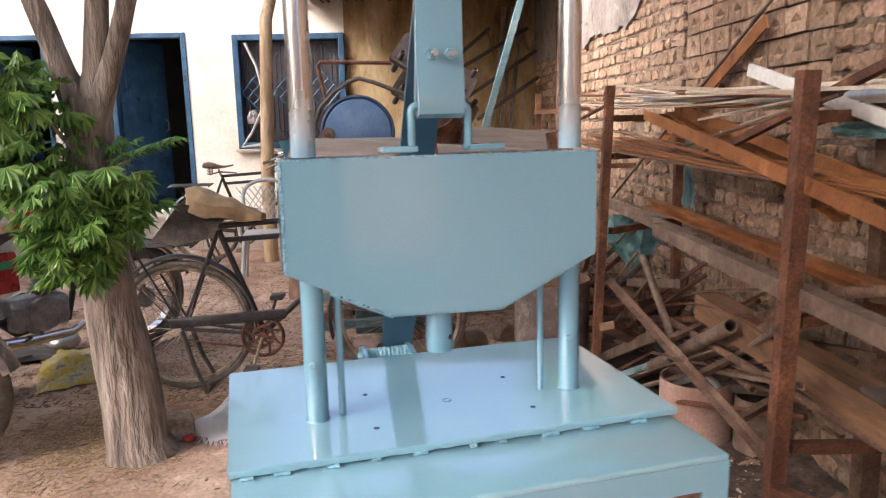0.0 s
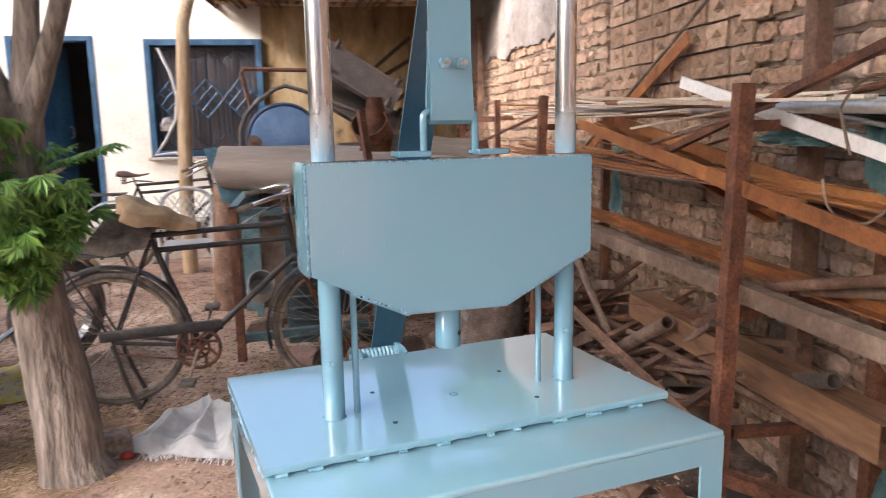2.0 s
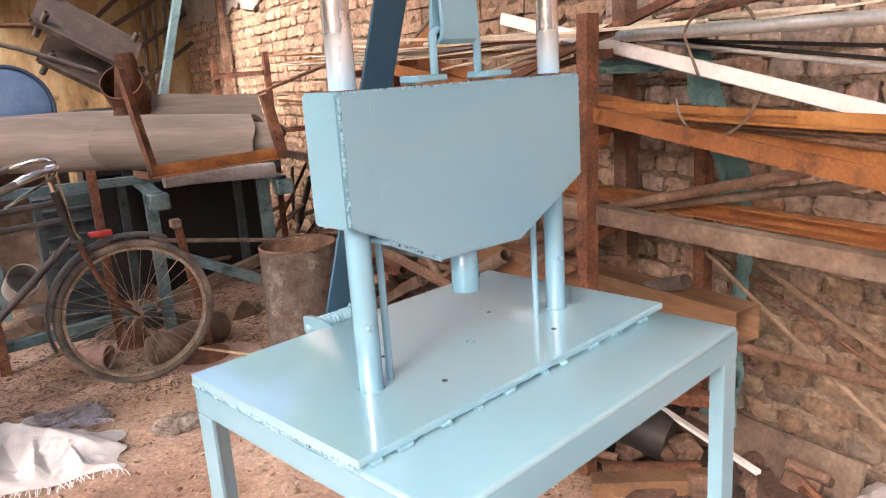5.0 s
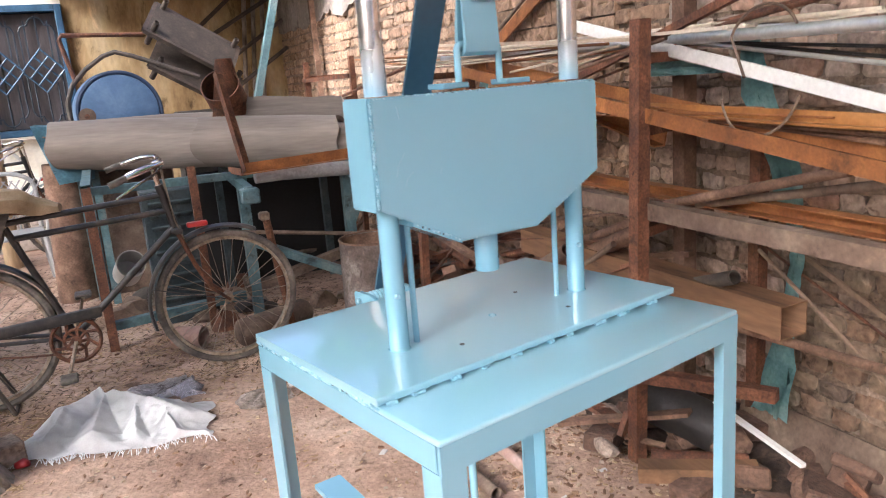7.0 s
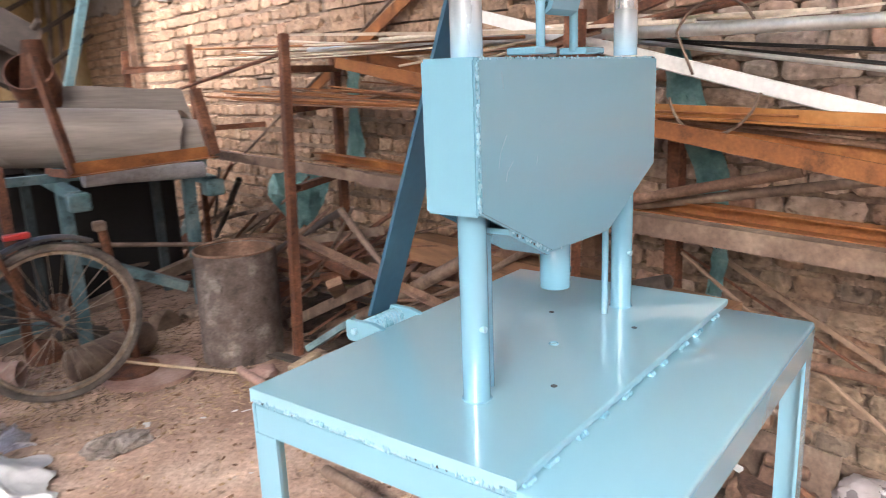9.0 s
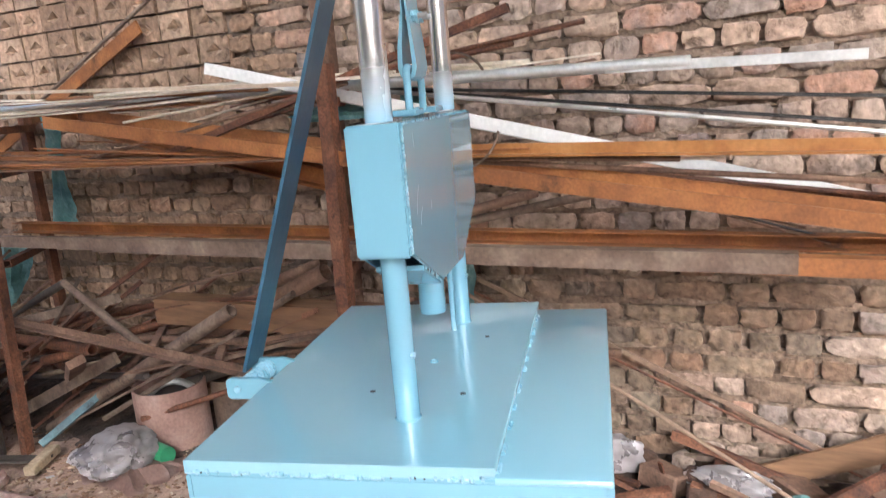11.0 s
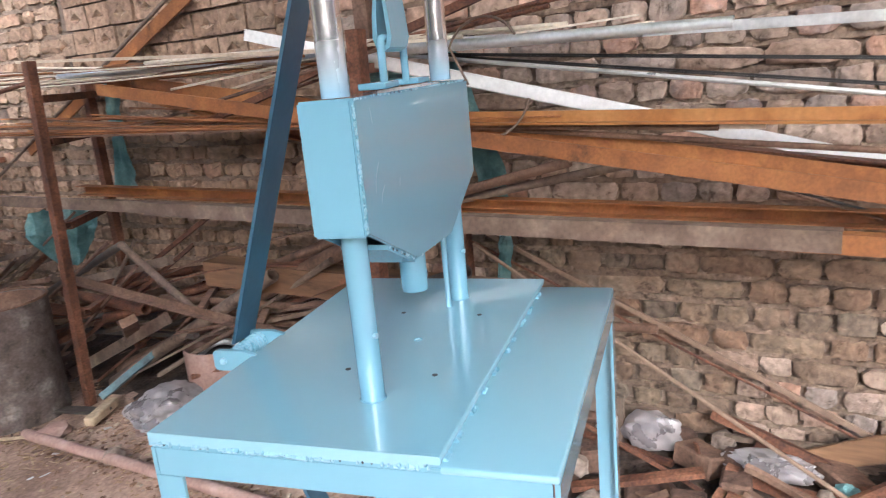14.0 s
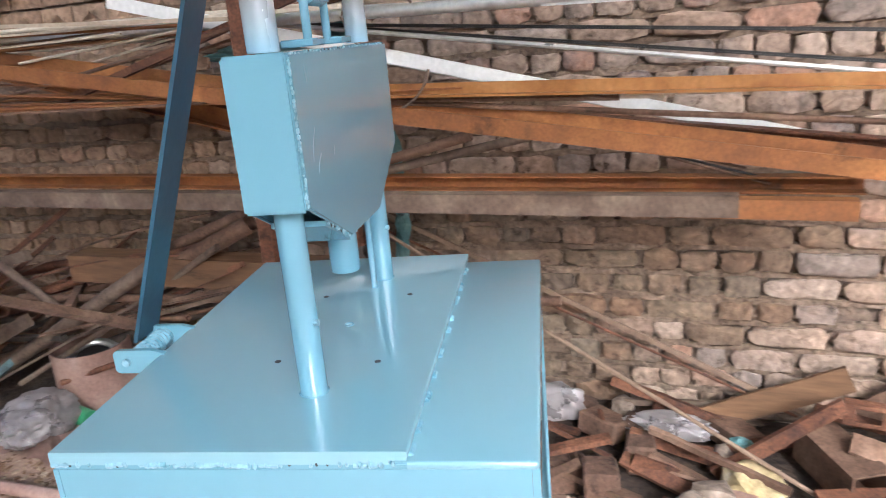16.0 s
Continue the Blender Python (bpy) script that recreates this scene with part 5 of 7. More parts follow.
# ---- bicycles ----
def wheel(parent, cx, R, name="wheel", rim_mat=RIM):
    c = Vector((cx, 0, R))
    w = part(name, tb(arc(c, R - 0.019, 0, 360, 48)[:-1], 0.019, 8, closed=True), RUBBER, parent, "dusty black bicycle wheel")
    bm = bmesh.new()
    sweep(bm, arc(c, R - 0.045, 0, 360, 48)[:-1], [(-0.013, -0.006), (0.013, -0.006), (0.015, 0.008), (-0.015, 0.008)], closed=True)
    part("rim", bm, rim_mat, w)
    bm = bmesh.new()
    for i in range(32):
        a = 2 * math.pi * i / 32
        b = a + (0.42 if i % 4 < 2 else -0.42)
        s = 0.028 if i % 2 else -0.028
        tube(bm, [c + Vector((0.022 * math.cos(b), s, 0.022 * math.sin(b))), c + Vector(((R - 0.05) * math.cos(a), 0, (R - 0.05) * math.sin(a)))], 0.0017, 4)
    part("spokes", bm, RIM, w)
    part("hub", tb([c + Vector((0, -0.06, 0)), c + Vector((0, -0.032, 0)), c + Vector((0, -0.030, 0)), c + Vector((0, 0.030, 0)), c + Vector((0, 0.032, 0)), c + Vector((0, 0.06, 0))], 0.02, 10, scales=[0.4, 0.4, 1.2, 1.2, 0.4, 0.4]), RIM, w)
    return w


def fender(parent, cx, R, a0, a1, mat):
    bm = bmesh.new()
    sweep(bm, arc((cx, 0, R), R + 0.022, a0, a1, 22), [(-0.028, -0.008), (-0.026, 0.002), (-0.012, 0.009), (0.012, 0.009), (0.026, 0.002), (0.028, -0.008), (0.024, -0.009), (0.010, 0.005), (-0.010, 0.005), (-0.024, -0.009)])
    f = part("mudguard", bm, mat, parent)
    for s in (-1, 1):
        p = arc((cx, 0, R), R + 0.02, (a0 * 0.25 + a1 * 0.75), (a0 * 0.25 + a1 * 0.75), 1)[0]
        part("stay", tb([(cx, s * 0.055, R), p + Vector((0, s * 0.028, 0))], 0.003, 5), mat, f)


def bicycle(label, m, saddle_mat, guard_mat, covered):
    b = thing("bicycle", label, "bicycle", m, "parked bicycles")
    R, WB = 0.355, 1.13
    wheel(b, 0, R)
    wheel(b, WB, R)
    fender(b, 0, R, 20, 172, guard_mat)
    fender(b, WB, R, 62, 196, guard_mat)
    BB, SC, HT, HB = Vector((0.41, 0, 0.30)), Vector((0.215, 0, 0.86)), Vector((0.885, 0, 0.95)), Vector((0.925, 0, 0.76))
    fr = part("frame", tb([BB, SC], 0.0155, 10), BLACK, b, "black enamel frame worn to rust")
    for nm, a, c, r in (("top_tube", SC + Vector((0, 0, 0.02)), HT - Vector((0, 0, 0.03)), 0.0145), ("top_tube", SC - Vector((-0.01, 0, 0.055)), HT + Vector((0.01, 0, -0.11)), 0.0145), ("down_tube", HB, BB, 0.0165), ("head_tube", HT + Vector((-0.005, 0, 0.02)), HB, 0.021)):
        part(nm, tb([a, c], r, 10), BLACK, fr)
    for s in (-1, 1):
        part("seat_stay", tb([SC + Vector((0, s * 0.02, 0)), Vector((0, s * 0.058, R))], 0.008, 8), BLACK, fr)
        part("chain_stay", tb([BB + Vector((0, s * 0.025, 0)), Vector((0, s * 0.058, R))], 0.010, 8), BLACK, fr)
        part("fork_blade", tb([HB + Vector((0.0, s * 0.045, -0.01)), Vector((0.99, s * 0.05, 0.56)), Vector((1.05, s * 0.055, 0.43)), Vector((WB, s * 0.058, R))], 0.011, 8, scales=[1.1, 1, 0.85, 0.7]), RUST, fr)
    part("fork_crown", bx(HB + Vector((0.005, 0, -0.02)), (0.05, 0.12, 0.03), 0.008), BLACK, fr)
    # chain case, ring, cranks and pedals
    bm = bx((0.24, -0.068, 0.405), (0.60, 0.028, 0.058), 0.014, Matrix.Rotation(radians(-3), 4, "Y"), 2)
    part("chain_guard", bm, BLACK, b, "black chain guard")
    part("chain", tb([(0.41, -0.062, 0.235), (0.2, -0.062, 0.262), (0.0, -0.062, 0.30)], 0.005, 5), RUST, b, "rusty slack chain")
    cr = part("chain_ring", tb(arc((0.41, -0.060, 0.30), 0.106, 0, 360, 32)[:-1], 0.010, 6, closed=True), RUST, b, "brown rusted chain ring")
    part("ring_web", tb(arc((0.41, -0.060, 0.30), 0.052, 0, 360, 24)[:-1], 0.008, 5, closed=True), RUST, cr)
    for i in range(8):
        a = 2 * math.pi * i / 8 + 0.3
        part("ring_arm", tb([(0.41 + 0.02 * math.cos(a), -0.060, 0.30 + 0.02 * math.sin(a)), (0.41 + 0.055 * math.cos(a + 0.35), -0.060, 0.30 + 0.055 * math.sin(a + 0.35)), (0.41 + 0.10 * math.cos(a), -0.060, 0.30 + 0.10 * math.sin(a))], 0.008, 5), RUST, cr)
    part("ring_hub", tb([(0.41, -0.045, 0.30), (0.41, -0.078, 0.30)], 0.024, 12), RUST, cr)
    for s, dx, dz in ((-1, -0.055, -0.155), (1, 0.055, 0.155)):
        y = s * 0.085
        ca = part("crank_arm", tb([(0.41, y, 0.30), (0.41 + dx, y * 1.1, 0.30 + dz)], 0.009, 6), RIM, b)
        part("pedal", bx((0.41 + dx, y + s * 0.055, 0.30 + dz), (0.075, 0.085, 0.024), 0.006), RUBBER, ca)
    # saddle
    part("seat_post", tb([SC, SC + Vector((-0.03, 0, 0.09))], 0.012, 8), RIM, b)
    bm = bmesh.new()
    if covered:
        n = 12
        pts = [Vector((0.07 + 0.38 * i / (n - 1), 0.008 * math.sin(i), 1.045 - 0.125 * (i / (n - 1)) + 0.008 * math.sin(i * 1.3))) for i in range(n)]
        prof = [(-0.075, -0.06), (0.075, -0.06), (0.085, 0.0), (0.055, 0.04), (0.0, 0.05), (-0.055, 0.04), (-0.085, 0.0)]
        sweep(bm, pts, prof, scales=[0.6, 1.0, 1.15, 1.15, 1.1, 1.0, 0.95, 0.85, 0.75, 0.65, 0.55, 0.4])
        bmesh.ops.subdivide_edges(bm, edges=bm.edges[:], cuts=1, use_grid_fill=True)
        rough_up(bm, 0.010, 14, 3)
    else:
        n = 10
        pts = [Vector((0.05 + 0.28 * i / (n - 1), 0, 0.985 + 0.012 * math.cos(i / 9 * 5))) for i in range(n)]
        sweep(bm, pts, [(-0.1, -0.02), (0.1, -0.02), (0.11, 0.0), (0.07, 0.022), (0, 0.028), (-0.07, 0.022), (-0.11, 0.0)], scales=[0.8, 1, 1, 0.9, 0.7, 0.5, 0.4, 0.33, 0.3, 0.25])
    sd = part("saddle", bm, saddle_mat, b, "saddle wrapped in khaki cloth" if covered else "brown leather saddle")
    for s in (-1, 1):
        helix = [Vector((0.10 + 0.016 * math.cos(k * 0.9), s * 0.06 + 0.016 * math.sin(k * 0.9), 0.90 + k * 0.0022)) for k in range(30)]
        part("saddle_spring", tb(helix, 0.0032, 5), RUST, sd)
    if covered:
        bm = bmesh.new()
        for sy in (-1, 1):
            A = [bm.verts.new((u, sy * v, zz)) for u, v, zz in ((0.06, 0.085, 1.02), (0.26, 0.06, 0.95), (0.20, 0.05, 0.83), (0.02, 0.085, 0.80), (-0.10, 0.09, 0.83))]
            bm.faces.new(A)
        bmesh.ops.solidify(bm, geom=bm.faces[:], thickness=0.006)
        part("saddle_skirt", bm, RUBBER, sd, "dark leather skirt under the saddle wrap")
    part("saddle_rail", tb([(0.10, 0, 0.90), (0.20, 0, 0.925), (0.36, 0, 0.91)], 0.007, 6), RUST, sd)
    # handlebar with rod brake levers
    part("stem", tb([HT, Vector((0.865, 0, 1.05)), Vector((0.875, 0, 1.075))], 0.012, 8), CHROME, b)
    bar_pts = lambda s: [Vector((0.875, 0, 1.075)), Vector((0.905, s * 0.06, 1.082)), Vector((0.895, s * 0.16, 1.088)), Vector((0.83, s * 0.225, 1.08)), Vector((0.74, s * 0.25, 1.055)), Vector((0.665, s * 0.262, 1.03))]
    for s in (-1, 1):
        hb = part("handlebar", tb(bar_pts(s), 0.0115, 10), CHROME, b, "bright handlebar")
        part("grip", tb(bar_pts(s)[-2:], 0.0155, 10), RUBBER, hb)
        part("brake_lever", tb([Vector((0.90, s * 0.05, 1.06)), Vector((0.86, s * 0.17, 1.045)), Vector((0.78, s * 0.22, 1.015)), Vector((0.685, s * 0.24, 0.965))], 0.006, 7), CHROME, hb)
        part("brake_rod", tb([Vector((0.90, s * 0.05, 1.06)), Vector((0.925, s * 0.045, 0.80)), Vector((0.955, s * 0.05, 0.70))], 0.0035, 5), RIM, hb)
    # rear carrier and stand
    ca = part("carrier", bx((-0.10, 0, 0.80), (0.42, 0.022, 0.010), 0.003), BLACK, b, "black rear carrier")
    for y in (-0.075, -0.04, 0.04, 0.075):
        part("carrier_bar", bx((-0.10, y, 0.80), (0.42, 0.012, 0.008), 0.002), BLACK, ca)
    for x in (-0.30, -0.15, 0.0, 0.09):
        part("carrier_bar", bx((x, 0, 0.791), (0.014, 0.17, 0.008), 0.002), BLACK, ca)
    for s in (-1, 1):
        part("carrier_stay", tb([(-0.20, s * 0.07, 0.79), (0.0, s * 0.062, R + 0.01)], 0.006, 6), BLACK, ca)
        part("stand_leg", tb([(0.0, s * 0.066, R - 0.01), (0.05, s * 0.085, 0.16), (0.11, s * 0.10, 0.006)], 0.012, 6), GREYPOST, b)
    part("stand_foot", tb([(0.11, -0.10, 0.010), (0.11, 0.10, 0.010)], 0.010, 6), GREYPOST, b)
    part("lamp", bx((WB - 0.10, 0, 2 * R + 0.045), (0.10, 0.035, 0.025), 0.006), RED, b, "red plastic reflector")
    return b


bike = bicycle("old black roadster bicycle with a khaki-wrapped saddle", pose(-0.985, 4.05, gz(-0.4, 4.05) + 0.002, 3, 0, 0.5), KHAKI, BLACK, True)
bike2 = bicycle("old bicycle with brown leather saddle and bright mudguards", pose(-1.86, 7.72, gz(-1.4, 7.7) + 0.002, 4, 0, 2), BROWNLEATHER, PALEGUARD, False)


# ---- motorcycles ----
def motorcycle(label, m, tank_mat):
    b = thing("motorcycle", label, "motorcycle", m, "parked motorcycles")
    R, WB = 0.30, 1.22
    for nm, cx in (("rear_wheel", 0.0), ("front_wheel", WB)):
        c = Vector((cx, 0, R))
        w = part(nm, tb(arc(c, R - 0.04, 0, 360, 40)[:-1], 0.042, 10, closed=True), RUBBER, b)
        bm = bmesh.new()
        sweep(bm, arc(c, R - 0.085, 0, 360, 40)[:-1], [(-0.03, -0.008), (0.03, -0.008), (0.034, 0.012), (-0.034, 0.012)], closed=True)
        part("rim", bm, CHROME, w)
        bm = bmesh.new()
        for i in range(28):
            a = 2 * math.pi * i / 28
            tube(bm, [c + Vector((0.05 * math.cos(a + 0.5), 0.04 * (-1) ** i, 0.05 * math.sin(a + 0.5))), c + Vector(((R - 0.09) * math.cos(a), 0, (R - 0.09) * math.sin(a)))], 0.0025, 4)
        part("spokes", bm, CHROME, w)
        part("hub", tb([c + Vector((0, -0.06, 0)), c + Vector((0, 0.06, 0))], 0.06, 16), ENGINE, w)
        bm = bmesh.new()
        sweep(bm, arc(c, R + 0.03, 15 if cx else 30, 150, 16), [(-0.055, -0.02), (-0.045, 0.006), (0, 0.014), (0.045, 0.006), (0.055, -0.02), (0.05, -0.022), (0, 0.008), (-0.05, -0.022)])
        part("mudguard", bm, CHROME if cx else tank_mat, b)
    for s in (-1, 1):
        part("fork_tube", tb([(WB, s * 0.075, R), (WB - 0.22, s * 0.075, 0.86)], 0.018, 10), CHROME, b)
        part("swing_arm", tb([(0, s * 0.08, R), (0.46, s * 0.07, 0.36)], 0.016, 8), BLACK, b)
        part("shock_absorber", tb([(0.05, s * 0.10, R + 0.04), (0.20, s * 0.10, 0.68)], 0.026, 10), CHROME, b)
        part("handlebar", tb([(0.95, 0, 0.93), (0.93, s * 0.10, 1.0), (0.80, s * 0.33, 1.03)], 0.012, 8), CHROME, b)
        part("side_panel", bx((0.36, s * 0.11, 0.60), (0.26, 0.03, 0.20), 0.014, None, 2), tank_mat, b)
        part("stripe", bx((0.36, s * 0.128, 0.64), (0.20, 0.006, 0.04), 0.001), GREEN, b)
        part("footpeg", tb([(0.50, s * 0.06, 0.30), (0.50, s * 0.24, 0.30)], 0.014, 8), RUBBER, b)
    bm = bmesh.new()
    sweep(bm, [(0.50, 0, 0.80), (0.56, 0, 0.815), (0.66, 0, 0.83), (0.78, 0, 0.845), (0.87, 0, 0.845), (0.93, 0, 0.83)], [(-0.10, -0.09), (0.10, -0.09), (0.135, -0.02), (0.115, 0.05), (0.05, 0.085), (-0.05, 0.085), (-0.115, 0.05), (-0.135, -0.02)], scales=[0.62, 0.8, 0.95, 1.05, 1.0, 0.75])
    tank = part("fuel_tank", bm, tank_mat, b, "glossy red fuel tank with pale stripes")
    for s in (-1, 1):
        part("stripe", tb([(0.60, s * 0.128, 0.80), (0.88, s * 0.140, 0.83)], 0.006, 5), WHITEPLASTIC, tank)
    part("fuel_cap", tb([(0.72, 0, 0.915), (0.72, 0, 0.935)], 0.03, 14), CHROME, tank)
    bm = bmesh.new()
    sweep(bm, [(-0.16, 0, 0.80), (-0.05, 0, 0.79), (0.2, 0, 0.78), (0.40, 0, 0.78), (0.52, 0, 0.80)], [(-0.13, -0.05), (0.13, -0.05), (0.13, 0.02), (0.08, 0.05), (-0.08, 0.05), (-0.13, 0.02)], scales=[0.7, 1, 1, 0.95, 0.6])
    part("seat", bm, RUBBER, b, "black vinyl seat")
    eng = part("engine", bx((0.60, 0, 0.36), (0.30, 0.20, 0.17), 0.04, None, 3), ENGINE, b)
    for s in (-1, 1):
        part("engine_cover", tb([(0.60, s * 0.09, 0.36), (0.60, s * 0.125, 0.36)], 0.085, 20), ENGINE, eng)
        part("engine_cover", tb([(0.48, s * 0.09, 0.35), (0.48, s * 0.115, 0.35)], 0.06, 16), ENGINE, eng)
    for k in range(8):
        part("cooling_fin", bx((0.68 + 0.010 * k, 0, 0.465 + 0.020 * k), (0.15, 0.15, 0.008), 0.002, Matrix.Rotation(radians(-18), 4, "Y")), BLACK, eng)
    part("exhaust_pipe", tb([(0.80, -0.05, 0.52), (0.90, -0.09, 0.46), (0.88, -0.12, 0.30), (0.72, -0.14, 0.24), (0.45, -0.15, 0.25), (0.05, -0.16, 0.30), (-0.25, -0.16, 0.34)], 0.026, 10, scales=[0.7, 0.7, 0.7, 0.8, 1.1, 1.5, 1.5]), CHROME, b)
    part("frame_tube", tb([(0.92, 0, 0.86), (0.84, 0, 0.50), (0.78, 0, 0.28), (0.50, 0, 0.26), (0.36, 0, 0.40), (0.32, 0, 0.74), (0.92, 0, 0.84)], 0.018, 8), BLACK, b)
    hl = part("headlight", tb([(0.98, 0, 0.88), (1.03, 0, 0.88), (1.08, 0, 0.88)], 0.085, 16, scales=[0.5, 0.95, 1.0]), CHROME, b)
    part("lens", tb([(1.081, 0, 0.88), (1.086, 0, 0.88)], 0.08, 16), WHITEPLASTIC, hl)
    part("tail_light", bx((-0.20, 0, 0.74), (0.05, 0.10, 0.06), 0.012), RED, b)
    part("side_stand", tb([(0.46, 0.10, 0.28), (0.42, 0.20, 0.012)], 0.010, 6), BLACK, b)
    return b


moto = motorcycle("red motorcycle with green-striped side panel, dusty engine", pose(-2.27, 3.78, gz(-2, 4.2), 0, 0, 55) @ Matrix.Scale(1.08, 4), RED)
copy_thing(moto, pose(-3.10, 3.11, gz(-2.8, 3.2), 0, 0, 4))


bm = bmesh.new()
bmesh.ops.create_icosphere(bm, subdivisions=4, radius=1.0)
for v in bm.verts:
    v.co = Vector((v.co.x * 0.20, v.co.y * 0.17, v.co.z * 0.05 - 0.10 * (abs(v.co.y) ** 3)))
rough_up(bm, 0.025, 9, 2.0)
bmesh.ops.transform(bm, matrix=pose(-2.01, 4.15, 0.945, 0, 0, 55), verts=bm.verts[:])
solid("folded_blanket", bm, PINK, "folded pink printed blanket on the motorcycle seat", "blanket")

# ---- tree ----
tree = thing("tree", "young rough-barked tree with leafy green shoots round its trunk", "tree", pose(-0.985, 3.26, gz(-1, 3.29) - 0.02))


def limb(pts, rs, name="limb", n=12, lumps=0.012):
    bm = bmesh.new()
    P = [Vector(p) for p in pts]
    line, sc = [], []
    for i in range(len(P) - 1):
        for k in range(6):
            t = k / 6
            line.append(P[i].lerp(P[i + 1], t))
            sc.append(rs[i] + (rs[i + 1] - rs[i]) * t)
    line.append(P[-1]), sc.append(rs[-1])
    tube(bm, line, 1.0, n, scales=sc)
    for v in bm.verts:
        v.co += noise.noise_vector(Vector((v.co.x * 9, v.co.y * 9, v.co.z * 2.5))) * lumps
    return part(name, bm, BARK, tree)


limb([(0.02, 0, -0.03), (0.0, 0, 0.08), (-0.025, 0.02, 0.35), (-0.07, 0.05, 0.75), (-0.09, 0.04, 1.1), (-0.075, 0.02, 1.52)], [0.155, 0.122, 0.112, 0.106, 0.092, 0.075], "trunk", 24, 0.024)
limb([(-0.085, 0.02, 1.45), (-0.15, 0.02, 1.62), (-0.23, 0.0, 1.90), (-0.36, -0.05, 2.5), (-0.5, 0.0, 3.2)], [0.06, 0.05, 0.042, 0.035, 0.018])
limb([(-0.075, 0.03, 1.45), (-0.03, 0.04, 1.62), (-0.005, 0.04, 1.90), (0.02, 0.10, 2.5), (0.05, 0.2, 3.3)], [0.06, 0.052, 0.046, 0.036, 0.018])
limb([(-0.06, 0.02, 1.42), (0.03, 0.0, 1.60), (0.14, -0.03, 1.87), (0.33, -0.1, 2.4), (0.5, -0.1, 3.1)], [0.055, 0.046, 0.038, 0.03, 0.016])
for a in ((-0.10, -0.02, 0.95, -0.25, -0.10, 1.10), (-0.12, -0.03, 1.15, -0.34, -0.12, 1.36), (-0.05, -0.03, 0.9, 0.10, -0.12, 1.0), (-0.06, -0.02, 1.2, 0.12, -0.10, 1.28), (-0.1, -0.04, 1.3, -0.12, -0.2, 1.42)):
    limb([a[:3], a[3:]], [0.014, 0.006], "shoot", 6, 0.003)
# leafy shoots: palmate leaves in sprays that droop off the shoots
bm = bmesh.new()
rl = random.Random(11)


def palmate(c, d, up, size):
    """A leaf of five to seven pointed lobes at c, pointing along d."""
    s = d.cross(up).normalized()
    u = s.cross(d).normalized()
    k = rl.choice((5, 5, 7))
    for i in range(k):
        a = (i - (k - 1) / 2) * 0.46
        L = size * (1 - 0.10 * abs(i - (k - 1) / 2)) * rl.uniform(0.85, 1.1)
        q = d * math.cos(a) + s * math.sin(a) - u * 0.22
        w = (s * math.cos(a) - d * math.sin(a)) * (size * 0.13)
        p0, p1, p2, p3 = c, c + q * (L * 0.55) + w, c + q * L - u * (L * 0.12), c + q * (L * 0.55) - w
        m = c + q * (L * 0.5) - u * (size * 0.06)
        v = [bm.verts.new(p) for p in (p0, p1, p2, p3, m)]
        bm.faces.new((v[0], v[1], v[4])), bm.faces.new((v[1], v[2], v[4])), bm.faces.new((v[2], v[3], v[4])), bm.faces.new((v[3], v[0], v[4]))


LEVELS = ((0.80, -0.19, -0.15), (0.90, -0.20, -0.04), (1.00, -0.22, 0.05), (1.08, -0.27, 0.11), (1.18, -0.40, 0.13), (1.32, -0.50, 0.11), (1.46, -0.52, -0.06), (1.68, -0.52, -0.30))


def breadth(z):
    """How far the shoots reach to either side at a height."""
    for (z0, a0, b0), (z1, a1, b1) in zip(LEVELS, LEVELS[1:]):
        if z <= z1:
            k = max(0.0, (z - z0) / (z1 - z0))
            return a0 + (a1 - a0) * k, b0 + (b1 - b0) * k
    return LEVELS[-1][1:]


for i in range(400):
    zc = 0.80 + 0.87 * rl.random()
    a, b = breadth(zc)
    mid, half = (a + b) / 2, (b - a) / 2
    s = rl.uniform(-1, 1)
    c = Vector((mid + half * s, -0.04 + 0.30 * math.sqrt(max(0, 1 - s * s)) * rl.uniform(-1, 0.35), zc))
    if zc > 1.22 and -0.16 < c.x < 0.02 and rl.random() < 0.8:
        continue
    if noise.noise(c * 5.5) < -0.22:
        continue
    out = (Vector((c.x + 0.09, c.y - 0.05, rl.uniform(-0.55, 0.2)))).normalized()
    for k in range(rl.choice((3, 4, 5))):
        q = c + Vector((rl.uniform(-0.06, 0.06), rl.uniform(-0.06, 0.06), rl.uniform(-0.06, 0.05)))
        d = (out + Vector((rl.uniform(-0.8, 0.8), rl.uniform(-0.7, 0.7), rl.uniform(-0.9, 0.3)))).normalized()
        palmate(q, d, Vector((rl.uniform(-0.4, 0.4), rl.uniform(-0.7, 0.1), 1)).normalized(), rl.uniform(0.05, 0.10))
for i in range(18):
    q = Vector((0.08 + 0.013 * i, -0.10, 1.30 + 0.004 * i))
    palmate(q, Vector((0.8, -0.4, 0.1 * (-1) ** i)).normalized(), Vector((0, 0, 1)), 0.07)
part("crown", bm, LEAF, tree, "bright green lobed leaves in loose sprays")

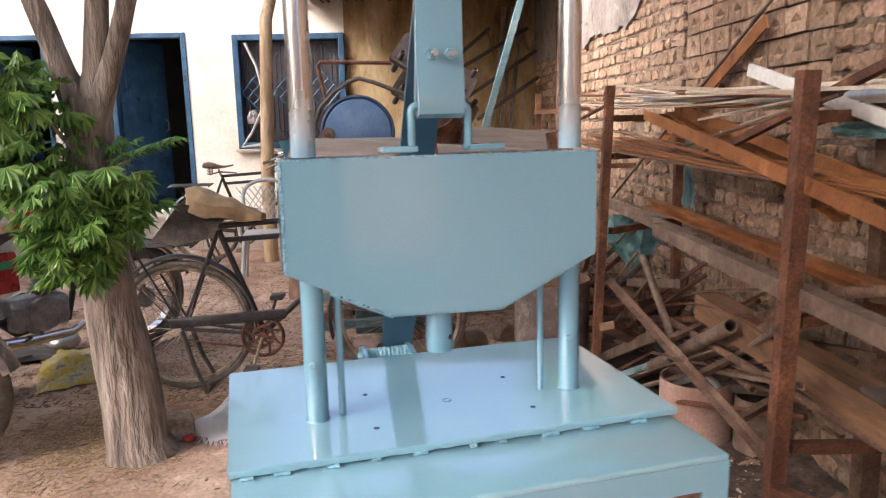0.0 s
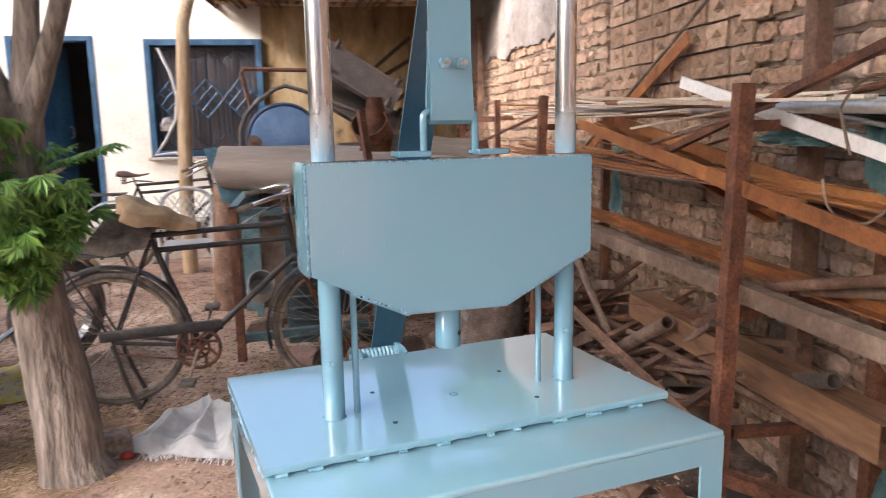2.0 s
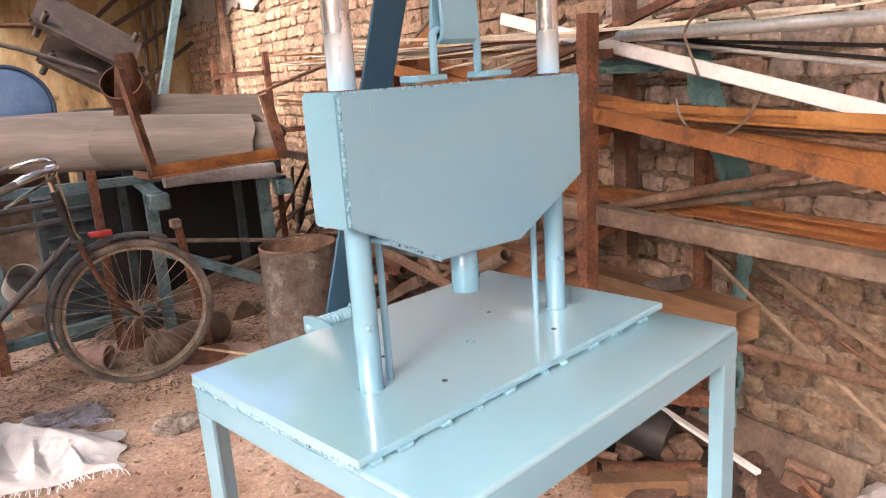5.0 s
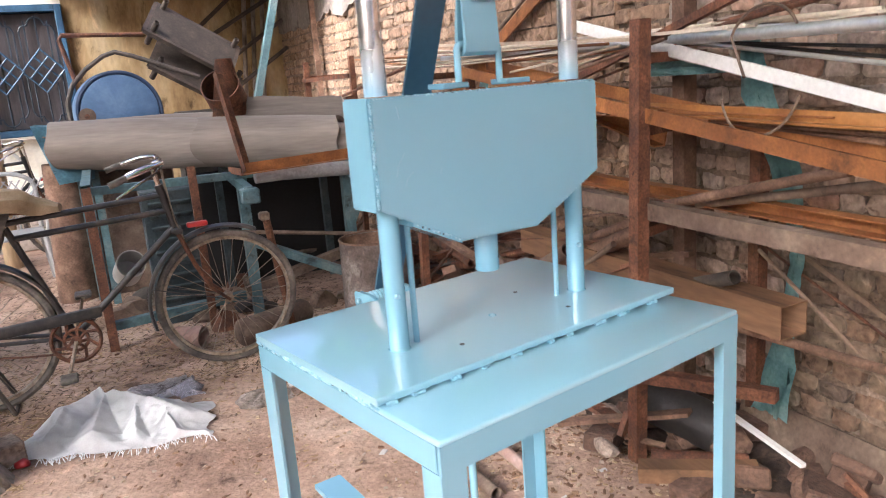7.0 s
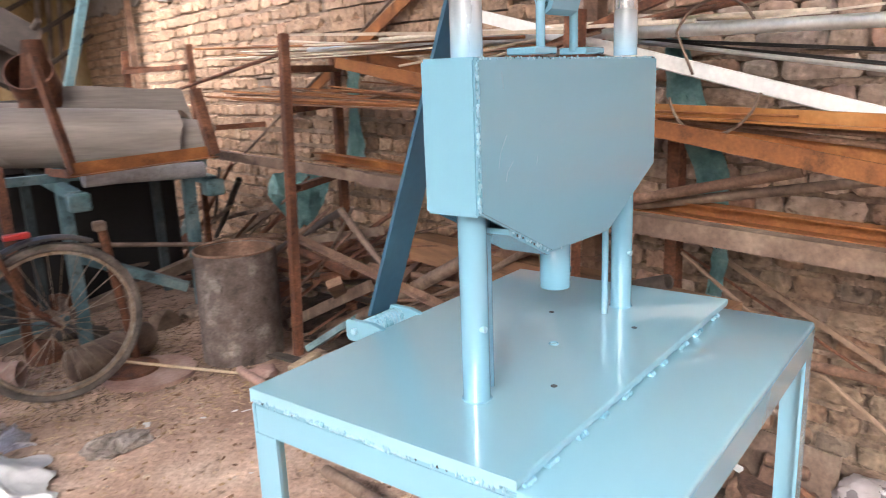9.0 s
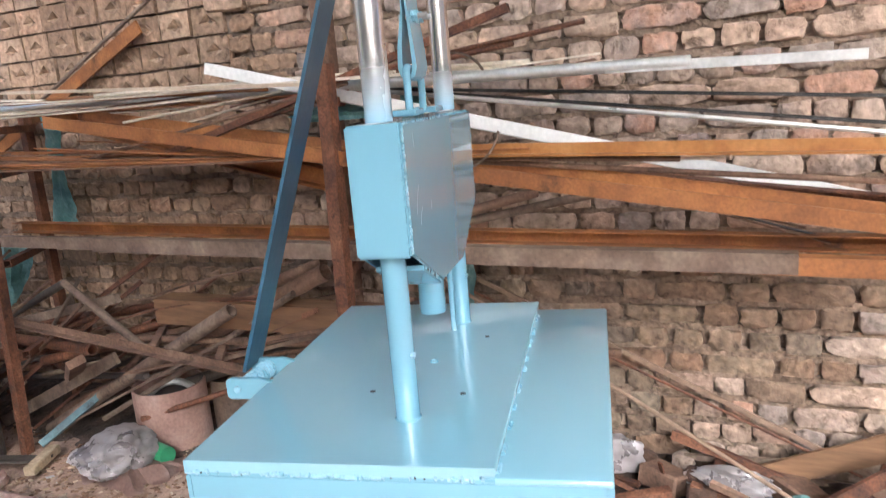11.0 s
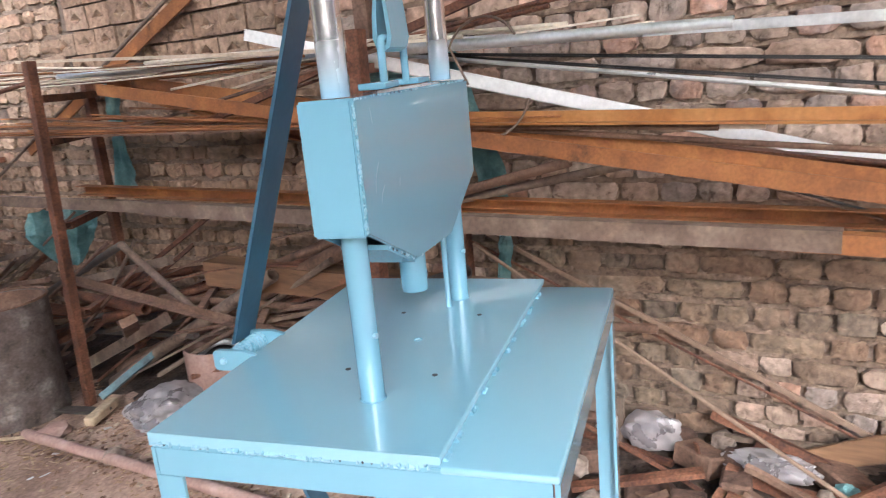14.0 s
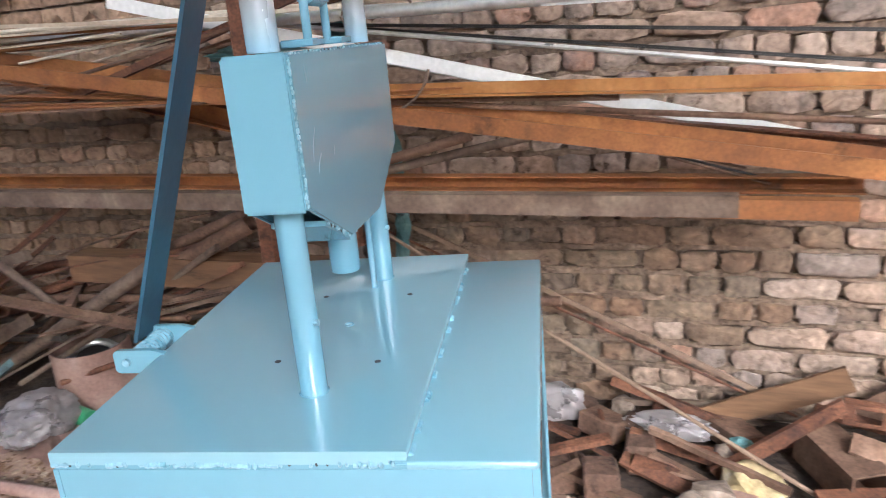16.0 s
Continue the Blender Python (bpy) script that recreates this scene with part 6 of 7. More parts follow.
# boughs and unseen leaves added high over the yard to block sun and sky
for pts in ([(-0.5, 0.0, 3.1), (-0.9, -1.2, 3.5), (-1.2, -2.6, 3.7)], [(0.05, 0.2, 3.2), (0.8, -0.9, 3.5), (1.6, -2.2, 3.7)], [(0.5, -0.1, 3.0), (1.5, -0.6, 3.5), (2.6, -1.4, 3.7)], [(0.02, 0.1, 2.5), (0.2, -1.2, 3.3), (0.4, -3.2, 3.8)], [(0.05, 0.2, 3.1), (0.3, 1.2, 3.5), (0.9, 2.6, 3.8)]):
    limb(pts, [0.03, 0.025, 0.012], "bough", 7, 0.01)
lv, lf = [], []
ru = random.Random(5)
SHADE_CROWNS = ((15000, -2.9, 3.4, -7.5, 0.0), (4500, 2.75, 4.6, 2.7, 6.2), (16000, -5.8, -0.4, -4.8, 5.0), (6000, 1.0, 3.6, -2.5, 1.6))     # leaves, and the stretch of yard they hang over and shade
spans = [c for c in SHADE_CROWNS for _ in range(c[0] // 500)]
while len(lf) < 500 * len(spans):
    q = spans[len(lf) // 500]
    x, y = ru.uniform(q[1], q[2]), ru.uniform(q[3], q[4])
    if noise.noise(Vector((x * 0.8, y * 0.8, 7))) < -0.30:
        continue
    c = Vector((x, y, 3.35 + 0.9 * ru.random() - 0.036 * min(y, 0)))
    for q in range(5):
        o = c + Vector((ru.uniform(-0.2, 0.2), ru.uniform(-0.2, 0.2), ru.uniform(-0.15, 0.15)))
        d = Vector((ru.uniform(-1, 1), ru.uniform(-1, 1), ru.uniform(-0.6, 0.3))).normalized() * ru.uniform(0.10, 0.17)
        s = d.cross(Vector((ru.uniform(-0.4, 0.4), ru.uniform(-0.4, 0.4), 1))).normalized() * d.length * 0.33
        k = len(lv)
        lv += [tuple(o), tuple(o + d * 0.5 + s), tuple(o + d), tuple(o + d * 0.5 - s)]
        lf.append((k, k + 1, k + 2, k + 3))
me = bpy.data.meshes.new("high_crown")
me.from_pydata(lv, [], lf)
me.materials.append(LEAF)
hc = new("high_crown", me)
hc.parent = tree

# ---- bench of sheeting behind the bicycle ----
bench = thing("work_bench", "worn blue-grey steel bench frame loaded with sheeting", "bench")
# two rear legs take the blue that is darkened for shade
for x, y, z1, m, w in ((-0.44, 4.68, 0.90, RUST, 0.05), (0.41, 4.82, 0.86, MACHBLUE, 0.062), (1.08, 4.86, 0.84, MACHBLUE, 0.062), (-0.40, 5.75, 0.90, MACHBLUE, 0.05), (0.36, 5.50, 0.82, UNDERSHADE_BLUE, 0.05), (1.10, 5.50, 0.82, UNDERSHADE_BLUE, 0.05), (0.12, 4.70, 0.95, RUST, 0.045)):
    part("leg", bar_mesh((x, y, gz(x, y) - 0.01), (x, y, z1), "tube", w, w), m, bench)
part("top_rail", bar_mesh((-0.46, 4.72, 0.875), (1.20, 4.88, 0.845), "tube", 0.05, 0.045), MACHBLUE, bench)
part("top_rail", bar_mesh((-0.46, 5.76, 0.925), (1.20, 5.50, 0.865), "tube", 0.05, 0.045), MACHBLUE, bench)
part("end_bearer", bar_mesh((-0.44, 4.70, 0.89), (-0.44, 5.75, 0.91), "tube", 0.05, 0.045), MACHBLUE, bench)
part("foot_rail", bar_mesh((-0.42, 4.70, 0.10), (0.34, 4.82, 0.11), "tube", 0.05, 0.05), MACHBLUE, bench)
part("foot_rail", bar_mesh((0.36, 4.82, 0.13), (1.08, 4.88, 0.28), "tube", 0.06, 0.06), DUSTY, bench)
part("brace", bar_mesh((0.42, 5.0, 0.42), (0.95, 4.7, 0.18), "tube", 0.05, 0.05), MACHBLUE, bench)
part("brace", bar_mesh((0.36, 4.75, 0.52), (1.10, 4.45, 0.44), "rod", 0.025, 0.025), DUSTY, bench)
for x, y, z in ((0.385, 4.42, 0.775), (1.10, 4.55, 0.745)):
    part("end_block", bx((x, y, z), (0.10, 0.09, 0.085), 0.008), MACHBLUE, bench)
part("bearer", bar_mesh((0.385, 4.42, 0.80), (0.40, 5.5, 0.84), "tube", 0.05, 0.05), MACHBLUE, bench)
part("bearer", bar_mesh((1.10, 4.55, 0.78), (1.10, 5.5, 0.82), "tube", 0.05, 0.05), MACHBLUE, bench)


def sheet_roll(name, a, b, radii, mat, label, seed, cat="sheeting", n=44, squash=1.0):
    """A loose roll of stiff sheeting lying from a to b, its girth following radii, with a slack outer wrap."""
    bm = bmesh.new()
    k = 26
    a, b = Vector(a), Vector(b)
    d = (b - a).normalized()
    side = d.cross(Vector((0, 0, 1))).normalized()
    rings = []
    for i in range(n):
        t = i / (n - 1)
        f = t * (len(radii) - 1)
        q = min(int(f), len(radii) - 2)
        r = radii[q] + (radii[q + 1] - radii[q]) * (f - q)
        c = a.lerp(b, t)
        row = []
        for j in range(k):
            an = 2 * math.pi * j / k
            w = 1 + 0.03 * noise.noise(Vector((t * 4, math.cos(an) * 1.2, seed))) + 0.008 * noise.noise(Vector((t * 18, an * 2, seed)))
            row.append(bm.verts.new(c + side * (r * math.cos(an) * w) + Vector((0, 0, r * squash * math.sin(an) * w)) + d * (0.04 * noise.noise(Vector((an, seed, 0))) if i in (0, n - 1) else 0)))
        rings.append(row)
    for i in range(n - 1):
        for j in range(k):
            bm.faces.new((rings[i][j], rings[i][(j + 1) % k], rings[i + 1][(j + 1) % k], rings[i + 1][j]))
    for R, s in ((rings[0], 1), (rings[-1], -1)):
        c = sum((v.co for v in R), Vector((0, 0, 0))) / k
        inn = [bm.verts.new(v.co.lerp(c, 0.22)) for v in R]
        deep = [bm.verts.new(v.co + d * (0.25 * s)) for v in inn]
        for j in range(k):
            bm.faces.new((R[j], R[(j + 1) % k], inn[(j + 1) % k], inn[j]))
            bm.faces.new((inn[j], inn[(j + 1) % k], deep[(j + 1) % k], deep[j]))
        bm.faces.new(deep)
    return solid(name, bm, mat, label, cat, "sheeting on the bench")


sheet_roll("sheet_roll", (-0.58, 5.72, 1.095), (1.17, 4.66, 1.005), [0.135, 0.145, 0.15, 0.15, 0.145, 0.13, 0.088], CANVAS, "long slack roll of grey sheeting on the bench", 1.0)
sheet_roll("sheet_roll", (-0.35, 5.90, 1.12), (1.02, 5.08, 1.07), [0.12, 0.14, 0.14, 0.11], CANVAS, "long slack roll of grey sheeting on the bench", 2.0)
for k0, k1, g in ((0.02, 0.86, 1.035), (0.30, 0.93, 1.07), (0.0, 0.55, 1.10)):
    ra, rb2 = Vector((-0.58, 5.72, 1.095)), Vector((1.17, 4.66, 1.005))
    sheet_roll("sheet_wrap", ra.lerp(rb2, k0), ra.lerp(rb2, k1), [0.142 * g, 0.15 * g, 0.15 * g, 0.14 * g], CANVAS, "stiff grey sheet wrapped loosely round the roll", 1.0)
bm = bmesh.new()
rows = []
for i in range(14):
    t = i / 13
    rows.append([bm.verts.new((0.42 + 0.72 * t, 5.25 + 0.12 * s - 0.42 * t, 1.16 + 0.17 * s - 0.06 * t + 0.012 * noise.noise(Vector((t * 6, s * 3, 1))))) for s in (0, 0.33, 0.66, 1)])
for i in range(13):
    for j in range(3):
        bm.faces.new((rows[i][j], rows[i + 1][j], rows[i + 1][j + 1], rows[i][j + 1]))
bmesh.ops.solidify(bm, geom=bm.faces[:], thickness=0.006)
solid("sheet", bm, CANVAS, "stiff grey sheet standing behind the roll", "sheeting", "sheeting on the bench")
solid("roller", tb([(0.44, 4.50, 0.872), (0.60, 4.505, 0.872), (1.04, 4.56, 0.846), (1.06, 4.56, 0.846)], 0.043, 16), PAPER, "grey paper-wrapped roller on the bench front", "roller")
# hopper end of blue sheet metal
hop = thing("hopper", "worn sky-blue sheet-metal hopper on the bench end", "hopper", pose(-0.56, 5.72, 0.0))
bm = bmesh.new()
o = [(-0.16, -0.06, 1.235), (0.19, -0.12, 1.19), (0.19, 0.35, 1.19), (-0.16, 0.40, 1.235)]
q = [(-0.06, 0.0, 0.84), (0.16, -0.06, 0.86), (0.16, 0.3, 0.86), (-0.06, 0.3, 0.84)]
A = [bm.verts.new(p) for p in o]
B = [bm.verts.new(p) for p in q]
for k in range(4):
    bm.faces.new((A[k], A[(k + 1) % 4], B[(k + 1) % 4], B[k]))
bmesh.ops.solidify(bm, geom=bm.faces[:], thickness=0.006)
part("hopper_body", bm, SKYBLUE, hop)
part("hopper_leg", bx((0.08, 0.24, 0.42), (0.08, 0.08, 0.90), 0.004), MACHBLUE, hop)
pul = part("pulley", tb([(0.18, 0.10, 1.265), (0.18, 0.14, 1.265)], 0.055, 18), DUSTY, hop)
part("axle", tb([(0.18, 0.04, 1.265), (0.18, 0.20, 1.265)], 0.018, 8), RUST, pul)
part("bracket", bx((0.16, 0.12, 1.215), (0.10, 0.10, 0.05), 0.006), DUSTY, hop)
part("lifting_loop", tb([(-0.10, -0.065, 1.16), (-0.02, -0.09, 1.145), (0.03, -0.095, 1.14)], 0.006, 6), DUSTY, hop)
# rusty angle frame with upright stakes on the roll
fr = thing("roll_cradle", "rusty orange angle cradle with two upright stakes", "cradle")
part("base_angle", bar_mesh((0.37, 4.38, 0.93), (1.10, 4.46, 0.945), "angle", 0.05, 0.06), RUST_ORANGE, fr)
part("stake", bar_mesh((0.395, 4.40, 0.91), (0.34, 4.62, 1.46), "angle", 0.055, 0.05), RUST, fr)
part("stake", bar_mesh((1.09, 4.46, 0.93), (1.04, 4.50, 1.27), "angle", 0.05, 0.05), RUST, fr)
part("arm", bar_mesh((0.37, 4.38, 0.915), (0.37, 4.85, 0.89), "angle", 0.04, 0.04), RUST, fr)
part("arm", bar_mesh((1.09, 4.46, 0.93), (1.10, 4.88, 0.89), "angle", 0.04, 0.04), RUST, fr)
# louvred cabinet, cans and pieces under the bench
cab = thing("louvred_cabinet", "small grey-blue louvred metal cabinet under the bench", "cabinet", pose(0.0, 4.98, gz(0, 5)))
part("cabinet_body", bx((0, 0.12, 0.42), (0.34, 0.24, 0.84), 0.008), UNDERSHADE_BLUE, cab)
for k in range(9):
    part("louvre", bx((0, -0.008, 0.16 + k * 0.075), (0.26, 0.02, 0.03), 0.004, Matrix.Rotation(radians(30), 4, "X")), UNDERSHADE_BLUE, cab)
# black panel added where the hollow behind the bench lies in shade
solid("tarpaulin", bx((0.72, 5.62, 0.40), (1.1, 0.05, 0.84), 0.02), BENCH_SHADE, "added black panel for the deep shade behind the bench", "tarpaulin")


def can(name, a, b, r, mat, label, category="can", wall=0.006, group=""):
    """An open cylinder from a (closed end) to b (open end)."""
    bm = bmesh.new()
    a, b = Vector(a), Vector(b)
    d = (b - a).normalized()
    ro = tube(bm, [a, a.lerp(b, 0.33), a.lerp(b, 0.66), b], r, 28, cap=False)
    ri = tube(bm, [a + d * 0.012, a.lerp(b, 0.5), b], r - wall, 28, cap=False)
    n = 28
    for j in range(n):
        bm.faces.new((ro[-1][j], ro[-1][(j + 1) % n], ri[-1][(j + 1) % n], ri[-1][j]))
    bm.faces.new(ro[0]), bm.faces.new(ri[0])
    return solid(name, bm, mat, label, category, group)


can("white_can", (-0.31, 4.66, 0.40), (-0.28, 4.42, 0.50), 0.075, WHITEPLASTIC, "dusty white can hung under the bench")
can("rust_cup", (-0.12, 4.46, 0.035), (0.02, 4.36, 0.035), 0.062, PINKRUST, "short pinkish rusty pipe offcut on the ground", "pipe offcut")
solid("log_roller", tb([(0.20, 4.24, 0.05), (0.215, 4.245, 0.05), (0.60, 4.42, 0.05), (0.62, 4.43, 0.05)], 0.078, 18, scales=[0.85, 1, 1, 0.85]), DUSTY, "dusty wooden roller lying on the ground", "roller")
solid("iron_stake", tb([(0.51, 4.28, gz(0.5, 4.3)), (0.46, 4.25, 0.35), (0.42, 4.22, 0.665)], 0.021, 10), RUST, "rusty iron stake standing in the ground", "stake")
solid("pale_block", bx((0.41, 4.215, 0.685), (0.055, 0.05, 0.045), 0.008), DUSTY, "pale block capping an iron stake", "block")
solid("round_plate", tb([(0.50, 4.08, gz(0.5, 4.08) - 0.004), (0.50, 4.08, gz(0.5, 4.08) + 0.018)], 0.21, 26), PINKRUST, "round dusty red iron plate on the ground", "plate")
solid("round_plate", tb([(0.44, 4.16, gz(0.4, 4.2) + 0.016), (0.44, 4.16, gz(0.4, 4.2) + 0.034)], 0.13, 22), RUST, "small round rusty iron plate", "plate")
dr = can("steel_drum", (0.95, 4.02, gz(0.95, 4.02) - 0.005), (0.96, 4.03, 0.510), 0.198, DRUM, "open rusty steel drum standing on the ground", "drum", 0.008)
bm = bmesh.new()
hollow(bm, Vector((0.9505, 4.0205, 0.02)), Vector((0.96, 4.03, 0.506)), ring(0.1895, 28), ring(0.1875, 28))
fitted("inner_wall", bm, RUST_PALE, dr, "brown rusty inner wall")
fitted("rolled_rim", tb([Vector((0.96, 4.03, 0.510)) + Vector((0.195 * math.cos(a), 0.195 * math.sin(a), 0)) for a in [2 * math.pi * i / 40 for i in range(40)]], 0.0065, 8, closed=True), RUST_PALE, dr, "dusty rolled rim")
can("rust_pipe_column", (-0.65, 6.10, gz(-.7, 6.1) - 0.005), (-0.59, 6.10, 0.95), 0.142, RUST_PALE, "tall wide rusty pipe standing on end", "pipe", 0.01)
bar("blue_post", (0.44, 6.2, G), (1.24, 6.22, 2.60), "channel", 0.085, 0.05, MACHBLUE, "leaning grey-blue steel post", "post", t=0.008)
# blue barrel lying on a low crate, its end towards the yard
solid("barrel_stand", bx((-0.16, 6.30, 0.48), (0.56, 0.6, 1.02), 0.01), DUSTY, "plain dusty wooden box under the barrel", "box")
brl = thing("barrel", "faded blue plastic barrel lying on its side", "barrel", pose(-0.165, 5.98, 1.275, -90, 0, 4))
RB = 0.285
part("barrel_body", tb([(0, 0, z) for z in (0.0, 0.03, 0.06, 0.28, 0.30, 0.32, 0.55, 0.62)], RB, 44, scales=[0.93, 0.985, 1, 1, 1.02, 1, 1, 0.93]), BARREL, brl)
part("end_panel", tb([(0, 0, z) for z in (-0.022, -0.016, 0.004)], RB, 44, scales=[0.80, 0.89, 0.91]), BARREL, brl)
part("rim_band", tb(arc((0, 0, 0.0), RB - 0.012, 0, 360, 44, (1, 0, 0), (0, 1, 0))[:-1], 0.014, 8, closed=True), BARREL_RIM, brl, "darker moulded rim")
solid("bent_pipe", tb([(-0.49, 5.98, 1.22), (-0.49, 6.0, 1.36), (-0.44, 6.0, 1.48), (-0.34, 6.0, 1.58), (-0.22, 6.0, 1.66), (-0.14, 6.0, 1.685), (-0.02, 6.0, 1.65), (0.40, 6.0, 1.48)], 0.016, 8), GREYPOST, "bent grey steel pipe arching over the barrel", "pipe")
solid("long_pipe", tb([(-0.42, 6.25, 1.50), (-0.48, 6.25, 1.80), (-0.46, 6.25, 1.83), (0.10, 6.45, 1.83)], 0.016, 8), RUST, "rusty pipe bent at one end beside the barrel", "pipe")


def tray(m, label):
    """A wire-mesh tray with an angle rim and short pipe legs."""
    t = thing("mesh_tray", label, "mesh tray", m, "stacked mesh trays")
    W, D = 0.70, 0.37
    for a, b in (((0, 0, 0), (W, 0, 0)), ((0, D, 0), (W, D, 0)), ((0, 0, 0), (0, D, 0)), ((W, 0, 0), (W, D, 0))):
        part("rim_angle", bar_mesh(a, b, "tube", 0.03, 0.035), MESHWIRE, t)
    for k in range(1, 8):
        part("slat", bx((W * k / 8, D / 2, -0.004), (0.007, D - 0.03, 0.012), 0.002), MESHWIRE, t)
    for k in range(1, 4):
        part("slat", bx((W / 2, D * k / 4, -0.002), (W - 0.03, 0.007, 0.012), 0.002), MESHWIRE, t)
    part("tray_floor", bx((W / 2, D / 2, 0.016), (W - 0.03, D - 0.03, 0.006)), TRAYFLOOR, t)
    for x, y in ((0.06, 0.03), (W - 0.05, 0.03), (0.06, D - 0.03), (W - 0.05, D - 0.03)):
        part("leg", bar_mesh((x, y, 0.10), (x, y, -0.12), "pipe", 0.045, 0), MESHWIRE, t)
    return t


tx = Vector((0.57, 0.0, -0.36)).normalized()
ty = Vector((0.22, 0.26, 0.15))
ty = (ty - tx * ty.dot(tx)).normalized()
tz = tx.cross(ty)
lean = Matrix((tx, ty, tz)).transposed().to_4x4()
tr = tray(Matrix.Translation((0.10, 6.42, 1.86)) @ lean, "dark rusty wire-mesh tray tipped on its side")
copy_thing(tr, Matrix.Translation((0.10, 6.46, 1.60)) @ lean)
solid("scrap_heap", bx((0.56, 6.75, 0.60), (0.62, 0.5, 1.26), 0.03), DARKBAR, "dark stack of scrap carrying the trays", "scrap")
can("rust_bucket", (0.50, 5.36, 1.26), (0.42, 5.20, 1.40), 0.125, RUST, "rusty bucket tipped over on the sheeting", "bucket", 0.006)
bm = bmesh.new()
rows = [[bm.verts.new((0.47 + 0.125 * math.cos(radians(a)) * (1 - 0.55 * k), 5.27 - 0.09 * math.sin(radians(a)), 1.20 + 0.36 * k)) for a in range(20, 161, 14)] for k in (0, 0.35, 0.7, 1.0)]
for i in range(3):
    for j in range(len(rows[0]) - 1):
        bm.faces.new((rows[i][j], rows[i][j + 1], rows[i + 1][j + 1], rows[i + 1][j]))
bmesh.ops.solidify(bm, geom=bm.faces[:], thickness=0.005)
solid("curled_plate", bm, RUST, "curled rusty sheet standing on the roll", "metal sheet")
# poles in the corner
solid("wooden_pole", tb([(-1.215, 7.7, gz(-1.2, 7.7) - 0.02), (-1.20, 7.7, 0.8), (-1.16, 7.7, 1.6), (-1.12, 7.7, 2.36), (-1.08, 7.9, 2.62)], 0.068, 12, scales=[1.1, 1.0, 0.95, 0.9, 0.85]), POLE, "peeled crooked wooden pole carrying the lean-to", "pole")
for i, (a, b) in enumerate((((0.55, 8.9, 1.85), (1.20, 8.9, 2.38)), ((0.62, 8.75, 1.80), (1.62, 8.8, 2.36)), ((0.9, 8.6, 1.60), (1.70, 8.7, 2.10)), ((1.0, 8.5, 1.35), (1.70, 8.6, 1.80)))):
    solid("bamboo_pole", tb([a, Vector(a).lerp(Vector(b), 0.5), b], 0.022, 8), GREYPOST, "grey bamboo pole stored under the lean-to", "pole", "poles under the lean-to")
for x in (0.95, 1.05, 1.15):
    solid("upright_pole", tb([(x + 0.1, 8.6, G), (x + 0.25, 8.7, 1.3), (x + 0.42, 8.9, 2.6)], 0.025, 8), BARK, "dark upright pole in the corner", "pole", "poles under the lean-to")
solid("white_hose", tb([(-1.62, 9.05, 2.28), (-1.50, 9.02, 2.02), (-1.44, 9.0, 1.75), (-1.47, 9.0, 1.5), (-1.60, 9.0, 1.25), (-1.72, 9.0, 1.10), (-1.50, 8.98, 1.12), (-1.25, 8.98, 1.02), (-1.05, 8.98, 0.75)], 0.017, 8), WHITEPLASTIC, "white hose looped over the window grille", "hose")
lump("white_bag", (-1.58, 9.08, 1.42), (0.07, 0.05, 0.10), PLASTIC, "white plastic bag tied to the grille", "plastic bag", 0.3, 2.5, 3, 1.0)

# ---- plastic chair ----
ch = thing("plastic_chair", "dusty grey plastic chair with a lattice back", "chair", pose(-1.05, 6.75, gz(-1, 6.75), 0, 0, 8))
bm = bx((0, 0, 0.43), (0.42, 0.42, 0.03), 0.012, None, 2)
part("seat", bm, GREYPLASTIC, ch)
for sx in (-1, 1):
    for sy in (-1, 1):
        part("leg", tb([(sx * 0.19, sy * 0.19, 0.42), (sx * 0.23, sy * 0.23, 0.004)], 0.02, 8), GREYPLASTIC, ch)
    part("armrest", tb([(sx * 0.22, -0.18, 0.42), (sx * 0.24, -0.17, 0.62), (sx * 0.24, 0.10, 0.65), (sx * 0.21, 0.22, 0.66)], 0.017, 8), GREYPLASTIC, ch)
bf = part("back_frame", tb([(-0.20, 0.20, 0.44), (-0.215, 0.24, 0.75)] + arc((0, 0.25, 0.76), 0.21, 180, 0, 12, (1, 0, 0), (0, 0.15, 0.62)) + [(0.20, 0.20, 0.44)], 0.018, 8), GREYPLASTIC, ch)
for k in range(-3, 4):
    part("lattice_strip", bx((k * 0.052, 0.235, 0.67), (0.010, 0.008, 0.40), 0.002, Matrix.Rotation(radians(35), 4, "Y")), GREYPLASTIC, bf)
    part("lattice_strip", bx((k * 0.052, 0.243, 0.67), (0.010, 0.008, 0.40), 0.002, Matrix.Rotation(radians(-35), 4, "Y")), GREYPLASTIC, bf)


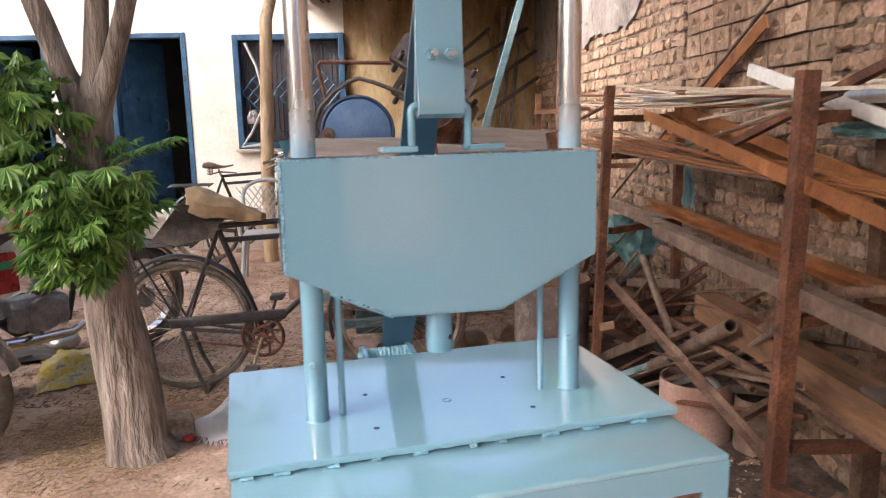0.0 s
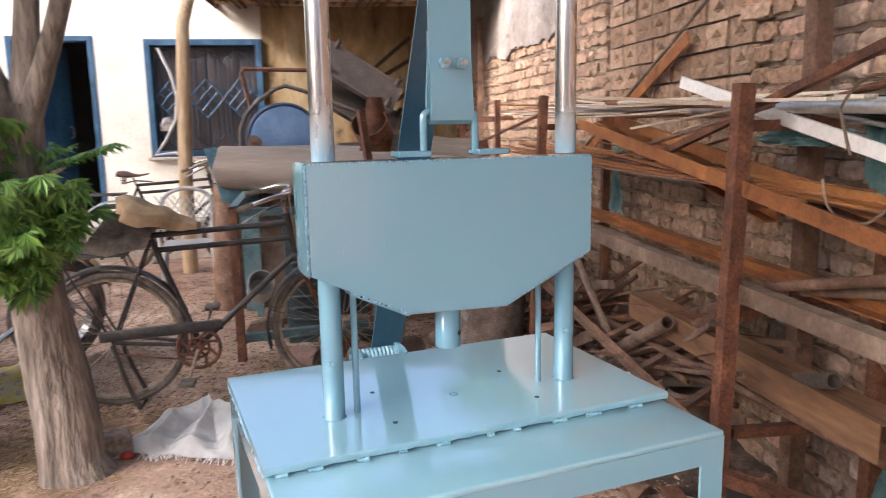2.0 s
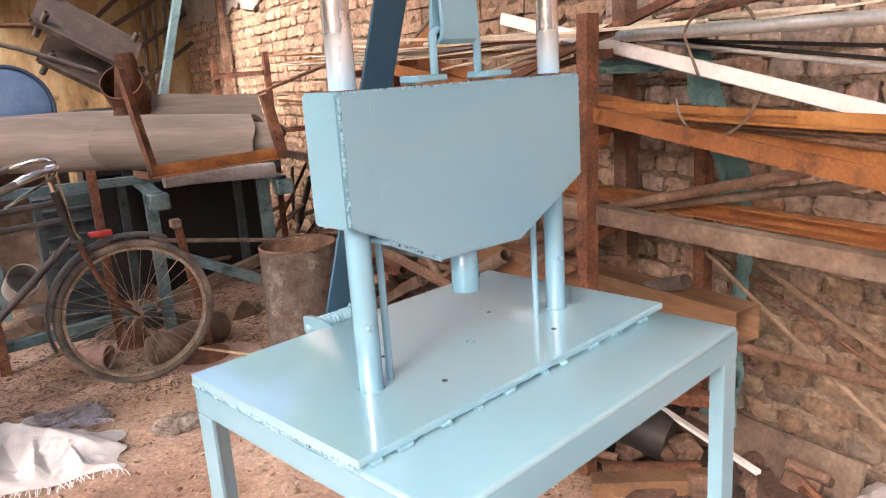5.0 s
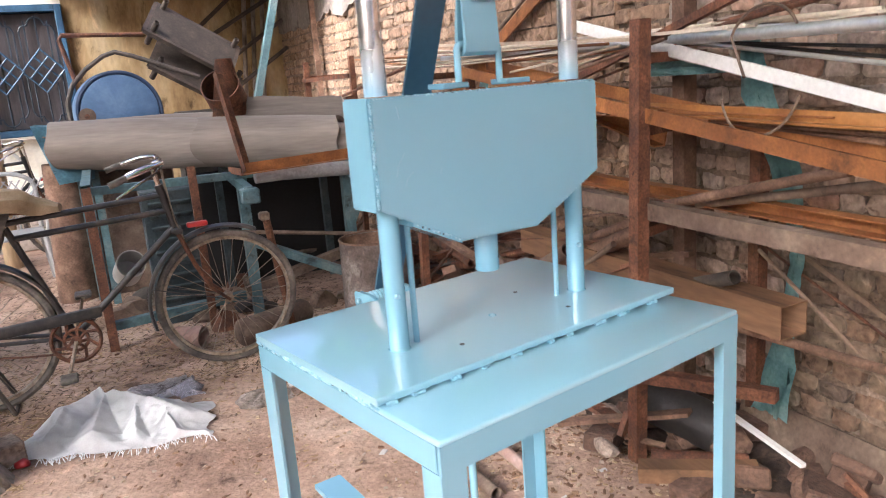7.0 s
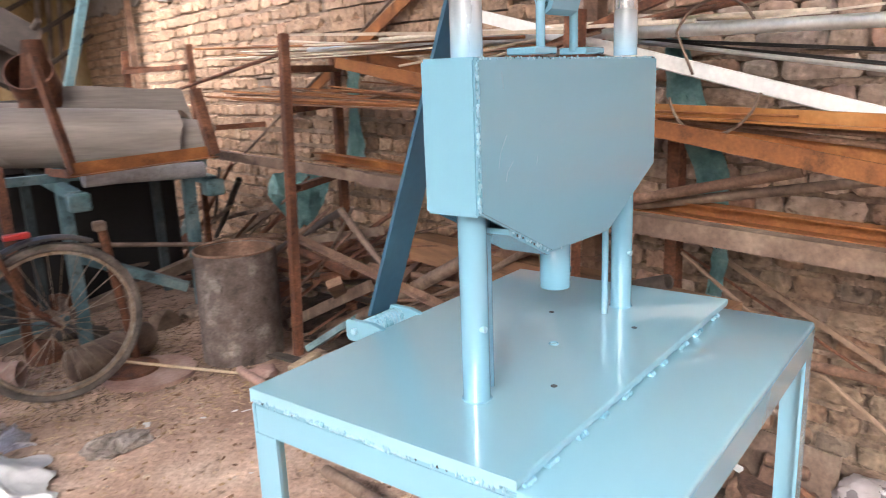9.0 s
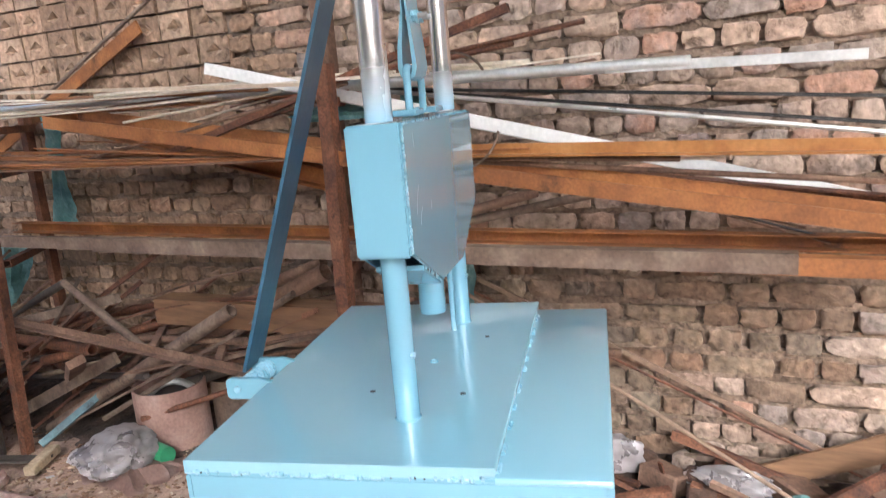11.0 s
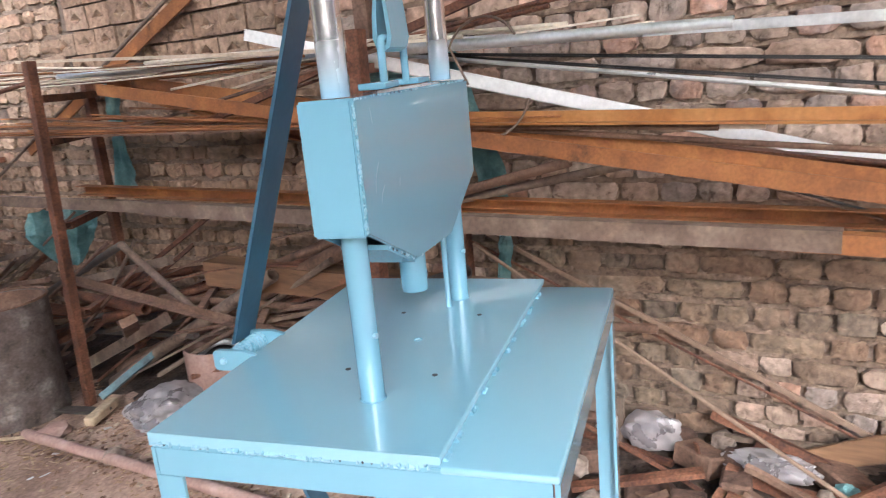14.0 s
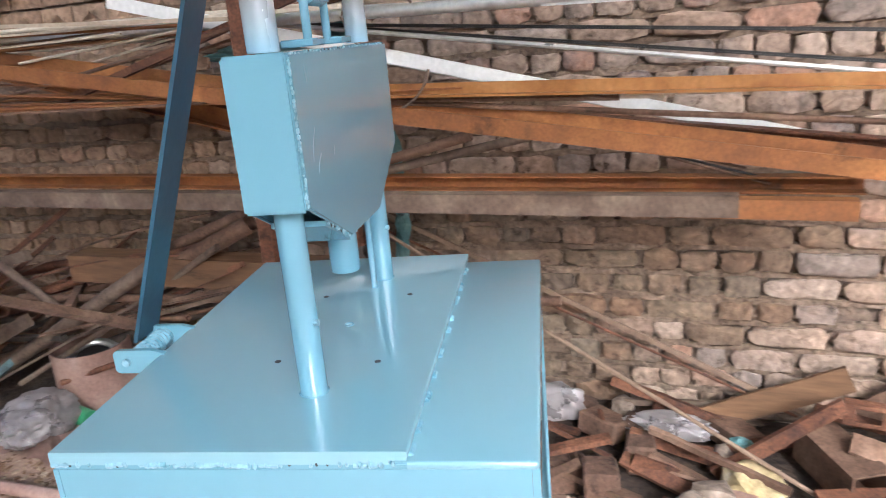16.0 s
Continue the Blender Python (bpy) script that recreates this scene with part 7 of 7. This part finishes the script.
# ---- cloths, sacks and bags on the ground ----
def spread_cloth(name, corners, mat, label, category, amp, seed, peaks=(), n=46, fringe=0, ridges=()):
    """A crumpled cloth lying on the ground between four corners, with raised folds."""
    bm = bmesh.new()
    c = [Vector(p) for p in corners]
    rows = []
    for i in range(n):
        row = []
        for j in range(n):
            s, t = i / (n - 1), j / (n - 1)
            p = (c[0] * (1 - s) + c[1] * s) * (1 - t) + (c[3] * (1 - s) + c[2] * s) * t
            e = 0.05 * noise.noise(Vector((s * 6, t * 6, seed)))
            p = p + Vector((e, 0.05 * noise.noise(Vector((s * 5, t * 5, seed + 4))), 0))
            h = amp * (0.35 + 0.7 * noise.noise(Vector((p.x * 4.2 + seed, p.y * 5.0, seed)))) + amp * 1.0 * max(0.0, 1 - abs(noise.noise(Vector((p.x * 2.6 + p.y * 2.0, p.y * 2.6 - p.x * 1.6, seed + 2)))) * 4.0) + amp * 0.22 * max(0.0, 1 - abs(noise.noise(Vector((p.x * 11 - p.y * 6, p.y * 9 + p.x * 4, seed + 7)))) * 5.0) + amp * 0.22 * noise.noise(Vector((p.x * 26, p.y * 26, seed)))
            for px, py, ph, pr in peaks:
                h += ph * math.exp(-((p.x - px) ** 2 + (p.y - py) ** 2) / (pr * pr))
            fold = 0.0
            for x0, y0, x1, y1, rh, rw in ridges:
                dx, dy = x1 - x0, y1 - y0
                f = max(0.0, min(1.0, ((p.x - x0) * dx + (p.y - y0) * dy) / (dx * dx + dy * dy)))
                away = math.hypot(p.x - x0 - f * dx, p.y - y0 - f * dy) + 0.012 * noise.noise(Vector((p.x * 9, p.y * 9, seed)))
                fold = max(fold, rh * (1 - 0.55 * f) * max(0.0, 1 - abs(away) / rw) ** 1.2)
            h += fold
            edge = min(s, t, 1 - s, 1 - t)
            row.append(bm.verts.new((p.x, p.y, gz(p.x, p.y) + 0.006 + max(0.0, h) * min(1, edge * 7 + 0.08))))
        rows.append(row)
    for i in range(n - 1):
        for j in range(n - 1):
            bm.faces.new((rows[i][j], rows[i + 1][j], rows[i + 1][j + 1], rows[i][j + 1]))
    bmesh.ops.solidify(bm, geom=bm.faces[:], thickness=0.003)
    tuft = bmesh.new() if fringe else None
    if fringe:
        for k in range(fringe):
            i = rng.randrange(n)
            a = rows[i][0].co.copy()
            b = a + Vector((rng.uniform(-0.02, 0.02), -rng.uniform(0.02, 0.06), 0))
            b.z = gz(b.x, b.y) + 0.008
            tube(tuft, [a + Vector((0, 0, 0.004)), a.lerp(b, 0.5) + Vector((0, 0, 0.006)), b], 0.0018, 4)
    ob = solid(name, bm, mat, label, category)
    if fringe:
        bmesh.ops.translate(tuft, vec=-ob.location, verts=tuft.verts[:])
        tagged(part("fringe", tuft, mat, ob), "frayed white threads", kind="stuff")
    return ob


FOLDS = ((-0.50, 3.72, -0.84, 3.52, 0.115, 0.22), (-0.50, 3.72, -0.14, 3.38, 0.12, 0.17), (-0.48, 3.70, -0.54, 3.40, 0.11, 0.10), (-0.36, 3.60, -0.38, 3.34, 0.085, 0.06), (-0.64, 3.62, -0.72, 3.42, 0.09, 0.07), (-0.26, 3.50, -0.22, 3.26, 0.075, 0.05))
spread_cloth("white_cloth", [(-0.88, 3.42, 0), (-0.10, 3.20, 0), (-0.06, 3.56, 0), (-0.66, 3.90, 0)], CLOTH, "crumpled dirty white woven sack with frayed edge", "cloth", 0.022, 1.3, n=110, fringe=110, ridges=FOLDS)
spread_cloth("plastic_sheet", [(-0.36, 3.76, 0), (-0.06, 3.66, 0), (-0.12, 3.98, 0), (-0.42, 3.96, 0)], PLASTIC, "crumpled grey plastic sheet beside the cloth", "plastic sheet", 0.03, 2.7, n=24)
spread_cloth("yellow_sack", [(-1.80, 4.02, 0), (-1.34, 4.30, 0), (-1.47, 4.78, 0), (-2.04, 4.62, 0)], YELLOWSACK, "flattened yellow printed sack on the ground", "sack", 0.05, 4.1, ((-1.62, 4.5, 0.06, 0.25),), n=30)
spread_cloth("pink_sheet", [(0.98, 3.02, 0), (1.26, 2.95, 0), (1.30, 3.30, 0), (1.02, 3.36, 0)], PINKRUST, "crumpled pinkish plastic sheet on the ground", "plastic sheet", 0.04, 5.1, n=24)
lump("plastic_bag", (1.12, 3.22, 0.06), (0.17, 0.14, 0.085), PLASTIC, "crumpled clear plastic bag on the ground", "plastic bag", 0.22, 1.7, 5, 3.0)
lump("plastic_bag", (1.16, 2.72, 0.0), (0.08, 0.06, 0.035), PLASTIC, "crumpled white-and-blue plastic wrapper", "plastic bag", 0.4, 3, 3, 4.0)
solid("green_bottle", tb([(1.22, 3.06, 0.02), (1.24, 3.16, 0.02), (1.26, 3.24, 0.02), (1.27, 3.29, 0.02)], 0.04, 12, scales=[0.9, 1, 0.9, 0.35]), GREEN, "green plastic bottle lying on the ground", "bottle")
lump("steel_pot", (-2.01, 4.84, 0.03), (0.10, 0.10, 0.06), STEEL, "upturned dull steel bowl", "bowl", 0.03, 1, 3, 1.0)
lump("black_rag", (-2.18, 4.66, 0.0), (0.22, 0.12, 0.035), DARKBAR, "black rag lying on the ground", "rag", 0.4, 3, 3, 2.0)

# ---- pots and pieces behind the press ----
can("rust_pot", (1.43, 3.22, gz(1.43, 3.22) - 0.005), (1.43, 3.22, 0.235), 0.152, PINKRUST, "wide pinkish rusty pipe offcut used as a pot", "pot", 0.008)
solid("tyre_ring", tb([Vector((1.43 + 0.10 * math.cos(a), 3.22 + 0.10 * math.sin(a), 0.185 + 0.015 * math.sin(2 * a))) for a in [2 * math.pi * i / 22 for i in range(22)]], 0.016, 8, closed=True), ALU, "pale ring lying in the pot", "ring")
solid("pot_filling", tb([(1.43, 3.22, 0.0), (1.43, 3.22, 0.17)], 0.138, 20), DARKBAR, "dark scrap filling the pot", "scrap")
can("grey_pot", (1.63, 3.06, gz(1.6, 3.0) - 0.005), (1.63, 3.06, 0.20), 0.09, DUSTY, "small pale grey pot", "pot", 0.006)
can("dark_pot", (1.48, 2.02, 0.06), (1.36, 2.30, 0.13), 0.085, DARKBAR, "dark pipe offcut lying under the rack", "pipe offcut", 0.008)
bar("pink_pipe", (0.80, 3.74, 0.005), (0.83, 2.18, 0.005), "pipe", 0.044, 0, PINKRUST, "long pinkish rusty pipe lying on the ground", "pipe")
bar("grey_pipe", (0.63, 2.70, 0.0), (0.67, 2.18, 0.0), "pipe", 0.044, 0, DUSTY, "grey pipe lying on the ground", "pipe")
bar("thin_stick", (0.40, 4.22, 0.03), (0.80, 3.70, 0.0), "rod", 0.014, 0, PALEWOOD, "thin straight stick lying on the ground", "stick")
bar("white_stick", (1.49, 2.06, 0.15), (1.45, 1.66, 0.11), "flat", 0.02, 0.012, WHITE_BAR, "thin whitewashed stick on the rubble", "stick")
lump("pink_stone", (0.86, 3.64, 0.0), (0.075, 0.06, 0.035), PINKRUST, "lump of pinkish clay on the ground", "stone", 0.2, 2, 3, 6.0)
lump("pale_stone", (0.83, 3.20, 0.0), (0.04, 0.035, 0.035), STONE, "small pale stone on the ground", "stone", 0.3, 2, 2, 7.0)
lump("dung_patch", (0.17, 3.46, -0.02), (0.12, 0.10, 0.025), BARK, "dried dark clod on the ground", "clod", 0.4, 3, 3, 3.0)
solid("wood_offcut", bx((1.05, 3.58, 0.015), (0.20, 0.05, 0.04), 0.006, Matrix.Rotation(radians(24), 4, "Z")), PALEWOOD, "pale yellow wood offcut on the ground", "wood offcut")
lump("foil", (0.95, 2.84, -0.01), (0.03, 0.03, 0.018), ALU, "scrap of crumpled foil", "foil", 0.5, 4, 2, 2.0)
lump("red_scrap", (-0.80, 3.36, -0.01), (0.03, 0.025, 0.02), RED, "scrap of red plastic on the ground", "plastic scrap", 0.3, 3, 2, 2.0)


def loose_brick(x, y, z, rz, ry=0.0, rx=0.0, s=(0.22, 0.108, 0.07), mat=REDBRICK, label="loose dusty brick", seed=0):
    bm = bmesh.new()
    box(bm, (0, 0, 0), s, 0.008, None, 1)
    bmesh.ops.subdivide_edges(bm, edges=bm.edges[:], cuts=1, use_grid_fill=True)
    rough_up(bm, 0.006, 11, seed)
    bmesh.ops.transform(bm, matrix=pose(x, y, z, rx, ry, rz), verts=bm.verts[:])
    return solid("loose_brick", bm, mat, label, "brick", "loose bricks")


loose_brick(-0.88, 3.42, 0.02, 25, 0, 0, (0.16, 0.13, 0.10), STONE, "dusty broken brick at the foot of the tree", 1)
rp = random.Random(21)
pile = [(1.56, 1.18, 0.03, 60, 0, 12), (1.30, 1.30, 0.01, 20, 5, 0), (1.62, 0.80, 0.02, 40, 0, 10), (1.50, 1.52, 0.01, 30, 12, 0), (1.33, 1.62, 0.0, 75, 0, 15), (1.64, 1.62, 0.03, 10, 20, 10), (1.42, 1.84, 0.0, 50, 25, 0), (1.25, 1.88, -0.01, 15, 0, 0), (1.62, 2.05, 0.03, 80, 0, 10), (1.20, 2.30, 0.0, 35, 10, 0), (1.40, 2.35, 0.02, 65, 0, 0), (1.14, 0.92, -0.01, 60, 0, 0)]
for i, q in enumerate(pile):
    loose_brick(*q, s=(rp.uniform(0.14, 0.225), 0.108, rp.uniform(0.06, 0.08)), mat=rp.choice((REDBRICK, REDBRICK, RUST_PALE)), label="dusty loose brick on the rubble heap", seed=i * 3.3)
for i in range(26):
    y = rp.uniform(0.7, 2.6)
    lump("rubble_stone", (rp.uniform(1.12, 1.72), y, rp.uniform(-0.01, 0.05)), (rp.uniform(0.03, 0.08), rp.uniform(0.03, 0.07), rp.uniform(0.025, 0.05)), rp.choice((REDBRICK, REDBRICK, STONE)), "broken piece of brick rubble", "rubble", 0.35, 1.8, 2, i * 1.7, "rubble by the wall")
# the heap that carries the scrap at the foot of the wall
# its colour carries the shade of the gaps in the scrap
bm = bmesh.new()
rows = []
for i in range(150):
    y = 0.1 + i * 0.04
    row = []
    for j in range(16):
        x = 1.16 + j * 0.042
        k = max(0, (x - 1.16) / 0.6)
        h = 0.035 * k * (0.75 + 0.5 * noise.noise(Vector((x * 3, y * 2, 0)))) + 0.03 * k * noise.noise(Vector((x * 11, y * 11, 2)))
        row.append(bm.verts.new((x, y, gz(x, y) - 0.004 + max(0, h))))
    rows.append(row)
for i in range(149):
    for j in range(15):
        bm.faces.new((rows[i][j], rows[i][j + 1], rows[i + 1][j + 1], rows[i + 1][j]))
tagged(link("rubble_mound", bm, SOIL_IN_SHADE), "low mound of earth and rubble along the wall, darkened for shade among the scrap", "ground", kind="structure")


def plank(a, b, w, t, mat, label, name="scrap_plank", cat="plank", roll=0.0):
    bm = bar_mesh(a, b, "flat", w, t)
    bmesh.ops.subdivide_edges(bm, edges=[e for e in bm.edges if e.calc_length() > 0.2], cuts=6, use_grid_fill=True)
    if roll:
        A, B = Vector(a), Vector(b)
        bmesh.ops.rotate(bm, cent=A, matrix=Matrix.Rotation(radians(roll), 3, (B - A).normalized()), verts=bm.verts[:])
    rough_up(bm, 0.004, 9, w * 40)
    return solid(name, bm, mat, label, cat, "scrap at the foot of the wall")


plank((1.66, 0.88, 0.03), (1.67, 0.46, 0.21), 0.012, 0.085, BEAMWOOD, "orange-brown board leaning on the wall foot")
plank((1.40, 0.84, 0.0), (1.50, 0.50, 0.212), 0.016, 0.045, RUST, "dusty flat bar lying across the heap", "scrap_bar", "metal bar")
plank((1.43, 0.49, 0.135), (1.38, -0.05, -0.01), 0.065, 0.010, RUST_PALE, "pale flat board on the heap", roll=30)
plank((1.46, 1.09, 0.07), (1.44, 0.80, 0.015), 0.03, 0.035, RUST, "dusty brown board on the heap")
plank((1.71, 0.42, 0.06), (1.68, 0.20, 0.25), 0.012, 0.09, RUST_PALE, "curled grey-brown sheet against the wall foot")
plank((1.34, 1.10, 0.055), (1.28, 0.86, -0.01), 0.045, 0.016, RUST, "dusty brown board on the heap", roll=25)
plank((1.37, 1.02, 0.06), (1.32, 0.82, -0.005), 0.04, 0.020, RUST_PALE, "dusty brown board on the heap", roll=-15)
plank((1.32, 1.07, 0.06), (1.34, 0.90, 0.0), 0.012, 0.06, RUST, "bent rusty strip on the heap", "scrap_bar", "metal bar")
bm = bmesh.new()
for zz in (0.027, -0.027):
    box(bm, (1.50, 0.24, 0.185 + zz), (0.006, 0.52, 0.014), 0.001)
for y0, y1 in ((0.50, 0.472), (0.40, 0.27), (0.20, 0.10), (0.03, -0.02)):
    box(bm, (1.50, (y0 + y1) / 2, 0.185), (0.006, y0 - y1, 0.042))
box(bm, (1.517, 0.24, 0.216), (0.034, 0.52, 0.005), 0.001)
bmesh.ops.rotate(bm, cent=(1.50, 0.5, 0.2), matrix=Matrix.Rotation(radians(5.5), 3, "X"), verts=bm.verts[:])
solid("slotted_bar", bm, RUST, "brown slotted steel strip lying on the heap", "metal bar", "scrap at the foot of the wall")
loose_brick(1.20, 1.14, 0.055, 12, 0, 90, (0.11, 0.12, 0.10), REDBRICK, "dusty brown brick standing on end", 51)
loose_brick(1.42, 1.055, 0.03, 8, 0, 90, (0.112, 0.10, 0.09), REDBRICK, "rusty orange brick on the heap", 52)
plank((1.68, 2.12, 0.045), (1.64, 1.46, 0.075), 0.014, 0.16, DUSTY, "wide dusty board leaning on the wall foot", roll=-14)
plank((1.70, 1.14, 0.045), (1.71, 0.72, 0.075), 0.012, 0.02, DUSTY, "thin dusty bar along the wall foot")
plank((1.10, 2.45, 0.02), (1.34, 2.02, 0.17), 0.05, 0.015, RUST_PALE, "brown board leaning on the rubble")
plank((1.28, 2.55, 0.03), (1.24, 2.20, 0.05), 0.06, 0.018, RUST, "brown board on the ground")
plank((1.12, 2.02, 0.02), (1.42, 1.80, 0.03), 0.07, 0.05, BEAMWOOD, "thick brown timber on the ground")
plank((1.22, 2.12, 0.30), (1.40, 1.72, 0.33), 0.045, 0.04, RUST, "rusty bar propped by the rack foot", "scrap_bar", "metal bar")
bar("box_section", (1.33, 0.45, 0.045), (1.56, 0.57, 0.06), "tube", 0.115, 0.115, RUST_PALE, "open end of a rusty box section", "steel beam", t=0.006)
bar("yellow_pipe", (1.20, 2.05, 0.02), (1.44, 1.86, 0.02), "pipe", 0.075, 0, RUST, "short rusty pipe under the rack", "pipe")
can("curved_offcut", (1.44, 0.36, -0.005), (1.36, 0.33, -0.005), 0.058, RUST, "rusty ring offcut on the heap", "pipe offcut", 0.015)
lump("plastic_bag", (1.62, 1.36, 0.06), (0.06, 0.10, 0.07), PLASTIC, "pinkish-white plastic bag on the heap", "plastic bag", 0.25, 1.8, 4, 6.0)
lump("plastic_wrap", (1.55, 0.98, 0.055), (0.05, 0.13, 0.045), PLASTIC, "crumpled clear plastic wrapping on the heap", "plastic bag", 0.3, 2.4, 4, 7.0)
lump("teal_bag", (1.50, 0.77, 0.04), (0.03, 0.035, 0.028), TEAL, "small teal bag on the heap", "plastic bag", 0.35, 3, 3, 8.0)
lump("torn_sack", (1.34, 0.74, 0.02), (0.07, 0.085, 0.06), TORN, "dusty yellow torn sack on the heap", "sack", 0.35, 3, 3, 9.0)
solid("red_block", bx((1.24, 0.77, 0.0), (0.10, 0.11, 0.08), 0.018, Euler((0.1, 0.1, 0.3)).to_matrix().to_4x4(), 3), PINKRUST, "rounded pinkish block on the heap", "block")
for i in range(34):
    y = rp.uniform(-0.1, 1.25) if i < 24 else rp.uniform(1.2, 2.4)
    a = Vector((rp.uniform(1.15, 1.7), y, rp.uniform(0.0, 0.07)))
    b = a + Vector((rp.uniform(-0.2, 0.2), rp.uniform(-0.45, 0.45), rp.uniform(-0.05, 0.08)))
    b.x, b.z = min(b.x, 1.72), max(b.z, -0.01)
    plank(a, b, rp.uniform(0.015, 0.05), rp.uniform(0.006, 0.03), rp.choice((RUST_PALE, RUST, RUST, RUST)), "dusty offcut on the rubble heap", "scrap_offcut", "offcut", rp.uniform(-40, 40))
for i, (x, y, z, rz, ry, rx) in enumerate(((1.62, 1.60, 0.07, 20, 35, 10), (1.50, 1.62, 0.03, 40, 10, 15))):
    loose_brick(x, y, z, rz, ry, rx, (0.19, 0.13, 0.035), REDBRICK, "flat broken tile leaning on the heap", 61 + i)
# scrap under the rack and behind the drum
for i in range(34):
    x, y = rp.uniform(0.95, 1.70), rp.uniform(3.55, 6.6)
    if (x - 0.95) ** 2 + (y - 4.03) ** 2 < 0.11:
        continue
    a = Vector((x, y, gz(x, y) + rp.uniform(0.02, 0.25)))
    b = a + Vector((rp.uniform(-0.5, 0.5), rp.uniform(-0.5, 0.5), rp.uniform(-0.1, 0.35)))
    b.x, b.z = min(b.x, 1.72), max(b.z, 0.0)
    plank(a, b, rp.uniform(0.03, 0.10), rp.uniform(0.008, 0.04), rp.choice((RUST, RUST_PALE, DUSTY, MACHBLUE, GREYPOST)), "dusty piece of scrap metal behind the drum", "scrap_offcut", "offcut", rp.uniform(-60, 60))
for i in range(30):
    x, y = rp.uniform(-0.4, 1.7), rp.uniform(4.5, 6.2)
    lump("scrap_lump", (x, y, gz(x, y) + 0.02), (rp.uniform(0.04, 0.13), rp.uniform(0.04, 0.1), rp.uniform(0.03, 0.10)), rp.choice((RUST, GREYPOST, STONE, DUSTY, DARKBAR)), "dusty lump of scrap under the bench", "scrap", 0.4, 2, 2, i * 2.1, "scrap under the bench")

# ---- litter of chips and straw ----
def scatter(name, n, place, size, mat, label, seed, flat=0.35, thin=1.0):
    rs = random.Random(seed)
    V, Fs = [], []
    for _ in range(n):
        x, y = place(rs)
        s = size * rs.uniform(0.4, 1.5)
        a, tl = rs.uniform(0, 6.28), rs.uniform(-0.35, 0.35)
        ln, wd, th = s, s * rs.uniform(0.2, 0.7) * thin, s * flat * rs.uniform(0.3, 1)
        c, d = math.cos(a), math.sin(a)
        z = gz(x, y) + th * 0.3
        k = len(V)
        for ex, ey, ez in ((-1, -1, -1), (1, -0.7, -1), (0.8, 1, -1), (-0.9, 0.8, -1), (-0.8, -0.8, 1), (0.9, -0.6, 1), (0.6, 0.8, 1), (-0.9, 0.6, 1)):
            px, py = ex * ln / 2, ey * wd / 2
            V.append((x + px * c - py * d, y + px * d + py * c, z + ez * th / 2 + px * tl))
        Fs += [tuple(k + q for q in f) for f in ((0, 3, 2, 1), (4, 5, 6, 7), (0, 1, 5, 4), (1, 2, 6, 5), (2, 3, 7, 6), (3, 0, 4, 7))]
    me = bpy.data.meshes.new(name)
    me.from_pydata(V, [], Fs)
    me.materials.append(mat)
    return tagged(new(name, me), label, "litter", kind="stuff")


scatter("wood_chips", 4200, lambda r: (r.uniform(0.75, 1.7), 1.2 + 2.4 * r.random()) if r.random() < 0.8 else (r.uniform(-0.6, 1.5), r.uniform(2.6, 4.8)), 0.020, CHIP, "brown chips and flakes littered on the earth", 1)
scatter("straw", 7500, lambda r: (r.gauss(-1.22, 0.24), r.gauss(3.45, 0.26)) if r.random() < 0.55 else (r.uniform(-1.6, 0.8), r.uniform(3.4, 5.0)), 0.05, STRAW, "dry straw and leaf litter on the earth", 2, 0.05, 0.16)
scatter("pale_chips", 900, lambda r: (r.uniform(0.0, 1.5), r.uniform(1.4, 3.6)), 0.016, STRAW, "pale wood shavings littered on the earth", 6, 0.2)
scatter("leaf_litter", 13000, lambda r: (r.uniform(-2.4, 1.1), 3.85 + 3.6 * r.random() ** 1.2), 0.036, LITTER, "dark dry leaves and stalks littered on the earth", 8, 0.06, 0.3)
scatter("gravel", 1300, lambda r: (r.uniform(-2.5, 1.7), r.uniform(1.0, 7.5)), 0.012, STONE, "small stones littered on the earth", 3, 0.7)
scatter("paper_scraps", 60, lambda r: (r.uniform(0.2, 1.6), r.uniform(1.6, 3.6)), 0.035, WHITEPLASTIC, "small white paper scraps on the earth", 4, 0.12)

# ---- single bricks of the nearest stretch of wall ----
for me, m in near:
    ob = new("brick", me)
    ob.parent = wall
    ob.matrix_basis = m
